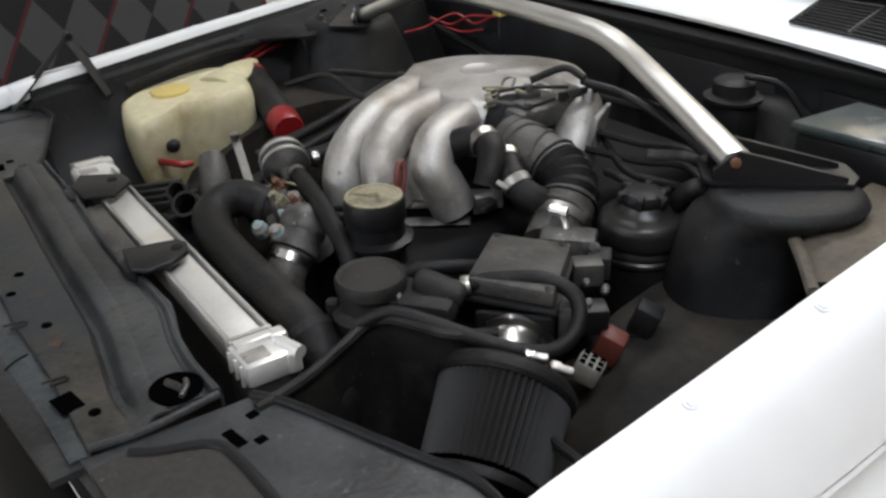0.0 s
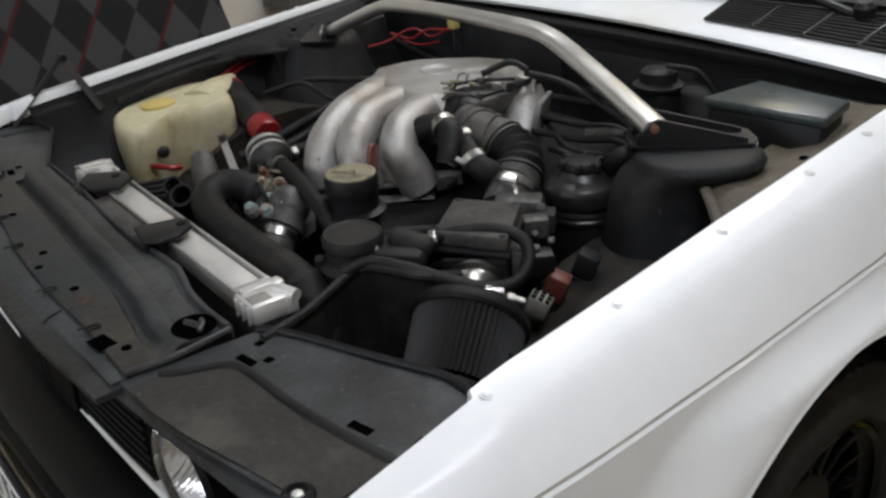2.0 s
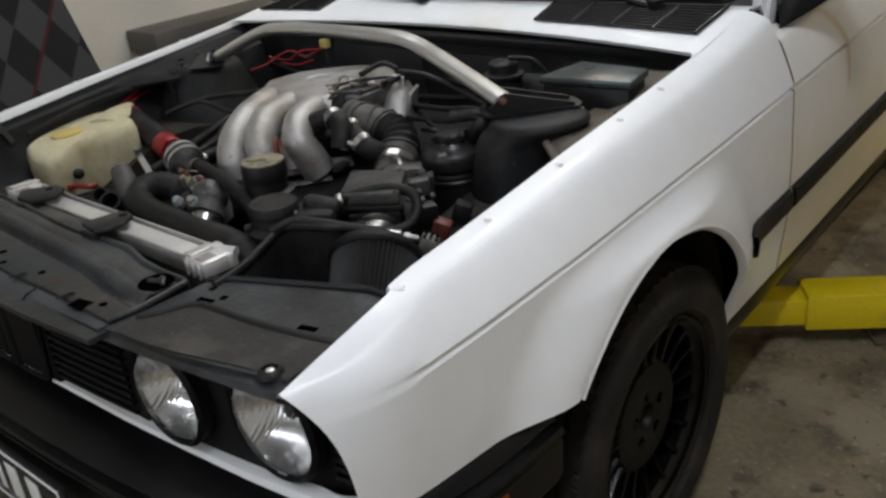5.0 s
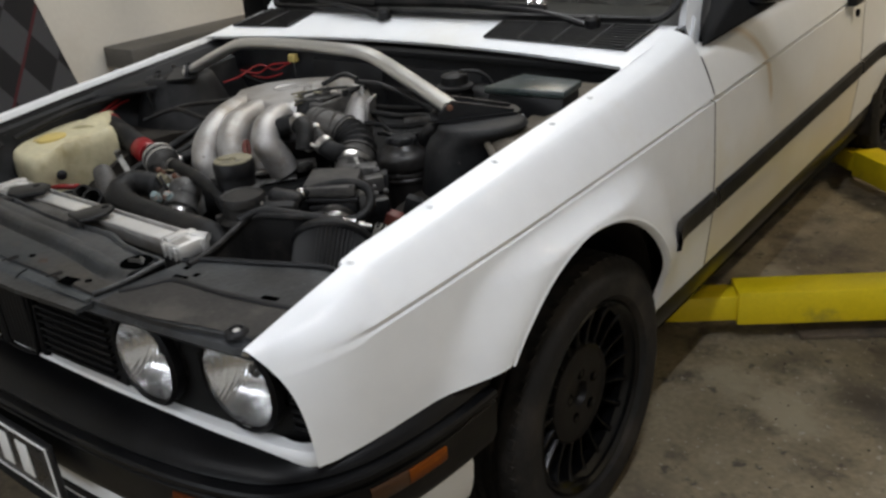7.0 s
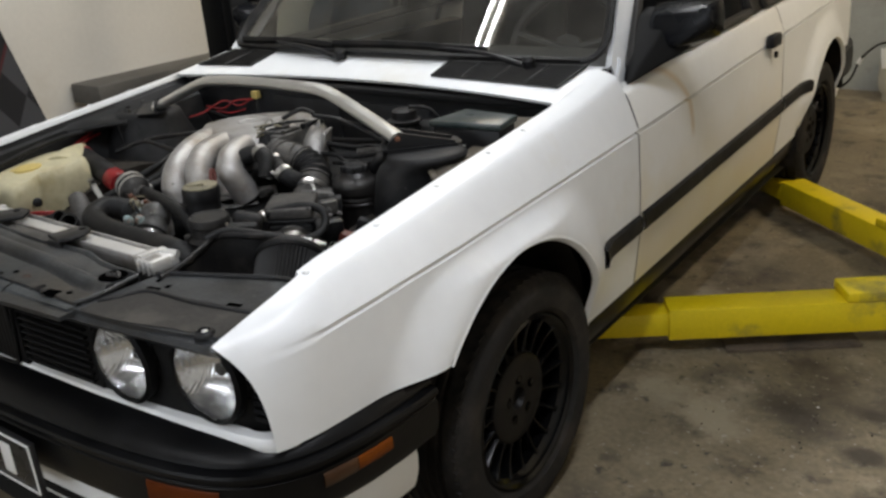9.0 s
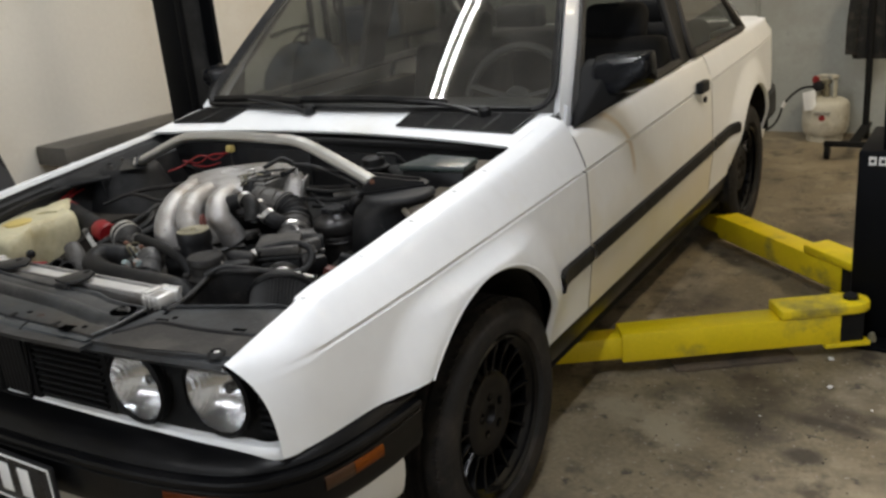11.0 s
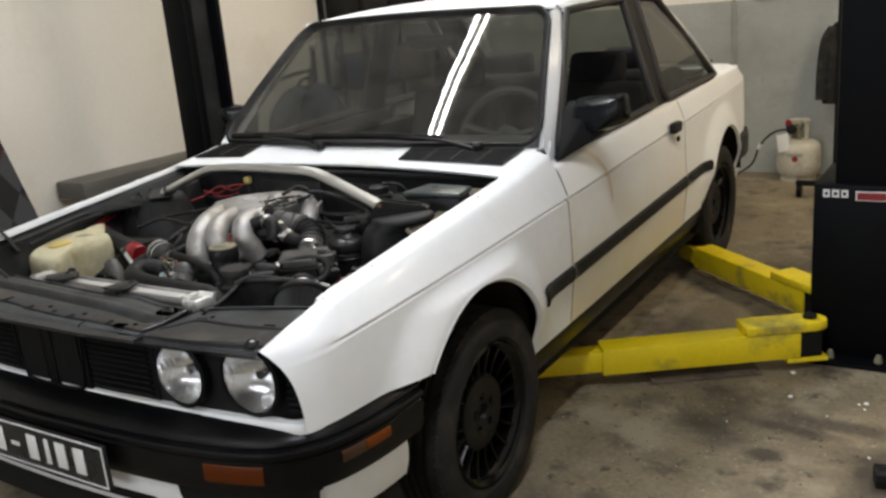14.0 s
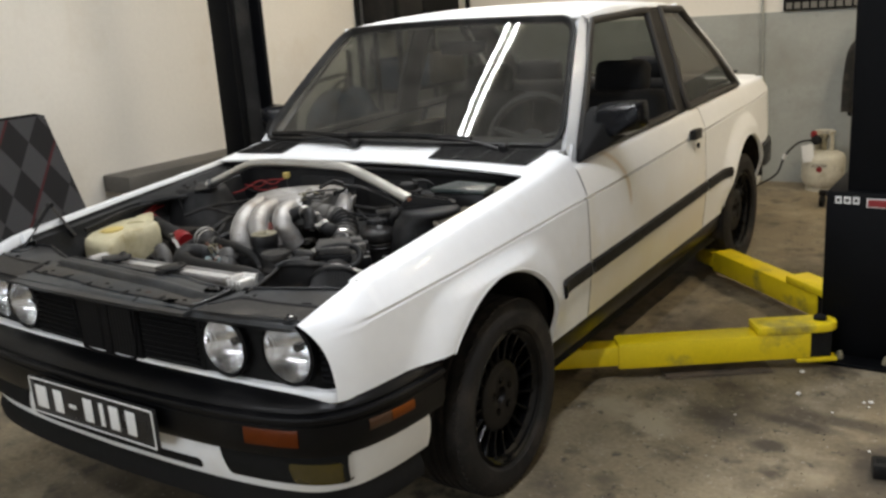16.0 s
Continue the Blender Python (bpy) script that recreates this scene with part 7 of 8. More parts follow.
# ---- things on the flank with the battery ----
bol = [(0.452, 0.185), (0.636, 0.205), (0.622, 0.300), (0.470, 0.312)]
bat = thing("battery", (0.55, 0.25, 0.66), "black car battery with a dusty green-grey lid", "battery")
part("battery_case", slab([(0.458, 0.190), (0.630, 0.209), (0.617, 0.296), (0.474, 0.308)], 0.66, 0.856, None, 0.006), PLASTIC, bat)
part("battery_lid", slab(bol, 0.856, 0.872, None, 0.005), BATTERY, bat, "dusty green-grey lid")
part("battery_label", slab([(0.52, 0.190), (0.545, 0.192), (0.545, 0.195), (0.52, 0.193)], 0.80, 0.82), PLATEW, bat)
mr = thing("brake_fluid_reservoir", (0.29, 0.30, 0.75), "brake fluid reservoir with a black screw cap, body coloured as dark shade", "reservoir")
# Body is near-black for the shade it stands in, put into its colour.
part("reservoir_body", box(0.232, 0.308, 0.290, 0.350, 0.74, 0.822, 0.014), VOID, mr)
part("reservoir_cap", lathe([(0.043, 0), (0.044, 0.006), (0.032, 0.010), (0.031, 0.028), (0.026, 0.032)], (0.272, 0.322, 0.822), (0.272, 0.322, 2), 28), DULL, mr, "dusty black cap")
part("cap_wire", tube([(0.29, 0.32, 0.862), (0.34, 0.34, 0.855), (0.38, 0.35, 0.81)], 0.005, 8, 5), RUBBER, mr)
part("master_cylinder", tube([(0.29, 0.27, 0.735), (0.29, 0.42, 0.735)], 0.028, 14, 1), VOID, mr)
bb = thing("brake_booster", (0.29, 0.40, 0.72), "black round brake booster on the bulkhead", "brake booster")
part("booster_drum", lathe([(0.05, 0), (0.10, 0.015), (0.115, 0.035), (0.115, 0.06)], (0.30, 0.345, 0.70), (0.30, 1.0, 0.70), 32), DULL, bb)
ps = thing("power_steering_reservoir", (0.405, -0.025, 0.66), "shiny black power steering fluid reservoir", "reservoir")
c = Vector((0.392, -0.012, -0.010))
part("reservoir_can", lathe([(0.042, 0.65), (0.047, 0.70), (0.0485, 0.738), (0.0515, 0.741), (0.0515, 0.746), (0.0485, 0.749), (0.0515, 0.752), (0.0515, 0.757), (0.0495, 0.760), (0.0530, 0.763), (0.0545, 0.770), (0.0545, 0.784), (0.0525, 0.792), (0.0480, 0.7965), (0.040, 0.7985), (0.034, 0.804), (0.029, 0.811)], c, c + Vector((0, 0, 1)), 36), mat("oily_black_plastic", (0.013, 0.012, 0.0115), 0.36, vary=0.4, scale=20, fine=150, bump=0.1), ps)
part("reservoir_ring", lathe([(0.0435, -0.003), (0.047, 0.0), (0.0435, 0.003)], c + Vector((0, 0, 0.742)), c + Vector((0, 0, 2)), 36, caps=False), PLASTIC, ps)
cp = part("reservoir_cap", lathe([(0.027, 0.0), (0.028, 0.006), (0.025, 0.012), (0.012, 0.014)], c + Vector((0, 0, 0.812)), c + Vector((0, 0, 2)), 24), PLASTIC, ps)
for k in range(6):
    a = k * math.pi / 3
    part("cap_grip", box(0.018, 0.034, -0.005, 0.005, 0.812, 0.826, 0.002, 1, Matrix.Translation(c) @ Matrix.Rotation(a, 4, "Z")), PLASTIC, cp)
part("reservoir_hose", tube([c + Vector((0.02, 0.03, 0.80)), (0.44, 0.02, 0.825), (0.455, 0.05, 0.81), (0.45, 0.08, 0.74)], 0.012, 10, 5), RUBBER, ps)
for nm, mt, pos, sz, lab in (("relay", REDDULL, (0.489, -0.166, 0.712), (0.015, 0.020, 0.024), "brick red relay"), ("relay", TOWER, (0.489, -0.108, 0.722), (0.015, 0.019, 0.024), "dark grey relay"), ("wire_connector", mat("aged_white_nylon", (0.20, 0.19, 0.165), 0.5, vary=0.25, scale=60, fine=200, bump=0.1), (0.502, -0.214, 0.708), (0.015, 0.019, 0.018), "off-white multi-pin connector")):
    t = thing(nm, (pos[0], pos[1], pos[2] - 0.03), lab + " on the inner fender", "relay" if nm == "relay" else "connector")
    mm = pose(*pos, 0, 20, 28)
    part("relay_case", box(-sz[0], sz[0], -sz[1] / 1.4, sz[1] / 1.4, -sz[2], sz[2] / 2, 0.004, 2, mm), mt, t, lab)
    if nm == "wire_connector":
        for i in range(3):
            for j in range(3):
                part("pin_hole", box(-0.0032, 0.0032, -0.0030, 0.0030, sz[2] / 2 - 0.002, sz[2] / 2 + 0.0008, 0, 1, mm @ pose(-0.0092 + 0.0092 * i, -0.0085 + 0.0085 * j, 0)), HOLE, t)
    else:
        part("relay_plug", box(-sz[0] * 0.9, sz[0] * 0.9, -sz[1] / 1.6, sz[1] / 1.6, -sz[2] - 0.025, -sz[2], 0.003, 1, mm), PLASTIC, t)

# ---- things on the other flank ----
wt = thing("washer_tank", (-0.555, -0.22, 0.57), "yellowed translucent plastic washer fluid tank", "washer tank")
rows = []
zs = [(0.575, 0.74), (0.595, 0.82), (0.645, 0.94), (0.695, 1.0), (0.724, 0.99), (0.742, 0.955), (0.750, 0.88)]
ol = [(-0.602, -0.326), (-0.535, -0.345), (-0.475, -0.343), (-0.460, -0.31), (-0.472, -0.275), (-0.486, -0.25), (-0.470, -0.225), (-0.456, -0.185), (-0.460, -0.13), (-0.50, -0.10), (-0.57, -0.095), (-0.625, -0.105), (-0.645, -0.16), (-0.632, -0.275)]
pp = [(p.x, p.y) for p in smooth_path([(x, y, 0) for x, y in ol + ol[:1]], 4)[:-1]]
b = bmesh.new()
rings = []
for z, sc in zs:
    rings.append([b.verts.new((-0.555 + (x + 0.555) * sc, -0.225 + (y + 0.225) * sc, z + 0.016 * ((y + 0.35) / 0.2) * (z > 0.71))) for x, y in pp])
for p, q in zip(rings, rings[1:]):
    for k in range(len(p)):
        b.faces.new((p[k], p[(k + 1) % len(p)], q[(k + 1) % len(p)], q[k]))
b.faces.new(rings[-1])
b.faces.new(rings[0])
part("tank_body", b, CREAM, wt)
part("filler_spout", tube([(-0.545, -0.155, 0.752), (-0.585, -0.09, 0.762), (-0.615, -0.04, 0.766)], 0.03, 14, 4, radii=[0.045, 0.034, 0.014], flat=0.5), CREAM, wt)
part("tank_cap", lathe([(0.036, 0), (0.036, 0.007), (0.030, 0.009)], (-0.566, -0.235, 0.756), (-0.576, -0.25, 1.2), 24), CAPY, wt, "yellow plastic cap")
part("cap_tab", box(-0.012, 0.012, -0.05, -0.03, 0, 0.006, 0.002, 1, pose(-0.571, -0.225, 0.752, 0, 0, -40)), CAPY, wt)
part("level_sensor", lathe([(0.012, 0), (0.012, 0.015), (0.007, 0.018)], (-0.462, -0.285, 0.695), (-0.36, -0.34, 0.72), 12), PLASTIC, wt)
part("pump_hose", tube([(-0.462, -0.315, 0.672), (-0.43, -0.31, 0.678), (-0.41, -0.295, 0.676), (-0.42, -0.275, 0.67)], 0.006, 8, 5), RED, wt, "red pump clip")
ic = thing("ignition_coil", (-0.28, -0.13, 0.70), "black ignition coil with a bright red band", "ignition coil")
a, c = Vector((-0.606, -0.054, 0.744)), Vector((-0.400, -0.094, 0.708))
part("coil_can", lathe([(0.016, -0.015), (0.018, 0), (0.024, 0.004), (0.029, 0.012), (0.029, 0.205), (0.026, 0.211)], a, c, 24), DULL, ic)
part("red_band", lathe([(0.0290, 0.200), (0.0298, 0.201), (0.0298, 0.240), (0.0270, 0.246), (0.001, 0.247)], a, c, 24), RED, ic, "bright red band")
part("red_ring", lathe([(0.0285, 0.010), (0.0306, 0.012), (0.0306, 0.022), (0.0285, 0.024)], a, c, 24), RED, ic)
# wiring
for nm, lab, mt, r, sets in (
    ("wiring_loom", "red cables along the inner fender", RED, 0.0038, ([(-0.63, -0.06, 0.765), (-0.638, 0.0, 0.785), (-0.642, 0.05, 0.80), (-0.64, 0.10, 0.79)], [(-0.625, -0.05, 0.76), (-0.632, 0.0, 0.775), (-0.637, 0.04, 0.78)])),
    ("wiring_loom", "thin red wires on the bulkhead", RED, 0.0026, ([(-0.37, 0.40, 0.825), (-0.42, 0.385, 0.80), (-0.47, 0.37, 0.815), (-0.52, 0.33, 0.785), (-0.53, 0.28, 0.78)], [(-0.37, 0.40, 0.82), (-0.43, 0.38, 0.815), (-0.48, 0.37, 0.79), (-0.53, 0.35, 0.80)], [(-0.40, 0.39, 0.79), (-0.46, 0.385, 0.775), (-0.51, 0.37, 0.78)])),
    ("wiring_loom", "black plug leads and cables over the engine", RUBBER, 0.0055, (
        [(-0.34, -0.02, 0.80), (-0.26, -0.03, 0.82), (-0.16, -0.02, 0.835), (-0.07, 0.0, 0.85)],
        [(-0.36, -0.10, 0.79), (-0.30, -0.05, 0.81), (-0.20, -0.05, 0.80), (-0.06, -0.04, 0.79)],
        [(0.20, 0.07, 0.89), (0.27, 0.09, 0.88), (0.36, 0.10, 0.845), (0.42, 0.12, 0.80)],
        [(0.21, 0.09, 0.88), (0.30, 0.13, 0.86), (0.38, 0.17, 0.83), (0.42, 0.22, 0.78)],
        [(0.23, 0.08, 0.82), (0.30, 0.06, 0.79), (0.37, 0.07, 0.79), (0.43, 0.10, 0.78)],
        [(0.15, 0.02, 0.89), (0.175, 0.06, 0.905), (0.205, 0.07, 0.895)],
        [(0.24, 0.06, 0.83), (0.29, 0.10, 0.815), (0.33, 0.13, 0.812), (0.37, 0.15, 0.80)],
        [(0.24, 0.04, 0.81), (0.30, 0.09, 0.795), (0.35, 0.11, 0.80), (0.39, 0.10, 0.795), (0.42, 0.06, 0.78)],
        [(0.30, 0.02, 0.80), (0.34, 0.01, 0.805), (0.38, 0.03, 0.79)],
        [(0.46, -0.30, 0.69), (0.56, -0.32, 0.70), (0.64, -0.33, 0.71)],
    )),
    ("wiring_loom", "black cables along the firewall", RUBBER, 0.007, ([(-0.6, 0.38, 0.78), (-0.3, 0.39, 0.73), (0.1, 0.38, 0.74), (0.24, 0.36, 0.80)], [(-0.62, -0.3, 0.77), (-0.62, -0.1, 0.80), (-0.60, 0.2, 0.80)])),
):
    t = thing(nm, sets[0][0], lab, "cables")
    for pts in sets:
        part("cable", tube(pts, r, 8, 6), mt, t)
yc = thing("yellow_connector", (-0.36, 0.405, 0.82), "small yellow cable connector on the bulkhead", "connector")
part("connector_shell", box(-0.375, -0.350, 0.396, 0.416, 0.822, 0.845, 0.004), CAPY, yc)
part("connector_lead", tube([(-0.362, 0.405, 0.822), (-0.35, 0.395, 0.78), (-0.34, 0.40, 0.73)], 0.004, 6, 4), RUBBER, yc)

# ---- two-post lift ----
lp = thing("lift_post", (1.62, 1.62, 0), "black steel lift post with yellow swing arms and stickers", "lift post", "lift posts")
part("column", box(1.425, 1.80, 1.47, 1.80, 0.0, CEIL_Z, 0.01), BLACKPOST, lp)
part("carriage", box(1.36, 1.75, 1.445, 1.84, 0.015, 0.655, 0.008), BLACKPOST, lp, "black lift carriage")
part("base_plate", box(1.34, 1.95, 1.36, 1.95, 0.0, 0.015, 0.003), BLACKPOST, lp)
for x0, x1, z0, z1 in ((1.392, 1.414, 0.610, 0.637), (1.421, 1.445, 0.610, 0.637), (1.452, 1.474, 0.610, 0.637)):
    part("sticker", box(x0, x1, 1.4415, 1.4445, z0, z1), PLATEW, lp, "white logo shape")
    part("sticker", box(x0 + 0.006, x1 - 0.006, 1.4395, 1.4412, z0 + 0.008, z1 - 0.008), BLACKPOST, lp, "dark logo shape")
part("sticker", box(1.498, 1.60, 1.4425, 1.4447, 0.600, 0.634, 0.001), PLATEW, lp, "white logo border")
part("sticker", box(1.503, 1.595, 1.4405, 1.4423, 0.604, 0.630), RED, lp, "red logo shape")
part("anchor_bolt", lathe([(0.014, 0), (0.014, 0.012), (0.008, 0.03)], (1.44, 1.41, 0.015), (1.44, 1.41, 1), 8), BRASS, lp)
part("anchor_bolt", lathe([(0.014, 0), (0.014, 0.012), (0.008, 0.03)], (1.60, 1.41, 0.015), (1.60, 1.41, 1), 8), BRASS, lp)


def lift_arm(root, elbow, tip, z):
    root, elbow, tip = Vector(root), Vector(elbow), Vector(tip)
    d = (elbow - root).normalized()
    m = Matrix.Translation(root) @ Matrix.Rotation(math.atan2(d.y, d.x), 4, "Z")
    ln, d2 = (elbow - root).length, (tip - elbow).length
    t = part("lift_arm", box(0.05, ln, -0.052, 0.052, z - 0.055, z + 0.045, 0.005, 2, m), YELLOW, lp, "worn yellow telescopic lift arm")
    part("inner_tube", box(ln - 0.05, ln + d2, -0.042, 0.042, z - 0.045, z + 0.030, 0.005, 2, m), YELLOW, t)
    b = slab([(0.25, -0.058), (0.25, 0.058), (0.0, 0.058), (-0.03, 0.050), (-0.052, 0.030), (-0.06, 0.0), (-0.052, -0.030), (-0.03, -0.050), (0.0, -0.058)], z + 0.045, z + 0.078, None, 0.006)
    bmesh.ops.transform(b, matrix=m, verts=b.verts[:])
    part("pivot_plate", b, YELLOW, t)
    part("pivot_plate", box(-0.05, 0.10, -0.055, 0.055, z - 0.072, z - 0.056, 0.005, 2, m), YELLOW, t)
    part("pivot_pin", lathe([(0.024, 0), (0.024, 0.012), (0.014, 0.018)], m @ Vector((0.0, 0, z + 0.078)), m @ Vector((0.0, 0, z + 1)), 16), VOID, t)
    part("arm_knuckle", box(-0.03, 0.06, -0.045, 0.045, z - 0.056, z + 0.045, 0.004, 1, m), VOID, t)
    part("lift_pad", lathe([(0.05, 0), (0.055, 0.01), (0.055, 0.03), (0.045, 0.035)], m @ Vector((ln + d2 - 0.05, 0, z + 0.03)), m @ Vector((ln + d2 - 0.05, 0, z + 2)), 24), RUBBER, t)


lift_arm((1.375, 1.352, 0), (0.735, 0.930, 0), (0.47, 0.755, 0), 0.105)
lift_arm((1.36, 1.735, 0), (0.735, 2.272, 0), (0.60, 2.388, 0), 0.105)
lq = thing("lift_post", (-1.72, 1.55, 0), "black steel lift post with a channel, beside the wall", "lift post", "lift posts")
part("column", box(-1.85, -1.70, 1.468, 1.63, 0.0, CEIL_Z, 0.006), BLACKPOST, lq)
part("column_flange", box(-1.70, -1.66, 1.468, 1.49, 0.0, CEIL_Z, 0.004), BLACKPOST, lq)
part("column_flange", box(-1.70, -1.60, 1.605, 1.635, 0.0, CEIL_Z, 0.004), BLACKPOST, lq)
part("column_web", box(-1.70, -1.67, 1.49, 1.605, 0.0, CEIL_Z), TOWER, lq)
part("carriage", box(-1.70, -1.50, 1.46, 1.64, 0.06, 0.60, 0.006), BLACKPOST, lq)

# ---- things along the walls ----
pt = thing("propane_tank", (0.765, 4.54, 0.0), "dirty white propane gas cylinder with a valve and hose", "gas cylinder")
GASW = mat("dirty_white_cylinder_paint", (0.50, 0.475, 0.385), 0.5, vary=0.14, scale=10, fine=80, bump=0.1, tint=(0.30, 0.27, 0.20), stain=0.4)
c = Vector((0.765, 4.54, 0.0))
part("cylinder_body", lathe([(0.09, 0.035), (0.128, 0.048), (0.142, 0.085), (0.143, 0.13), (0.1425, 0.215), (0.140, 0.236), (0.130, 0.254), (0.105, 0.269), (0.04, 0.280)], c, c + Vector((0, 0, 1)), 36), GASW, pt)
part("weld_seam", lathe([(0.1425, 0.128), (0.1442, 0.130), (0.1442, 0.134), (0.1425, 0.136)], c, c + Vector((0, 0, 1)), 36, caps=False), GASW, pt)
part("foot_ring", lathe([(0.112, 0.0), (0.112, 0.05), (0.108, 0.05), (0.108, 0.0)], c, c + Vector((0, 0, 1)), 32, caps=False), GASW, pt)
for a0, a1 in ((-0.7, 0.7), (1.6, 3.5)):
    part("collar", sheet([[c + Vector((0.062 * math.cos(a), 0.062 * math.sin(a), z)) for a in np.linspace(a0, a1, 14)] for z in (0.258, 0.33, 0.40)], thick=0.005), GASW, pt)
part("collar_rim", tube([c + Vector((0.062 * math.cos(a), 0.062 * math.sin(a), 0.405)) for a in np.linspace(-0.9, 3.7, 24)], 0.011, 8, 1), GASW, pt)
part("valve", lathe([(0.02, 0.27), (0.02, 0.36), (0.03, 0.365), (0.03, 0.39)], c, c + Vector((0, 0, 1)), 16), BRASS, pt)
part("valve_knob", lathe([(0.02, 0), (0.026, 0.006), (0.026, 0.022), (0.018, 0.026)], c + Vector((-0.05, -0.05, 0.395)), c + Vector((-0.2, -0.2, 0.42)), 14), RED, pt, "red valve knob")
part("regulator", lathe([(0.02, -0.02), (0.034, -0.012), (0.034, 0.012), (0.02, 0.02)], c + Vector((-0.04, -0.07, 0.36)), c + Vector((-0.1, -0.2, 0.36)), 16), TOWER, pt, "grey gas regulator")
part("label_tag", sheet([[c + Vector((-0.125 + 0.075 * u + 0.015 * v, -0.125 - 0.012 * math.sin(3 * u), 0.325 - 0.12 * v + 0.02 * u)) for u in (0, 0.35, 0.7, 1)] for v in (0, 0.5, 1)], thick=0.001), PLATEW, pt, "crumpled white paper tag")
part("label_patch", lathe([(0.020, 0), (0.018, 0.002), (0.0005, 0.002)], c + Vector((0.0, -0.142, 0.165)), c + Vector((0.0, -1, 0.165)), 16, caps=False), RED, pt, "red label spot")
for k in range(2):
    part("label_patch", box(-0.05, 0.05, -0.1455, -0.1425, 0.185 + 0.012 * k, 0.190 + 0.012 * k, 0.0005, 1, Matrix.Translation(c)), LINER, pt, "grey label bar")
part("gas_hose", tube([c + Vector((-0.05, -0.08, 0.36)), c + Vector((-0.15, -0.08, 0.34)), c + Vector((-0.25, -0.04, 0.24)), c + Vector((-0.32, 0.0, 0.09)), c + Vector((-0.46, -0.1, 0.012)), c + Vector((-0.56, -0.25, 0.010))], 0.007, 8, 6), RUBBER, pt)
part("hose_joint", tube([c + Vector((-0.245, -0.042, 0.25)), c + Vector((-0.262, -0.033, 0.215))], 0.013, 10, 1), PLATEW, pt, "pale hose joint")
sd = thing("coat_stand", (1.01, 4.3, 0), "black steel stand on castors beside the gas cylinder", "stand")
part("stand_pole", tube([(1.01, 4.5, 0.08), (1.01, 4.5, 1.3)], 0.02, 10, 1), VOID, sd)
part("stand_leg", box(0.985, 1.035, 4.0, 4.6, 0.08, 0.11, 0.004), VOID, sd)
part("stand_leg", box(0.85, 1.20, 3.97, 4.01, 0.08, 0.11, 0.004), VOID, sd)
for x, y in ((0.87, 3.99), (1.18, 3.99), (1.01, 4.58)):
    part("castor", lathe([(0.038, -0.014), (0.041, 0), (0.038, 0.014)], (x, y, 0.041), (x + 1, y, 0.041), 20), VOID, sd)
CAMO = mat("camouflage_cloth", (0.0055, 0.0055, 0.005), 0.9, vary=0.5, scale=22, fine=120, bump=0.3, tint=(0.035, 0.031, 0.024), stain=0.4)
jk = thing("jacket", (1.0, 4.56, 0.5), "dark camouflage work jacket hanging on a stand pole", "jacket")
rows = []
for z, w, d in ((1.05, 0.03, 0.03), (1.01, 0.07, 0.05), (0.92, 0.095, 0.06), (0.80, 0.105, 0.065), (0.68, 0.112, 0.07), (0.56, 0.115, 0.06), (0.52, 0.105, 0.05)):
    rows.append([Vector((1.01 + w * math.cos(a) + 0.012 * math.sin(5 * a + z * 9), 4.56 + d * math.sin(a) + 0.012 * math.cos(4 * a), z)) for a in np.linspace(0, 2 * math.pi, 30)])
part("jacket_body", sheet(rows), CAMO, jk)
for sx in (-1, 1):
    part("sleeve", tube([(1.01 + sx * 0.05, 4.55, 1.01), (1.01 + sx * 0.085, 4.53, 0.93), (1.01 + sx * 0.105, 4.52, 0.75), (1.01 + sx * 0.11, 4.50, 0.55)], 0.032, 12, 5, radii=[0.036, 0.042, 0.040, 0.034]), CAMO, jk)
part("collar", tube([(0.975, 4.53, 1.025), (1.01, 4.51, 1.035), (1.045, 4.53, 1.025), (1.03, 4.59, 1.04), (0.99, 4.59, 1.04), (0.975, 4.53, 1.025)], 0.012, 8, 4), CAMO, jk)
solo("wall_conduit", tube([(0.29, 4.728, 0.0), (0.285, 4.728, 0.7), (0.275, 4.728, 1.4), (0.27, 4.728, 2.6)], 0.009, 10, 4), WALLG, "thin grey conduit pipe up the back wall", "pipe")
sg = thing("wall_sign", (0.65, 4.72, 1.23), "dark wall sign with a row of pale bars", "sign")
part("sign_board", box(0.42, 0.95, 4.715, 4.737, 1.228, 1.36, 0.003), VOID, sg)
for k in range(9):
    part("sign_bar", box(0.44 + 0.055 * k, 0.48 + 0.055 * k, 4.711, 4.7145, 1.242, 1.285), LINER, sg)
bn = thing("wall_bench", (-2.3, 1.6, 0), "dark grey steel bench top along the wall", "bench")
part("bench_top", box(-2.54, -2.30, 1.12, 3.4, 0.50, 0.60, 0.01), mat("grey_bench_steel", (0.10, 0.095, 0.085), 0.5, vary=0.2, scale=5, bump=0.15), bn)
for y in (1.2, 2.2, 3.3):
    part("bench_leg", box(-2.36, -2.32, y, y + 0.04, 0.0, 0.50, 0.004), TOWER, bn)


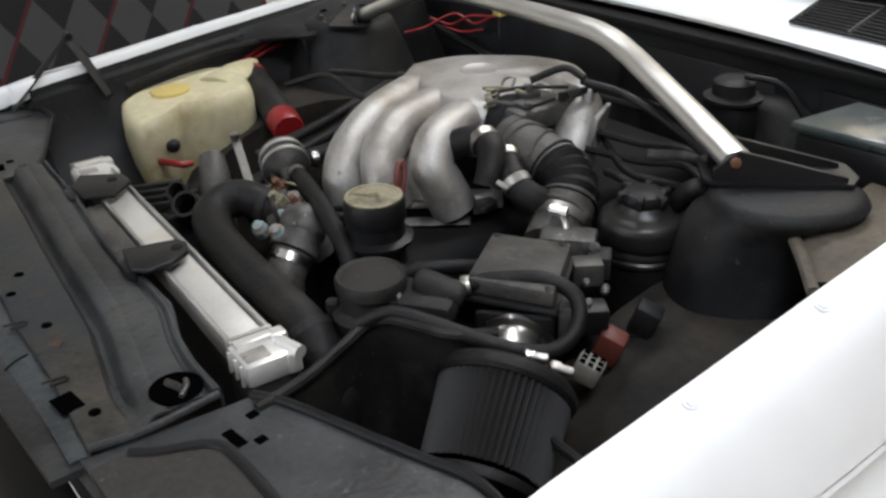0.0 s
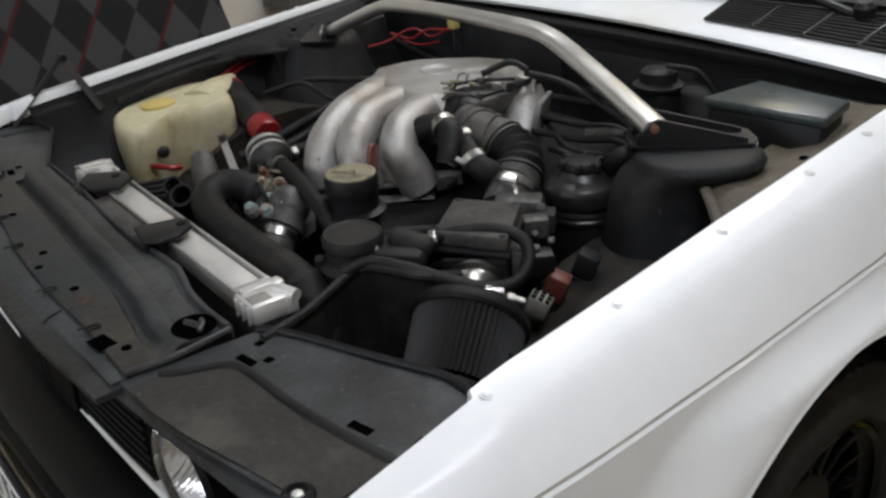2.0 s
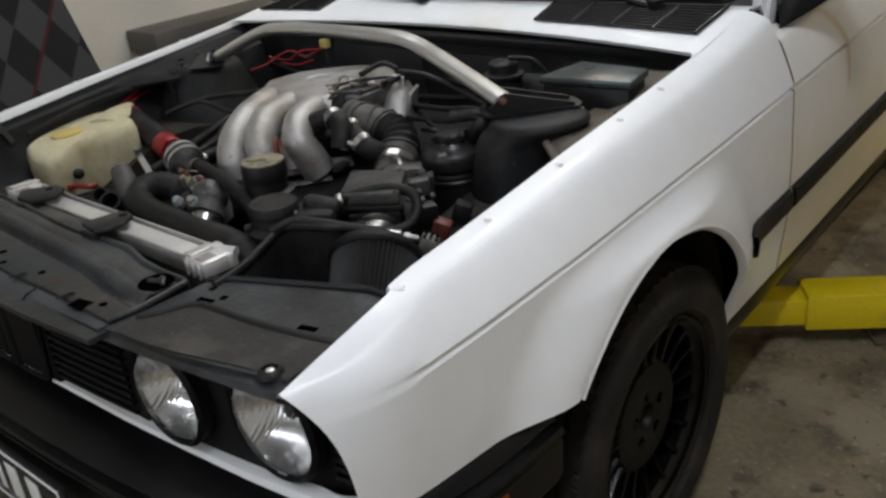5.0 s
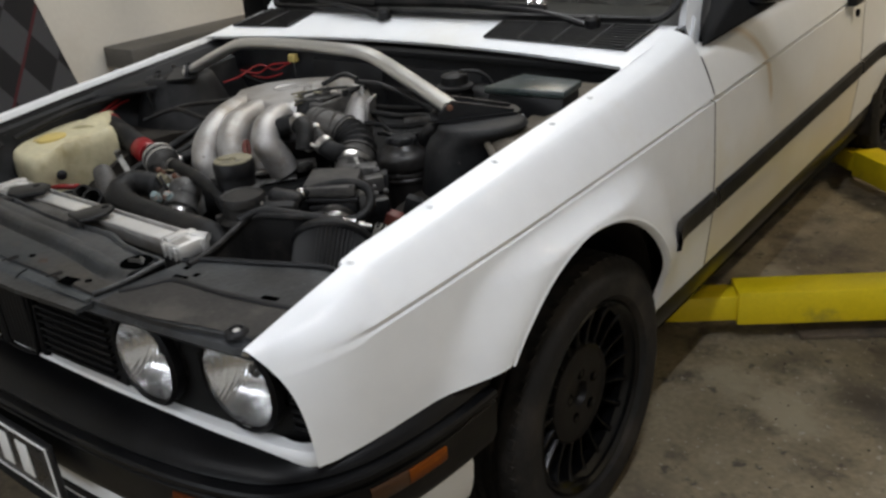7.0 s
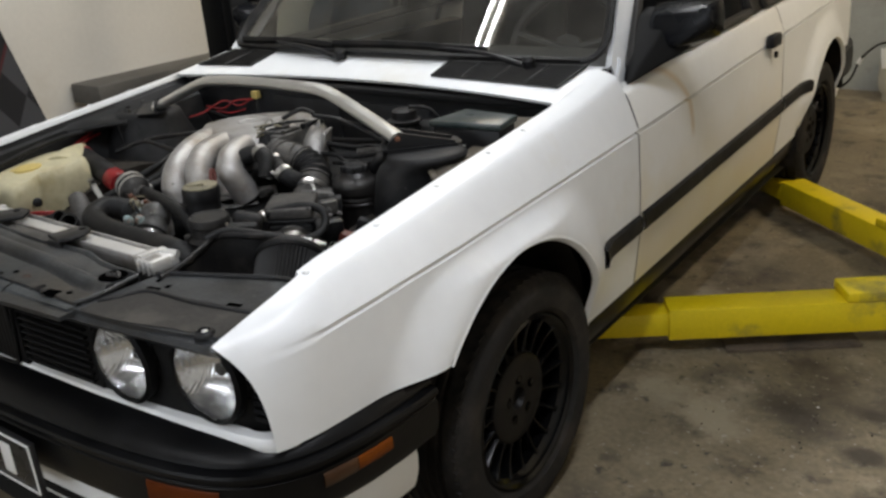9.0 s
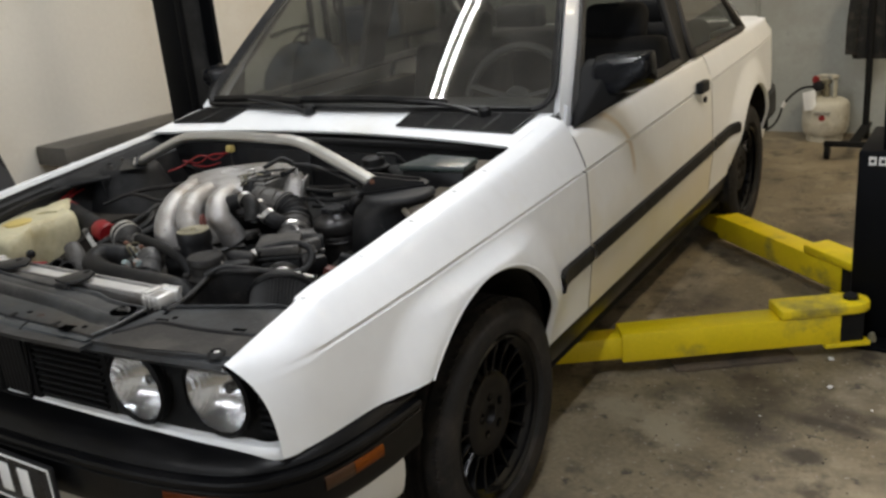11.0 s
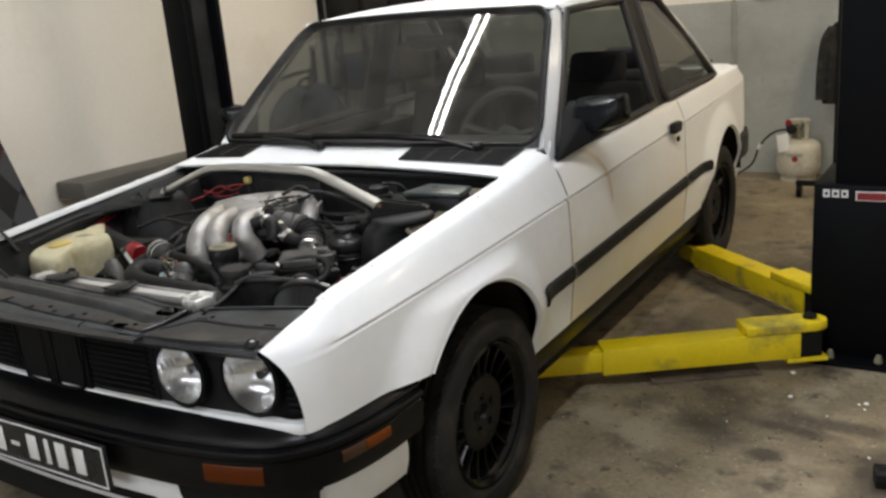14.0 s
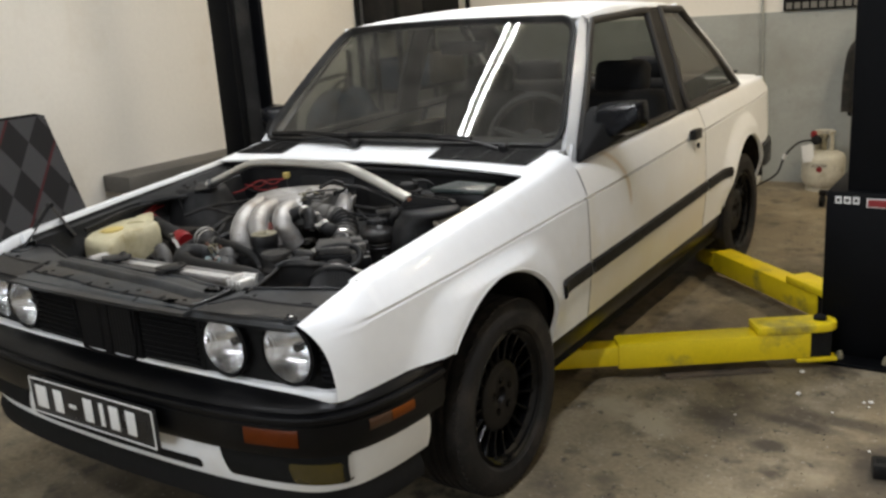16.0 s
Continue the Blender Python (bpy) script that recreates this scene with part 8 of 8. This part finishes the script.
sf = thing("storage_shelf", (-2.32, 4.1, 0), "dark steel storage shelf crammed against the wall", "shelf")
for x in (-2.52, -2.14):
    for y in (3.60, 4.62):
        part("shelf_post", box(x - 0.015, x + 0.015, y - 0.015, y + 0.015, 0, 1.75), VOID, sf)
for z in (0.25, 0.80, 1.30):
    part("shelf_board", box(-2.53, -2.12, 3.59, 4.63, z, z + 0.02, 0.003), TOWER, sf)
BLUE = mat("faded_blue_plastic", (0.05, 0.085, 0.15), 0.5, vary=0.2, scale=8, bump=0.1)
for nm, lab, cat, mt, x0, x1, y0, y1, z0, z1 in (
    ("storage_box", "dark grey cardboard box on a shelf", "box", DULL, -2.50, -2.16, 3.63, 3.98, 1.32, 1.58),
    ("storage_box", "black plastic crate on a shelf", "box", VOID, -2.48, -2.18, 4.03, 4.55, 1.32, 1.52),
    ("storage_box", "brown cardboard box on a shelf", "box", APRON, -2.50, -2.17, 4.10, 4.55, 0.82, 1.08),
    ("tool_case", "faded blue plastic tool case on a shelf", "tool case", BLUE, -2.46, -2.16, 3.66, 4.02, 0.82, 1.06),
    ("storage_box", "dark crate on the lowest shelf", "box", DULL, -2.50, -2.16, 3.65, 4.5, 0.27, 0.62),
):
    t = thing(nm, ((x0 + x1) / 2, (y0 + y1) / 2, z0), lab, cat)
    part("case_body", box(x0, x1, y0, y1, z0, z1 - 0.03, 0.01), mt, t)
    part("lid", box(x0 - 0.006, x1 + 0.006, y0 - 0.006, y1 + 0.006, z1 - 0.028, z1, 0.006), mt, t)


hs_ = thing("tool_stand", (-2.32, 3.25, 0), "black steel stand with hooked poles beside the wall", "stand")
part("stand_base", box(-2.46, -2.18, 2.75, 3.62, 0.03, 0.07, 0.008), VOID, hs_)
for x, y in ((-2.42, 2.8), (-2.22, 2.8), (-2.42, 3.56), (-2.22, 3.56)):
    part("stand_foot", lathe([(0.025, 0), (0.022, 0.03)], (x, y, 0), (x, y, 1), 12), VOID, hs_)
for y, top in ((3.20, 1.16), (3.54, 1.36)):
    part("stand_pole", tube([(-2.32, y, 0.06), (-2.32, y, top)], 0.020, 10, 1), VOID, hs_)
    part("pole_hook", tube([(-2.32, y, top - 0.24), (-2.29, y - 0.07, top - 0.20), (-2.28, y - 0.12, top - 0.27), (-2.29, y - 0.09, top - 0.33)], 0.015, 8, 5), VOID, hs_)
part("cross_bar", tube([(-2.32, 2.78, 0.96), (-2.32, 3.0, 0.985), (-2.32, 3.20, 0.99)], 0.013, 8, 4), VOID, hs_)
part("stand_shelf", box(-2.46, -2.18, 2.70, 3.64, 0.58, 0.61, 0.004), TOWER, hs_)
for y in (2.74, 3.60):
    part("shelf_strut", box(-2.34, -2.30, y - 0.015, y + 0.015, 0.07, 0.58, 0.003), VOID, hs_)
bag = thing("tool_bag", (-2.31, 3.1, 0.61), "slumped faded blue cloth tool bag on a stand", "bag")
BLUECLOTH = mat("faded_blue_cloth", (0.045, 0.070, 0.115), 0.85, vary=0.4, scale=9, fine=90, bump=0.5, tint=(0.02, 0.024, 0.032), stain=0.5)
rows = []
for z, w, d in ((0.612, 0.36, 0.105), (0.66, 0.395, 0.125), (0.74, 0.37, 0.12), (0.82, 0.30, 0.095), (0.87, 0.22, 0.06), (0.885, 0.12, 0.03)):
    rows.append([Vector((-2.31 + d * math.sin(a) + 0.012 * math.sin(5 * a + 20 * z), 3.08 + w * math.cos(a) + 0.02 * math.cos(4 * a + 11 * z) - 0.10 * (z - 0.6), z + 0.018 * math.sin(3 * a))) for a in np.linspace(0, 2 * math.pi, 37)])
part("bag_body", sheet(rows), BLUECLOTH, bag)
part("bag_handle", tube([(-2.30, 2.95, 0.86), (-2.29, 3.0, 0.93), (-2.29, 3.12, 0.94), (-2.30, 3.18, 0.86)], 0.012, 8, 5), VOID, bag)


def argyle():
    m = bpy.data.materials.new("argyle_cloth")
    m.use_nodes = True
    nt = m.node_tree
    bs = nt.nodes["Principled BSDF"]
    bs.inputs["Roughness"].default_value = 0.9
    co, mp, ck = (nt.nodes.new("ShaderNode" + k) for k in ("TexCoord", "Mapping", "TexChecker"))
    mp.inputs["Rotation"].default_value = (radians(45), 0, 0)
    ck.inputs["Scale"].default_value = 7.0
    ck.inputs["Color1"].default_value, ck.inputs["Color2"].default_value = (0.012, 0.011, 0.012, 1), (0.062, 0.062, 0.066, 1)
    nz, mx = nt.nodes.new("ShaderNodeTexNoise"), nt.nodes.new("ShaderNodeMix")
    nz.inputs["Scale"].default_value, nz.inputs["Detail"].default_value = 240.0, 2
    mx.data_type, mx.blend_type = "RGBA", "MULTIPLY"
    mx.inputs["Factor"].default_value = 0.5
    sc = nt.nodes.new("ShaderNodeVectorMath")
    sc.operation = "MULTIPLY"
    sc.inputs[1].default_value = (0.0, 1.25, 0.8)
    nt.links.new(co.outputs["Object"], sc.inputs[0])
    nt.links.new(sc.outputs[0], mp.inputs["Vector"])
    nt.links.new(mp.outputs[0], ck.inputs["Vector"])
    nt.links.new(co.outputs["Object"], nz.inputs["Vector"])
    nt.links.new(ck.outputs[0], mx.inputs["A"])
    nt.links.new(nz.outputs["Color"], mx.inputs["B"])
    # thin red lines across the lozenges
    wv = nt.nodes.new("ShaderNodeTexWave")
    wv.inputs["Scale"].default_value = 3.5 / math.pi * 1.0
    wv.bands_direction = "Y"
    th = nt.nodes.new("ShaderNodeMath")
    th.operation = "GREATER_THAN"
    th.inputs[1].default_value = 0.994
    nt.links.new(mp.outputs[0], wv.inputs["Vector"])
    nt.links.new(wv.outputs["Fac"], th.inputs[0])
    m2 = nt.nodes.new("ShaderNodeMix")
    m2.data_type = "RGBA"
    m2.inputs["B"].default_value = (0.055, 0.008, 0.010, 1)
    nt.links.new(th.outputs[0], m2.inputs["Factor"])
    nt.links.new(mx.outputs["Result"], m2.inputs["A"])
    nt.links.new(m2.outputs["Result"], bs.inputs["Base Color"])
    return m


pn = thing("fabric_panel", (-2.2, -0.3, 0), "large board covered in dark argyle cloth, leaning on the wall", "panel")
rows = []
for t in np.linspace(0, 1, 6):
    rows.append([Vector((-2.22 - 0.16 * t, y, 1.005 * t)) for y in np.linspace(-1.6, 0.90 - 0.19 * t, 12)])
part("cloth_board", sheet(rows, thick=0.02), argyle(), pn, "board covered in dark argyle cloth")
part("board_edge", tube([(-2.222, 0.90, 0.0), (-2.38, 0.712, 1.0), (-2.385, 0.68, 1.008), (-2.385, -1.6, 1.008)], 0.012, 8, 1), VOID, pn, "black edging")

rng = random.Random(5)
bd = thing("floor_board", (1.05, 1.2, 0), "worn brown plywood board lying under the lift arm", "board")
part("board", box(-0.20, 0.20, -0.11, 0.11, 0.001, 0.013, 0.002, 1, pose(1.02, 1.18, 0, 0, 0, 33)), mat("worn_plywood", (0.12, 0.09, 0.06), 0.8, vary=0.3, scale=8, fine=90, bump=0.3, tint=(0.05, 0.04, 0.03), stain=0.45), bd)
rb = thing("rubber_block", (1.72, 0.60, 0), "black rubber lifting block on the floor", "rubber block")
part("block", box(-0.06, 0.06, -0.035, 0.035, 0.0, 0.045, 0.006, 2, pose(1.735, 0.60, 0, 0, 0, 12)), RUBBER, rb)
part("block_groove", box(-0.05, 0.05, -0.012, 0.012, 0.044, 0.047, 0.001, 1, pose(1.735, 0.60, 0, 0, 0, 12)), VOID, rb)
for x in (-1.2, 0.258, 1.48):
    solo("trim", box(x - 0.006, x + 0.006, YB - 0.018, YB - 0.0125, 0.0, 1.222), WALLG, "thin painted joint strip on the lower wall", "trim", kind="structure")
for x, y, r in ((1.34, 1.25, 0.010), (1.37, 1.05, 0.009), (1.58, 1.07, 0.006), (1.60, 1.08, 0.009), (1.60, 1.04, 0.005), (1.65, 0.72, 0.005), (1.50, 0.95, 0.004), (1.22, 0.80, 0.004)):
    t = thing("paper_scrap", (x, y, 0), "small crumpled white paper scrap on the floor", "litter", "litter on the floor")
    b = bmesh.new()
    bmesh.ops.create_icosphere(b, subdivisions=2, radius=r)
    for v in b.verts:
        v.co = v.co * rng.uniform(0.75, 1.15)
        v.co.z *= 0.5
    bmesh.ops.translate(b, vec=(x, y, r * 0.45), verts=b.verts[:])
    part("scrap", b, PLATEW, t, "", 15)
b = bmesh.new()
for k in range(900):
    x, y, r = rng.uniform(0.85, 3.0), rng.uniform(-1.2, 3.2), rng.uniform(0.0012, 0.0035)
    m = Matrix.Translation((x, y, r * 0.6)) @ Matrix.Rotation(rng.uniform(0, 6), 4, "Z")
    vs = [b.verts.new(m @ Vector(q) ) for q in ((r, 0, 0), (0, r * 1.2, 0), (-r, 0, 0), (0, -r, 0), (0, 0, r))]
    for i in range(4):
        b.faces.new((vs[i], vs[(i + 1) % 4], vs[4]))
solo("grit", b, SHELF, "fine grit and crumbs strewn over the concrete floor", "grit", kind="stuff")
